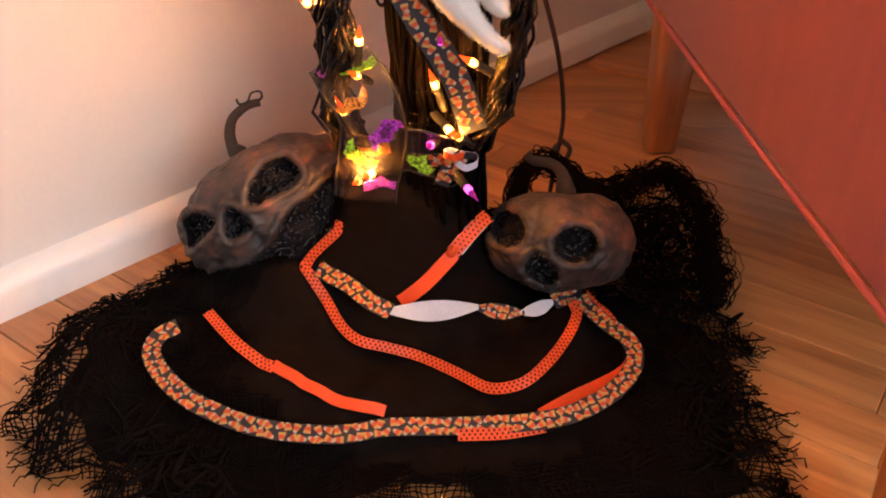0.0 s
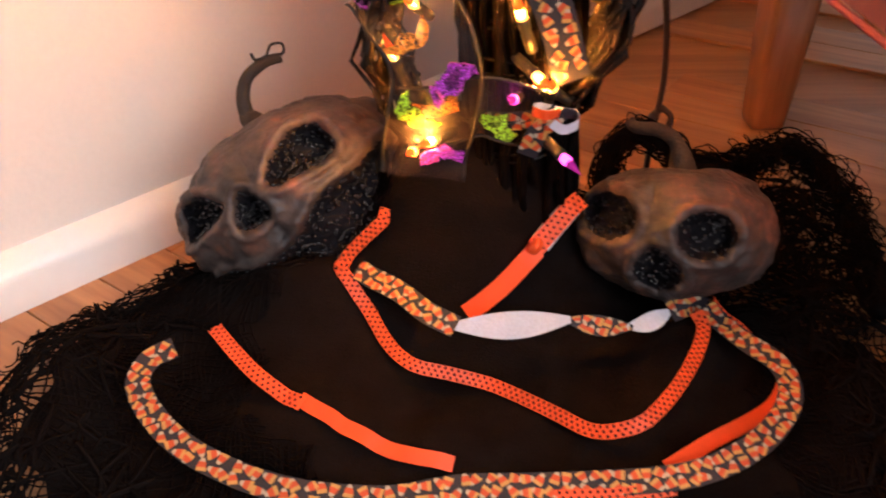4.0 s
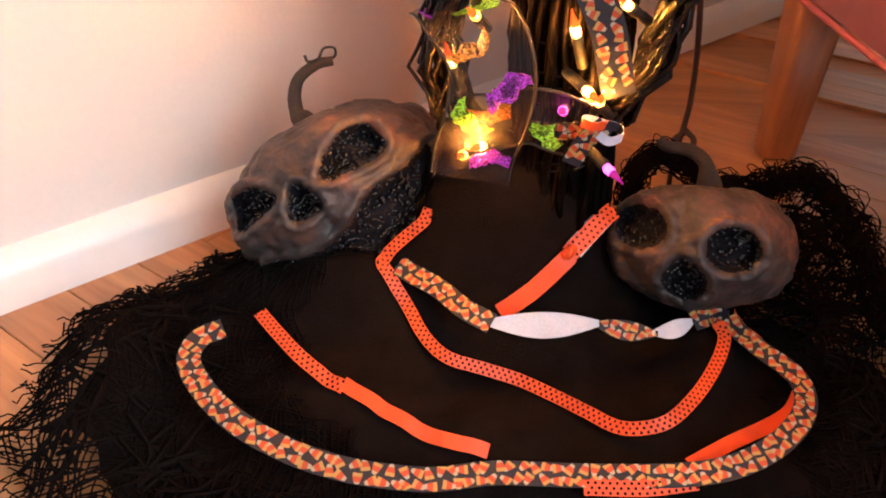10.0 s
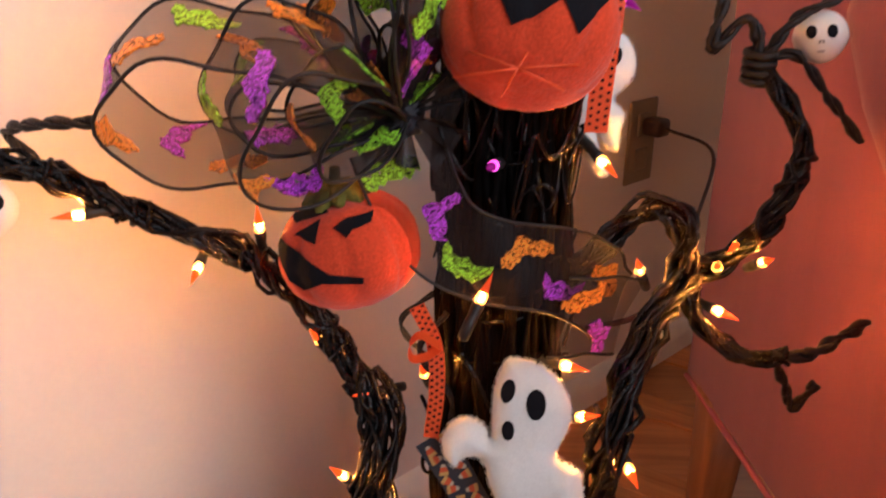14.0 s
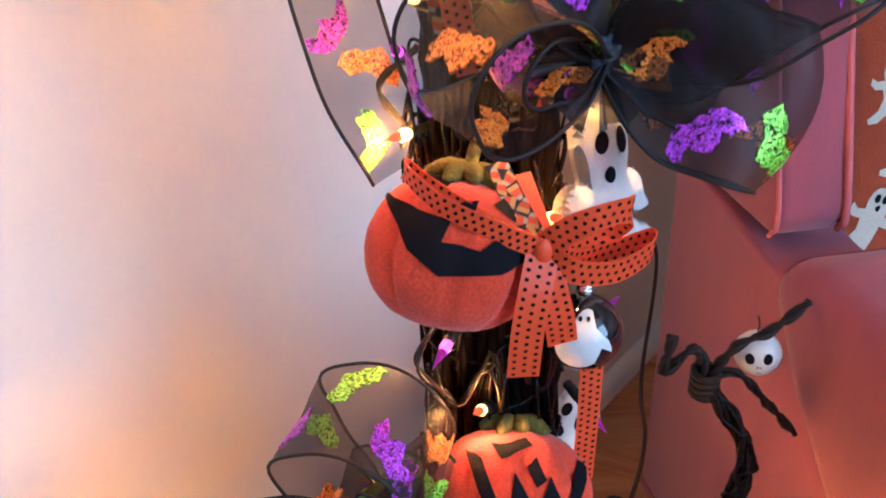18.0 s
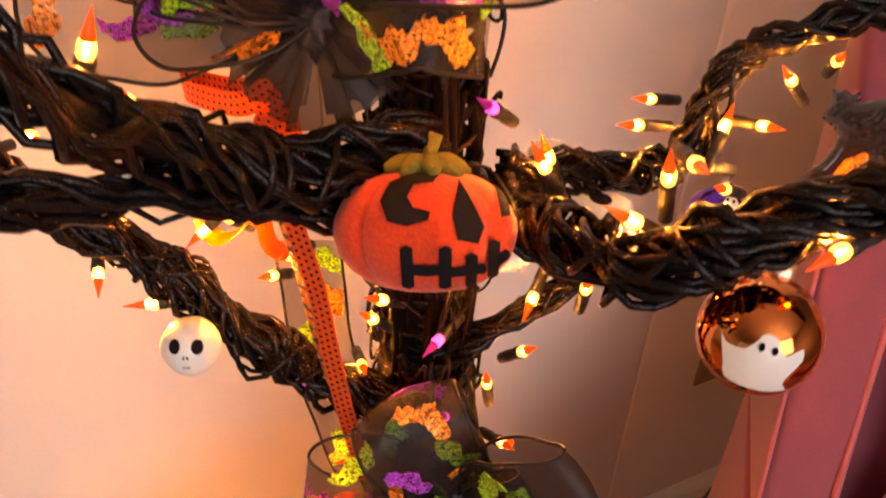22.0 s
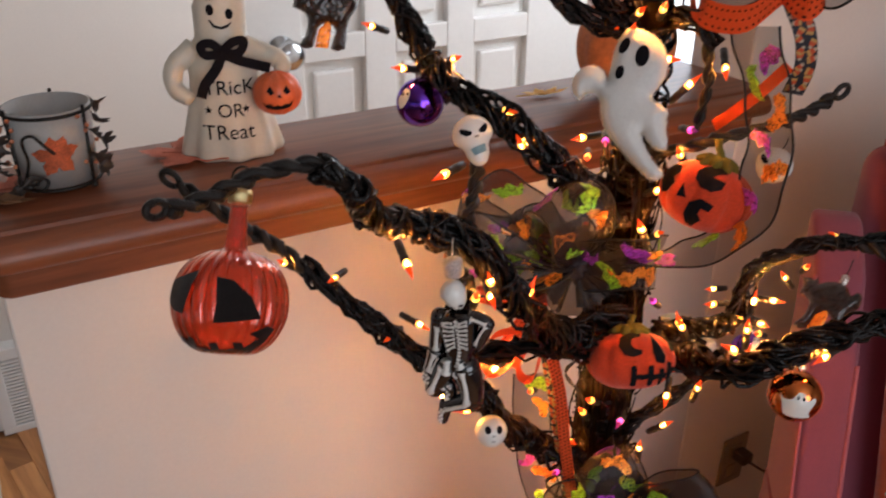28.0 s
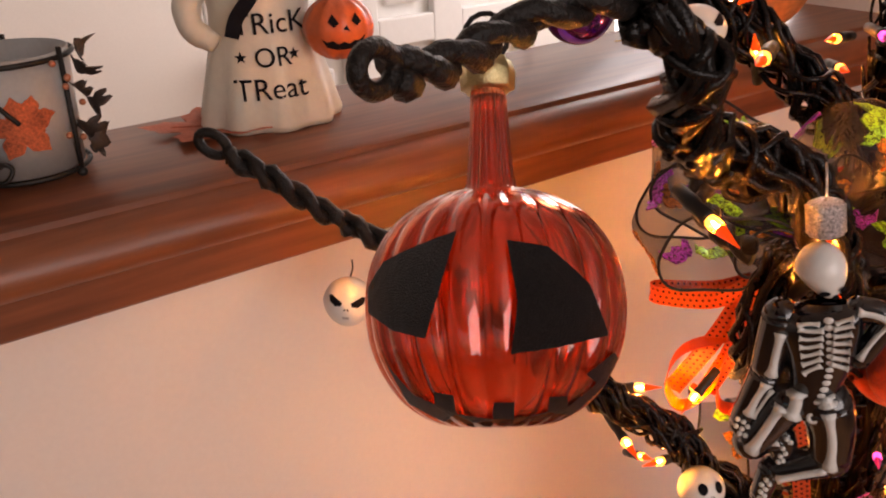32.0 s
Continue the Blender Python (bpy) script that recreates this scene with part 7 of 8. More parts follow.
def cat(label, at, toward, roll, scale):
    ob = thing("cat_ornament", label, "ornament", "cat ornaments", at, facing(at, toward, roll))
    bm = bmesh.new()
    sf = cushion(bm, round_outline([(x * scale, z * scale) for x, z in CAT], 2), 0.011 * scale, 0.010, 0.0018, 0.0015)
    part("body", bm, M_CATGLASS, ob)
    bm = bmesh.new()
    patch(bm, [(x * scale, z * scale) for x, z in ((0.003, -0.004), (0.006, -0.012), (0.004, -0.030), (-0.008, -0.030), (-0.006, -0.014))], lambda x, z: Vector((x, -0.003, z)), 0, 2)
    bmesh.ops.solidify(bm, geom=list(bm.faces), thickness=0.004)
    part("belly_patch", bm, M_GLITO, ob)
    bm = bmesh.new()
    lathe(bm, [(0.004, 0.026 * scale), (0.0045, 0.028 * scale), (0.0045, 0.036 * scale), (0.003, 0.038 * scale)], 14, Matrix.Translation((0.006 * scale, 0, 0)))
    part("cap", bm, M_SILVER, ob)
    bm = bmesh.new()
    tube(bm, [Vector((0.006 * scale, 0, 0.038 * scale)), Vector((0.006 * scale, 0, 0.056 * scale))], 0.0006, 5)
    part("hanging_wire", bm, M_WIRE, ob)


cat("black glass arched cat ornament with an orange patch", (0.222, 0.818, 0.972), FRONT_H, 0, 1.05)
cat("black glass cat ornament hanging above the ledge", (-0.314, 0.700, 1.279), FRONT_I, 6, 1.05)

# ---- wired sheer bows with glitter bats ----
def gathered(bow, c, r, folds=9, reach=1.0):
    """The pinched middle of a bow: pleats of ribbon drawn together, and folds fanning out of it."""
    bm = bmesh.new()
    bmesh.ops.create_icosphere(bm, subdivisions=4, radius=1)
    c = Vector(c)
    for v in bm.verts:
        d = v.co.copy()
        a = math.atan2(d.z, d.x)
        q = r * (0.75 + 0.22 * abs(math.sin(a * 5 + 2 * d.y)) + 0.35 * noise.noise(d * 3 + c * 40))
        v.co = c + Vector((d.x * q * 0.9, d.y * q * 0.6, d.z * q * 1.2))
    local(part("bow_knot", bm, M_DARKRIB, bow))
    rg = random.Random(int(c.z * 1000))
    for k in range(folds):
        a = 2 * math.pi * k / folds + rg.uniform(-0.3, 0.3)
        out = Vector((math.cos(a), rg.uniform(-0.35, 0.1), math.sin(a)))
        side = Vector((-math.sin(a), rg.uniform(-0.6, 0.6), math.cos(a))).normalized()
        ln, wd = reach * rg.uniform(0.022, 0.036), reach * rg.uniform(0.012, 0.020)
        bm = bmesh.new()
        rows = []
        for i in range(9):
            q = i / 8
            p = c + out * ln * q
            rows.append([bm.verts.new(p + side * wd * (0.12 + q) * j / 4 + out.cross(side) * 0.0045 * math.sin(j * 2.2 + k) * (0.3 + q)) for j in range(-3, 4)])
        for x, y in zip(rows, rows[1:]):
            for j in range(6):
                bm.faces.new((x[j], y[j], y[j + 1], x[j + 1]))
        local(part("sheer_fold", bm, M_SHEERK, bow))


def sheer_bow(label, at):
    return thing("sheer_bow", label, "bow", "sheer bat bows", at)


bow = sheer_bow("black sheer wired bow with glitter bats, low on the trunk", (-0.058, 0.605, 0.526))
c = (-0.057, 0.606, 0.525)
petal(bow, c, (-0.201, 0.580, 0.539), 0.066, 0.056, 3, 62, rounding=0.05)
petal(bow, c, (-0.137, 0.550, 0.538), 0.072, 0.060, 8, 62, rounding=0.05)
petal(bow, c, (-0.084, 0.592, 0.647), 0.070, 0.060, 12, 62, rounding=0.05)
petal(bow, c, (-0.052, 0.585, 0.607), 0.030, 0.046, 13, 45, rounding=0.1)
sheer(bow, [(-0.062, 0.604, 0.510), (-0.043, 0.603, 0.466), (-0.010, 0.600, 0.446), (0.023, 0.605, 0.441), (0.052, 0.625, 0.423), (0.072, 0.655, 0.395)], [(0.1, -0.05, 1)], 0.050, 15)
sheer(bow, [(0.029, 0.606, 0.411), (0.052, 0.620, 0.406), (0.078, 0.650, 0.393)], [(0.2, 0, 1)], 0.050, 17)
gathered(bow, c, 0.011)

bow = sheer_bow("black sheer ribbon with glitter bats wound round the tree's foot", (-0.056, 0.600, 0.214))
sheer(bow, [(-0.080, 0.645, 0.238), (-0.064, 0.606, 0.238), (-0.052, 0.592, 0.222), (-0.050, 0.590, 0.195), (-0.059, 0.600, 0.154), (-0.061, 0.600, 0.137)], [(1, -0.1, 0.25)], 0.050, 23, 0.038, 0.006)
sheer(bow, [(-0.067, 0.600, 0.177), (-0.045, 0.596, 0.180), (-0.020, 0.596, 0.183), (0.004, 0.600, 0.175)], [(0, -0.2, 1)], 0.040, 27, 0.050, 0.02)

bow = sheer_bow("black sheer wired bow with glitter bats on the middle trunk", (0.040, 0.600, 0.811))
c = (0.040, 0.602, 0.810)
petal(bow, c, (0.124, 0.572, 0.873), 0.022, 0.078, 33, 8, rounding=0.12, toward=(0, -0.9, 0.4))
petal(bow, c, (0.122, 0.575, 0.786), 0.022, 0.070, 38, 10, rounding=0.12, toward=(0, -0.9, 0.4))
petal(bow, c, (-0.038, 0.560, 0.824), 0.050, 0.056, 41, 55, rounding=0.08, toward=(0, -0.9, 0.4))
petal(bow, c, (0.004, 0.598, 0.886), 0.030, 0.062, 45, 20, rounding=0.12, toward=(0, -0.9, 0.4))
sheer(bow, [(-0.080, 0.665, 0.922), (-0.077, 0.662, 0.869), (-0.064, 0.655, 0.795), (-0.042, 0.645, 0.748)], [(1, 0.3, 0.35)], 0.040, 49)
gathered(bow, c, 0.011)

bow = sheer_bow("black sheer wired bow with glitter bats, high on the trunk", (-0.042, 0.620, 1.082))
c = (-0.040, 0.618, 1.085)
petal(bow, c, (-0.149, 0.620, 1.142), 0.050, 0.060, 53, 38, rounding=0.1, toward=(0.1, -0.85, 0.5))
petal(bow, c, (-0.158, 0.590, 1.095), 0.052, 0.056, 58, 50, rounding=0.1, toward=(0.1, -0.85, 0.5))
petal(bow, c, (-0.052, 0.598, 1.167), 0.040, 0.066, 62, 30, rounding=0.1, toward=(0.1, -0.85, 0.5))
sheer(bow, [c, (-0.013, 0.602, 1.097), (0.009, 0.594, 1.107), (0.026, 0.602, 1.106), (0.034, 0.635, 1.092)], [(0, -0.1, 1)], 0.050, 65, 0.026)
sheer(bow, [(0.010, 0.606, 1.108), (0.045, 0.596, 1.120), (0.078, 0.590, 1.142), (0.098, 0.590, 1.172), (0.103, 0.590, 1.210), (0.100, 0.594, 1.245), (0.090, 0.596, 1.280), (0.075, 0.590, 1.320)], [(0.55, -0.75, 0.30)], 0.050, 69, 0.040)
gathered(bow, c, 0.014, 16, 1.35)

bow = sheer_bow("black sheer wired bow with glitter bats at the tree's top", (0.086, 0.570, 1.361))
c = (0.087, 0.572, 1.353)
petal(bow, c, (0.127, 0.555, 1.389), 0.035, 0.060, 72, 25, toward=(0, -0.95, 0.3))
petal(bow, c, (0.013, 0.560, 1.378), 0.040, 0.060, 77, 30, toward=(0, -0.95, 0.3))

# ---- orange dotted bows and ribbons on the tree ----
F = (0, -1, 0.15)
V, Hh = ((0.05, -0.1, 1),), ((1, 0.05, 0.05),)
ob = thing("orange_bow", "orange dotted ribbon bow on the trunk's middle", "bow", "orange ribbon bows", (0.011, 0.571, 0.736))
c = (0.011, 0.571, 0.736)
ribbon(ob, [c, (-0.011, 0.578, 0.747), (-0.032, 0.588, 0.759), (-0.045, 0.594, 0.768), (-0.043, 0.584, 0.767), (-0.030, 0.572, 0.759), (-0.007, 0.568, 0.747), c], 0.0095, M_ORIB, wdirs=V, pattern="dots", both=True)
ribbon(ob, [c, (0.018, 0.566, 0.746), (0.030, 0.562, 0.754), (0.045, 0.566, 0.755), (0.050, 0.578, 0.748), (0.042, 0.586, 0.734), (0.026, 0.582, 0.730), c], 0.0125, M_ORIB, wdirs=V, pattern="dots", both=True)
ribbon(ob, [c, (0.026, 0.580, 0.724), (0.044, 0.590, 0.721), (0.065, 0.592, 0.725), (0.062, 0.580, 0.726), (0.044, 0.570, 0.723), (0.024, 0.566, 0.727), c], 0.0125, M_ORIB, wdirs=V, pattern="dots", both=True)
ribbon(ob, [c, (0.008, 0.583, 0.746), (0.004, 0.600, 0.759)], 0.0135, M_ORIB, wdirs=Hh)
ribbon(ob, [c, (0.006, 0.563, 0.719), (0.003, 0.562, 0.699), (0.002, 0.566, 0.673)], 0.0150, M_ORIB, hint=F, pattern="dots", both=True)
ribbon(ob, [c, (0.014, 0.566, 0.720), (0.018, 0.566, 0.703), (0.021, 0.570, 0.687)], 0.0140, M_ORIB, hint=F, pattern="dots", both=True)
ribbon(ob, [c, (0.003, 0.585, 0.749), (-0.005, 0.602, 0.765)], 0.0105, M_DARKRIB, M_WRIB, wdirs=Hh, pattern="corn", seed=25)
bm = bmesh.new()
bmesh.ops.create_icosphere(bm, subdivisions=2, radius=0.0062, matrix=Matrix.Translation(c) @ Matrix.Diagonal((0.8, 0.6, 1.1, 1)))
local(part("bow_knot", bm, M_ORIB, ob))

ob = thing("orange_bow", "orange dotted ribbon bow behind the upper trunk", "bow", "orange ribbon bows", (-0.079, 0.650, 1.018))
c = (-0.076, 0.645, 1.035)
ribbon(ob, [c, (-0.101, 0.650, 1.024), (-0.139, 0.660, 1.017), (-0.137, 0.652, 1.015), (-0.100, 0.642, 1.020), c], 0.014, M_ORIB, wdirs=V, pattern="dots", both=True)
for a, b in (((-0.095, 0.645, 0.990), (-0.122, 0.650, 0.938)), ((-0.083, 0.640, 0.987), (-0.099, 0.640, 0.945)), ((-0.069, 0.640, 0.999), (-0.067, 0.640, 0.973))):
    ribbon(ob, [c, a, b], 0.014, M_ORIB, hint=F, pattern="dots", both=True)
ribbon(ob, [(-0.080, 0.645, 0.992), (-0.117, 0.640, 0.980), (-0.128, 0.634, 0.956), (-0.117, 0.630, 0.938), (-0.096, 0.634, 0.954), (-0.088, 0.640, 0.980)], 0.012, M_ORIB, wdirs=((0.2, 1, 0.2),))
ribbon(ob, [(-0.079, 0.645, 0.993), (-0.091, 0.642, 0.965), (-0.089, 0.638, 0.937), (-0.075, 0.640, 0.935), (-0.070, 0.645, 0.962)], 0.012, M_ORIB, wdirs=((0.2, 1, 0.2),))

ob = thing("orange_bow", "orange dotted ribbon bow at the tree's top", "bow", "orange ribbon bows", (0.083, 0.560, 1.351))
c = (0.090, 0.560, 1.350)
ribbon(ob, [c, (0.060, 0.562, 1.358), (0.038, 0.560, 1.346), (0.040, 0.552, 1.333), (0.067, 0.548, 1.332), c], 0.024, M_ORIB, wdirs=((0.1, -0.5, 1),), pattern="dots", both=True)
ribbon(ob, [c, (0.107, 0.562, 1.355), (0.116, 0.556, 1.349), (0.105, 0.552, 1.340), c], 0.018, M_ORIB, wdirs=((0.1, -0.4, 1),), pattern="dots", both=True)
ribbon(ob, [c, (0.055, 0.570, 1.370), (0.031, 0.566, 1.354), (0.032, 0.560, 1.332), (0.042, 0.556, 1.326)], 0.006, M_ORIB, wdirs=V)
ribbon(ob, [(0.095, 0.566, 1.347), (0.110, 0.574, 1.319), (0.115, 0.580, 1.294), (0.111, 0.586, 1.272)], 0.0155, M_DARKRIB, M_WRIB, hint=(0.2, -1, 0.2), pattern="corn", seed=14)
ribbon(ob, [(0.110, 0.625, 1.283), (0.092, 0.640, 1.254), (0.077, 0.652, 1.234), (0.063, 0.662, 1.217)], 0.010, M_ORIB, M_WRIB, hint=(0.1, -0.8, 0.55))

ob = thing("hanging_ribbon", "orange dotted ribbon hanging down the upper trunk", "ribbon", "ribbons on the trunk", (-0.034, 0.600, 0.901))
ribbon(ob, [(-0.052, 0.604, 0.987), (-0.041, 0.602, 0.946), (-0.034, 0.600, 0.901), (-0.026, 0.598, 0.856), (-0.016, 0.598, 0.807)], 0.0115, M_ORIB, hint=F, pattern="dots")
ob = thing("hanging_ribbon", "candy corn ribbon hanging down the upper trunk", "ribbon", "ribbons on the trunk", (-0.042, 0.600, 0.909))
ribbon(ob, [(-0.059, 0.608, 0.982), (-0.050, 0.606, 0.945), (-0.043, 0.604, 0.907), (-0.032, 0.602, 0.863), (-0.023, 0.602, 0.818)], 0.0125, M_DARKRIB, M_WRIB, hint=(-0.5, -1, 0.15), pattern="corn", seed=17)
ob = thing("hanging_ribbon", "orange dotted ribbon down the trunk's side", "ribbon", "ribbons on the trunk", (0.045, 0.600, 0.620))
ribbon(ob, [(0.045, 0.602, 0.651), (0.045, 0.603, 0.614), (0.044, 0.604, 0.567), (0.045, 0.606, 0.586), (0.043, 0.614, 0.515)], 0.0125, M_ORIB, hint=(0.1, -1, 0.1), pattern="dots")
ob = thing("hanging_ribbon", "orange dotted ribbon with a curl on the lower trunk", "ribbon", "ribbons on the trunk", (-0.039, 0.600, 0.367))
ribbon(ob, [(-0.050, 0.606, 0.417), (-0.040, 0.606, 0.394), (-0.038, 0.603, 0.366), (-0.041, 0.602, 0.335)], 0.0090, M_ORIB, hint=F, pattern="dots")
ribbon(ob, [(-0.036, 0.602, 0.394), (-0.047, 0.600, 0.402), (-0.053, 0.597, 0.398), (-0.052, 0.594, 0.391), (-0.044, 0.596, 0.391), (-0.037, 0.600, 0.394)], 0.0065, M_ORIB, wdirs=((0.1, 1, 0.3),))
ob = thing("hanging_ribbon", "candy corn ribbon slanting across the lower trunk", "ribbon", "ribbons on the trunk", (-0.013, 0.600, 0.286))
ribbon(ob, [(-0.041, 0.602, 0.335), (-0.026, 0.600, 0.311), (-0.013, 0.598, 0.287), (0.002, 0.597, 0.263), (0.015, 0.598, 0.237), (0.027, 0.603, 0.196)], 0.0210, M_DARKRIB, M_WRIB, hint=(0.1, -1, 0.15), pattern="corn", seed=19)
ob = thing("foot_bow", "small white-backed candy corn ribbon bow at the tree's foot", "bow", "orange ribbon bows", (0.018, 0.590, 0.182))
c = (0.019, 0.588, 0.184)
ribbon(ob, [c, (0.008, 0.590, 0.186), (0.004, 0.584, 0.187), (0.011, 0.580, 0.186), c], 0.006, M_WRIB, M_ORIB, wdirs=V)
ribbon(ob, [c, (0.028, 0.592, 0.180), (0.029, 0.585, 0.178), (0.021, 0.580, 0.177), (0.014, 0.580, 0.181)], 0.006, M_WRIB, M_DARKRIB, wdirs=V)
ribbon(ob, [(0.014, 0.600, 0.175), (-0.008, 0.600, 0.173), (-0.027, 0.604, 0.173)], 0.012, M_DARKRIB, M_WRIB, wdirs=V, pattern="corn", seed=21)
ribbon(ob, [c, (0.008, 0.588, 0.173), (0.001, 0.590, 0.156)], 0.012, M_DARKRIB, M_WRIB, hint=F, pattern="corn", seed=22)

# ---- things on the ledge ----
TOP = 1.1205


def leaf_outline(lobes, depth, n=60):
    out = []
    for k in range(n):
        a = 2 * math.pi * k / n
        q = 0.6 + 0.4 * abs(math.cos(a * lobes / 2)) ** (1.6) + depth * math.cos(a * lobes * 3) * 0.08
        out.append((q * math.cos(a), q * math.sin(a)))
    return out


def flat_leaf(name, label, at, turn, sx, sy, material, lobes=5, curl=0.004, group="leaves on the ledge"):
    ob = thing(name, label, "leaf", group, at, pose(0, 0, 0, 0, 0, turn))
    bm = bmesh.new()
    patch(bm, [(x * sx, z * sy) for x, z in leaf_outline(lobes, 1.0)], lambda x, z: Vector((x, z, 0.0022 + curl * ((x / sx) ** 2 + (z / sy) ** 2) + 0.001 * noise.noise(Vector((x * 90, z * 90, 0))))), 0, 3)
    bmesh.ops.solidify(bm, geom=list(bm.faces), thickness=0.0008)
    part("blade", bm, material, ob)
    bm = bmesh.new()
    tube(bm, [Vector((-sx * 1.25, 0.002, 0.003)), Vector((-sx * 0.4, 0, 0.0028)), Vector((sx * 0.6, 0, 0.0032))], 0.0007, 5)
    part("midrib", bm, material, ob)
    return ob


# ceramic ghost
gpos = wp(0.203, -0.812, 0)
gpos.z = TOP
cer = thing("ceramic_ghost", "cream ceramic ghost figurine with lettering, holding a small pumpkin", "figurine", at=gpos, turn=facing(gpos, Vector((0.02, -0.1, gpos.z)), 0) @ Matrix.Scale(1.29, 4))
bm = bmesh.new()
rings = []
PR = [(0.040, 0.0), (0.0415, 0.004), (0.038, 0.020), (0.032, 0.045), (0.029, 0.065), (0.030, 0.080), (0.027, 0.090), (0.021, 0.098), (0.0205, 0.110), (0.021, 0.122), (0.017, 0.134), (0.010, 0.143), (0.003, 0.150)]
for r, z in PR:
    ring = []
    for k in range(56):
        a = 2 * math.pi * k / 56
        q = r * (1 + 0.07 * math.cos(a * 9 + 0.4) * max(0, 1 - z / 0.055))
        ring.append(bm.verts.new((q * math.cos(a) + 0.010 * max(0, z - 0.12) / 0.03 * 0.6, q * 0.78 * math.sin(a), z)))
    rings.append(ring)
for a, b in zip(rings, rings[1:]):
    for k in range(56):
        bm.faces.new((a[k], a[(k + 1) % 56], b[(k + 1) % 56], b[k]))
bm.faces.new(list(reversed(rings[0])))
bm.faces.new(rings[-1])
part("body", bm, M_CERAM, cer)
for s, pts, rad in ((-1, [(-0.022, -0.004, 0.088), (-0.038, -0.012, 0.078), (-0.040, -0.018, 0.062), (-0.028, -0.024, 0.052)], [0.011, 0.0105, 0.010, 0.009, 0.009, 0.0085, 0.008, 0.008, 0.008, 0.008, 0.0075, 0.007, 0.007, 0.007, 0.007, 0.007, 0.006, 0.006, 0.005]), (1, [(0.018, -0.006, 0.088), (0.036, -0.014, 0.084), (0.046, -0.020, 0.079), (0.044, -0.024, 0.072)], [0.011, 0.0105, 0.010, 0.009, 0.009, 0.0085, 0.008, 0.008, 0.008, 0.008, 0.0075, 0.007, 0.007, 0.007, 0.007, 0.007, 0.006, 0.006, 0.005])):
    bm = bmesh.new()
    tube(bm, smooth_path(pts, 6), rad, 12)
    part("arm", bm, M_CERAM, cer)


def cer_surf(x, z):
    r = float(np.interp(z, [q[1] for q in PR], [q[0] for q in PR]))
    x0 = x - 0.010 * max(0, z - 0.12) / 0.03 * 0.6
    return Vector((x, -0.78 * math.sqrt(max(r * r - x0 * x0, r * r * 0.05)) - 0.0007, z))


for nm, poly in (("eye", oval(-0.0065, 0.1215, 0.0030, 0.0042)), ("eye", oval(0.0080, 0.1180, 0.0030, 0.0042)), ("smile", [(-0.0085, 0.1135), (-0.0070, 0.1140), (-0.004, 0.1100), (0.001, 0.1085), (0.0065, 0.1100), (0.0085, 0.1120), (0.0090, 0.1105), (0.0060, 0.1075), (0.001, 0.1062), (-0.005, 0.1080)]), ("brow", [(-0.009, 0.1285), (-0.006, 0.1295), (-0.003, 0.1285), (-0.006, 0.1290)])):
    bm = bmesh.new()
    patch(bm, poly, cer_surf, 0, 2)
    part(nm, bm, M_INK, cer)
for body, x, z, size in (("TRicK", -0.0185, 0.0555, 0.0165), ("OR", -0.0090, 0.0375, 0.0150), ("TReat", -0.022, 0.0195, 0.0170)):
    cu = bpy.data.curves.new("lettering", "FONT")
    cu.body, cu.size, cu.extrude = body, size, 0.0002
    tmp = bpy.data.objects.new("tmp", cu)
    scene.collection.objects.link(tmp)
    me = bpy.data.meshes.new_from_object(tmp.evaluated_get(bpy.context.evaluated_depsgraph_get()))
    bpy.data.objects.remove(tmp)
    for v in me.vertices:
        p = cer_surf(x + v.co.x, z + v.co.y)
        v.co = p + Vector((0, -v.co.z - 0.0004, 0))
    me.materials.clear()
    me.materials.append(M_INK)
    t = new("lettering", me)
    t.parent = cer
for x in (-0.016, 0.014):
    bm = bmesh.new()
    patch(bm, [(x + (0.0036 if k % 2 == 0 else 0.0015) * math.sin(k * math.pi / 5), 0.043 + (0.0036 if k % 2 == 0 else 0.0015) * math.cos(k * math.pi / 5)) for k in range(10)], cer_surf, 0, 1)
    part("painted_star", bm, M_INK, cer)
for pts, w in (([(0.0, -0.025, 0.0905), (-0.008, -0.027, 0.098), (-0.016, -0.026, 0.096), (-0.013, -0.027, 0.089), (0.0, -0.026, 0.0895)], 0.007), ([(0.0, -0.025, 0.0905), (0.008, -0.027, 0.098), (0.017, -0.026, 0.099), (0.013, -0.027, 0.090), (0.0, -0.026, 0.0895)], 0.007), ([(0.0, -0.026, 0.090), (-0.006, -0.0285, 0.078), (-0.016, -0.030, 0.066), (-0.020, -0.031, 0.056)], 0.008), ([(0.0, -0.026, 0.090), (0.012, -0.0275, 0.084), (0.028, -0.028, 0.079), (0.036, -0.029, 0.077)], 0.008)):
    bm = bmesh.new()
    st = strip([Vector(p) for p in pts], [], 6, Vector((0.05, -1, 0.1)))
    rows = [[bm.verts.new(p + wd * w * q) for q in (-0.5, 0.5)] for s, p, wd, nn in st]
    for a, b in zip(rows, rows[1:]):
        bm.faces.new((a[0], b[0], b[1], a[1]))
    bmesh.ops.solidify(bm, geom=list(bm.faces), thickness=0.0008)
    part("bow_tie", bm, M_DARKRIB, cer, "black satin bow")
bm = bmesh.new()
pm = Matrix.Translation((0.040, -0.028, 0.056))
bmesh.ops.create_uvsphere(bm, u_segments=40, v_segments=24, radius=1)
for v in bm.verts:
    d = v.co.normalized()
    a = math.atan2(d.y, d.x)
    v.co = pm @ Vector((d.x * 0.0205, d.y * 0.018, d.z * 0.018)) * 1.0 + Vector((0, 0, 0)) - d * 0.0012 * (1 - abs(math.sin(a * 5)) ** 0.5)
part("small_pumpkin", bm, M_TERRA, cer, "orange glazed pumpkin with a painted face")
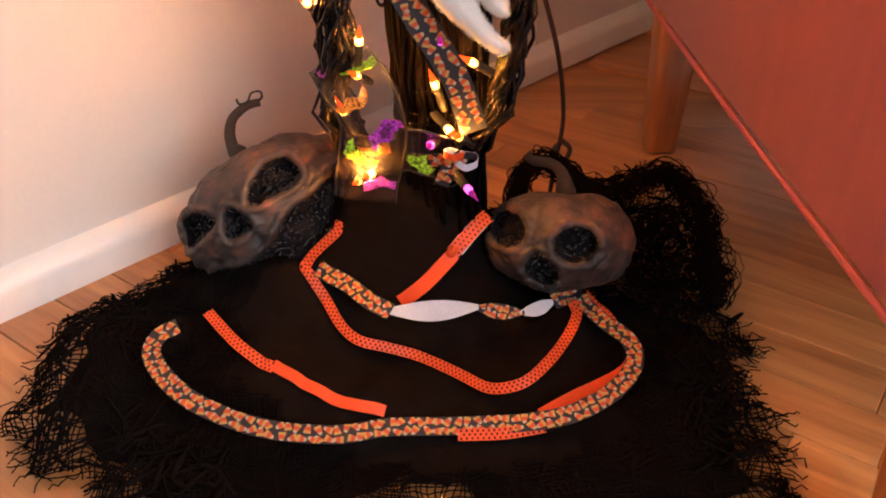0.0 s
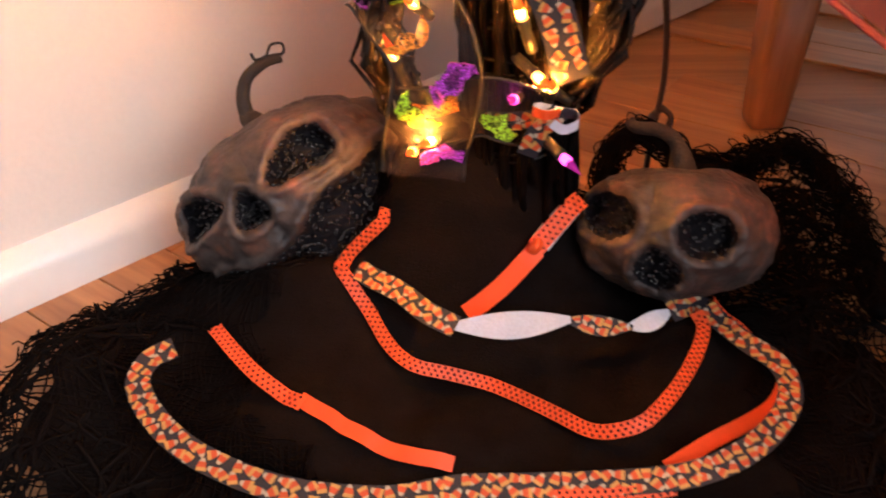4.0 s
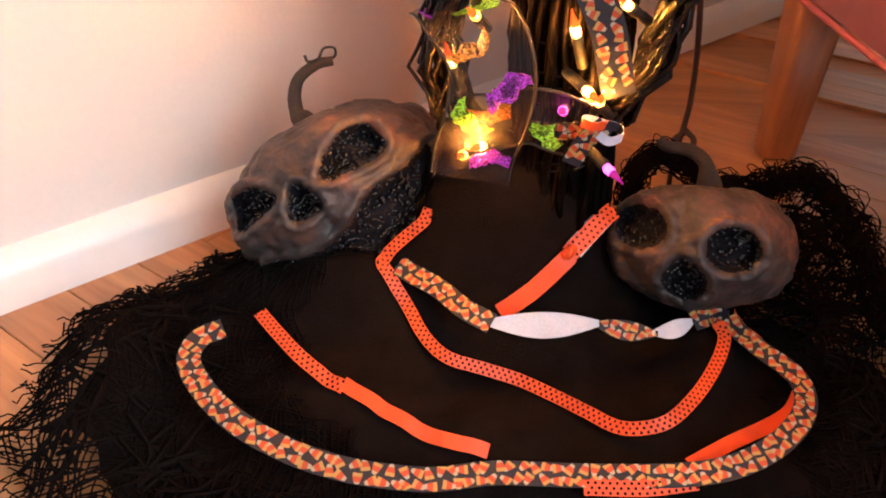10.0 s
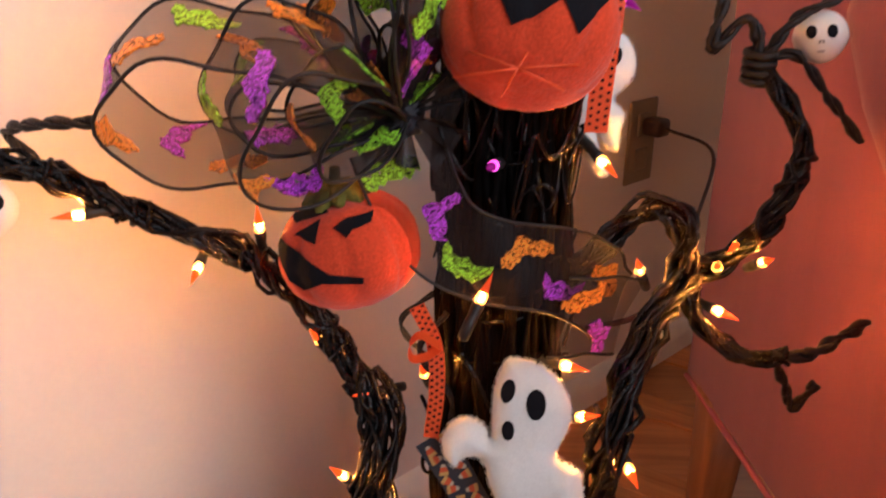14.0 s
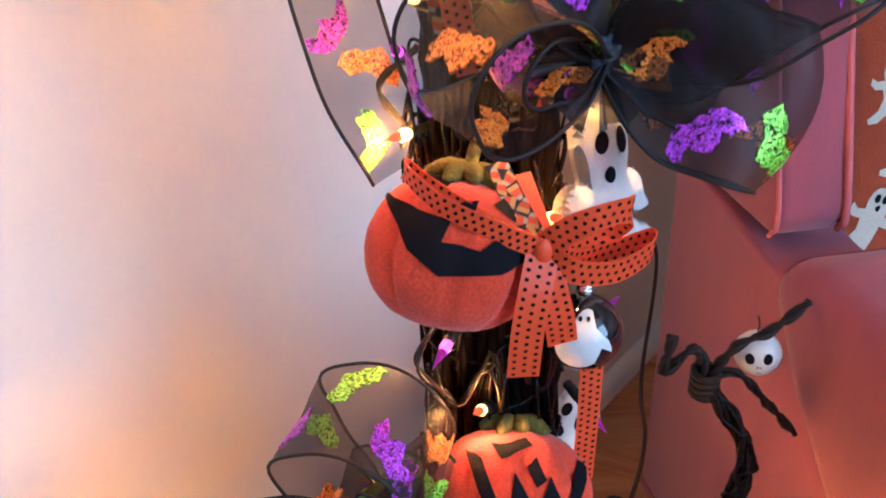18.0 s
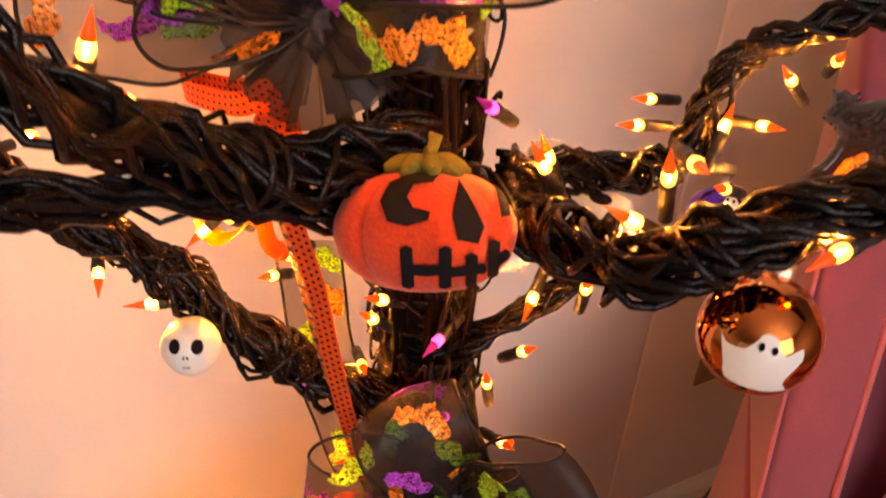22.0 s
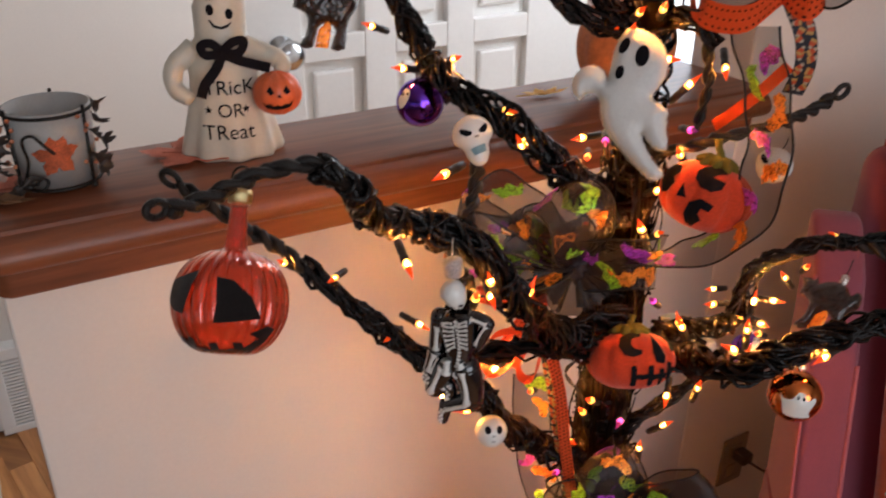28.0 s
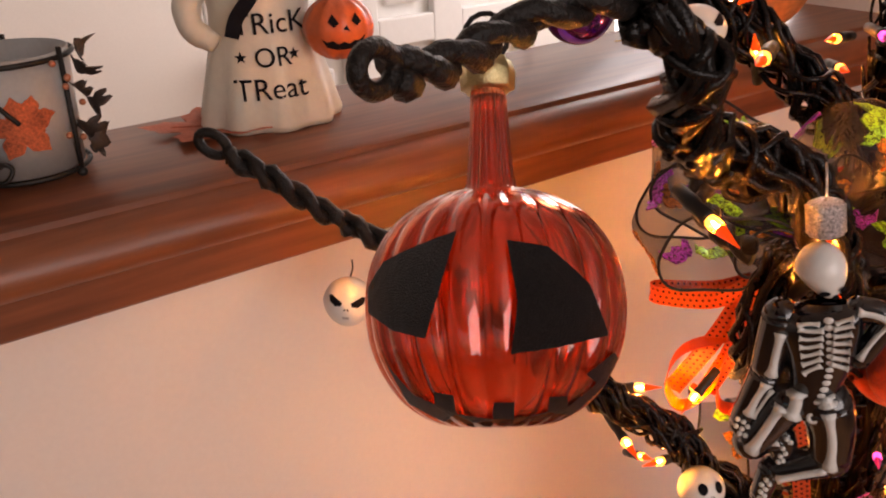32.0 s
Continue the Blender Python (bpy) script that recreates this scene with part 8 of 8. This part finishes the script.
for poly in ([(-0.009, 0.006), (-0.006, 0.010), (-0.003, 0.005), (-0.006, 0.003)], [(0.004, 0.006), (0.007, 0.010), (0.010, 0.005), (0.007, 0.003)], [(-0.001, 0.002), (0.001, 0.004), (0.003, 0.0005)], [(-0.013, -0.003), (-0.010, -0.005), (-0.007, -0.004), (-0.004, -0.0062), (-0.001, -0.0048), (0.002, -0.0062), (0.005, -0.0046), (0.008, -0.005), (0.012, -0.002), (0.009, -0.008), (0.003, -0.0095), (-0.005, -0.0095), (-0.010, -0.008)]):
    bm = bmesh.new()
    patch(bm, poly, lambda x, z: pm @ Vector((x, -0.018 * math.sqrt(max(0.05, 1 - (x / 0.0205) ** 2 - (z / 0.018) ** 2)) - 0.0006, z)), 0, 2)
    part("painted_face", bm, M_INK, cer)
flat_leaf("maple_leaf", "faded red silk maple leaf under the ceramic ghost", gpos + Vector((-0.035, -0.030, 0)), 200, 0.052, 0.045, M_LEAFR, 5, 0.003)

# votive holder
vpos = Vector((-0.558, 0.576, 1.120))
vpos.z = TOP
vot = thing("votive_holder", "frosted glass votive cup in a dark iron frame with leaves", "candle holder", at=vpos, turn=facing(vpos, Vector((-0.1, -0.1, vpos.z)), 0))
VR, VH = 0.040, 0.082
bm = bmesh.new()
lathe(bm, [(VR * 0.86, 0.008), (VR * 0.9, 0.007), (VR, VH), (VR * 0.955, VH), (VR * 0.855, 0.013), (0.002, 0.012)], 48)
part("glass_cup", bm, M_FROST, vot)
for z, r in ((0.006, VR * 0.97), (VH - 0.003, VR * 1.045)):
    bm = bmesh.new()
    tube(bm, [Vector((r * math.cos(a), r * math.sin(a), z)) for a in [2 * math.pi * k / 40 for k in range(41)]], 0.0017, 7)
    part("ring", bm, M_IRON, vot)
for a in (-2.55, -0.62, 1.57):
    bm = bmesh.new()
    e = Vector((math.cos(a), math.sin(a), 0))
    tube(bm, [e * VR * 1.0 + Vector((0, 0, 0.003)), e * VR * 1.02 + Vector((0, 0, 0.03)), e * VR * 1.06 + Vector((0, 0, VH + 0.003))], 0.0018, 7)
    bmesh.ops.create_icosphere(bm, subdivisions=2, radius=0.0034, matrix=Matrix.Translation(e * VR * 1.0 + Vector((0, 0, 0.0034))))
    part("post", bm, M_IRON, vot)
rr = random.Random(31)
for a0, s in ((-2.55, -1), (-0.62, 1)):   # iron leaves and berries on the posts
    for k in range(6):
        z = 0.022 + 0.012 * k
        a = a0 + rr.uniform(-0.25, 0.25)
        e = Vector((math.cos(a), math.sin(a), 0)) * VR * 1.1 + Vector((0, 0, z))
        bm = bmesh.new()
        m = Matrix.Translation(e + Vector((s * 0.008, -0.004, 0))) @ pose(0, 0, 0, rr.uniform(40, 110), rr.uniform(-50, 50), rr.uniform(0, 180))
        patch(bm, [(x * 0.012, zz * 0.008) for x, zz in leaf_outline(5, 1.0, 24)], lambda x, zz: m @ Vector((x, zz, 60 * x * x)), 0, 1)
        bmesh.ops.solidify(bm, geom=list(bm.faces), thickness=0.0008)
        part("iron_leaf", bm, M_LEAFB, vot)
    for k in range(9):
        a, z = a0 + rr.uniform(-0.3, 0.3), rr.uniform(0.02, 0.078)
        bm = bmesh.new()
        bmesh.ops.create_icosphere(bm, subdivisions=2, radius=0.0022, matrix=Matrix.Translation((math.cos(a) * VR * 1.13, math.sin(a) * VR * 1.13, z)))
        part("berry", bm, M_BERRY, vot)
bm = bmesh.new()
tube(bm, smooth_path([(-0.030, -0.032, 0.010), (-0.021, -0.036, 0.035), (-0.022, -0.039, 0.058), (-0.012, -0.043, 0.064), (-0.002, -0.042, 0.052), (0.004, -0.041, 0.044)], 7), 0.0015, 7)
tube(bm, smooth_path([(-0.030, -0.034, 0.008), (-0.012, -0.044, 0.010), (-0.006, -0.043, 0.018), (-0.013, -0.043, 0.022), (-0.016, -0.043, 0.015)], 7), 0.0015, 7)
part("iron_scroll", bm, M_IRON, vot)
for cx, cz, sx, tn in ((0.004, 0.040, 0.020, 0.4), (0.010, 0.046, 0.014, 1.3)):
    bm = bmesh.new()
    c2, s2 = math.cos(tn), math.sin(tn)
    patch(bm, [(cx + sx * (x * c2 - z * s2), cz + sx * (x * s2 + z * c2)) for x, z in leaf_outline(5, 1.0, 40)], lambda x, z: Vector((x, -math.sqrt(max(0.0002, (VR * (0.9 + 0.1 * z / VH) + 0.0012) ** 2 - x * x)), z)), 0, 3)
    part("maple_leaf_print", bm, M_MAPLE, vot, "red and orange pressed maple leaf")
for k in range(7):
    bm = bmesh.new()
    m = Matrix.Translation((-0.026 + rr.uniform(-0.008, 0.012), -0.040 + rr.uniform(-0.006, 0.004), 0.012 + rr.uniform(-0.002, 0.012))) @ pose(0, 0, 0, rr.uniform(20, 100), rr.uniform(-60, 60), rr.uniform(0, 180))
    patch(bm, [(x * 0.011, zz * 0.006) for x, zz in leaf_outline(4, 1.0, 20)], lambda x, zz: m @ Vector((x, zz, 50 * x * x)), 0, 1)
    bmesh.ops.solidify(bm, geom=list(bm.faces), thickness=0.0008)
    part("iron_leaf", bm, M_LEAFB, vot)
flat_leaf("fallen_leaf", "dull red silk leaf beside the votive holder", vpos + wp(-0.045, 0.0, 0.0), 40, 0.040, 0.026, M_LEAFR, 5, 0.006)
flat_leaf("fallen_leaf", "brown silk leaf flat on the ledge's end", vpos + wp(-0.058, 0.030, 0.0), 10, 0.036, 0.016, M_LEAFO2, 5, 0.005)
op = Vector((-0.142, 1.022, TOP))
flat_leaf("oak_leaf", "yellow silk oak leaf beside the gourd", op, 40, 0.034, 0.012, M_LEAFO, 7, 0.004)

# gourd at the ledge's far end
gp = wp(0.722, -0.765, 0)
gp.z = TOP
gourd = thing("orange_gourd", "striped orange pumpkin standing on the ledge by the wall", "pumpkin", at=gp)
bm = bmesh.new()
bmesh.ops.create_uvsphere(bm, u_segments=64, v_segments=32, radius=1)
for v in bm.verts:
    d = v.co.normalized()
    a = math.atan2(d.y, d.x)
    q = 1 - 0.09 * (1 - abs(math.sin(a * 5)) ** 0.6) * (1 - d.z * d.z)
    v.co = Vector((d.x * 0.066 * q, d.y * 0.066 * q, 0.070 + d.z * 0.072 - 0.012 * math.exp(-(1 - abs(d.z)) / 0.08) * (1 if d.z > 0 else -1)))
part("body", bm, M_GOURD, gourd)
bm = bmesh.new()
tube(bm, smooth_path([(0, 0, 0.126), (0.002, 0, 0.143), (0.012, 0.002, 0.158), (0.022, 0.004, 0.162)], 5), [0.012, 0.010, 0.009, 0.008, 0.0075, 0.007, 0.007, 0.0068, 0.0066, 0.0064, 0.0062, 0.006, 0.006, 0.006, 0.006, 0.0065], 9)
part("stem", bm, M_STEM, gourd)

# ---- floor boards, each one a piece ----
ang = radians(-34.5)
ax, ay = Vector((math.cos(ang), math.sin(ang), 0)), Vector((-math.sin(ang), math.cos(ang), 0))
rr = random.Random(21)
meshes = {}
PW = 0.057
count = 0
for i in range(-40, 48):
    run = -1.9 + rr.uniform(0, 0.6)
    while run < 2.3:
        ln = rr.choice((0.35, 0.5, 0.65, 0.8, 0.95))
        c = ax * (run + ln / 2) + ay * (i * PW) + Vector((0.1, 0.7, 0))
        run += ln
        hall = (c - Vector((0, 0, 0))).dot(N) < FACE
        if abs(c.x) > 2.2 or c.y < -0.1 or c.y > 2.3 or (hall and c.dot(U) > 0.7) or (hall and c.dot(N) < -2.4):
            continue
        if ln not in meshes:
            bm = bmesh.new()
            box(bm, (-ln / 2 + 0.0003, -PW / 2 + 0.0004, -0.008), (ln / 2 - 0.0003, PW / 2 - 0.0004, 0.0), None, 0.0009, 1)
            me = bpy.data.meshes.new("plank")
            bm.to_mesh(me)
            bm.free()
            me.materials.append(M_PLANK)
            meshes[ln] = me
        ob = new("plank", meshes[ln])
        ob.matrix_basis = Matrix.Translation(c) @ Matrix.Rotation(ang, 4, "Z")
        ob.parent = floor
        count += 1
# boards further off, in one sheet
bm = bmesh.new()
box(bm, (-3.1, -4, -0.0074), (3.1, 4.5, -0.004))
far = part("far_boards", bm, M_PLANK, floor, kind="stuff")
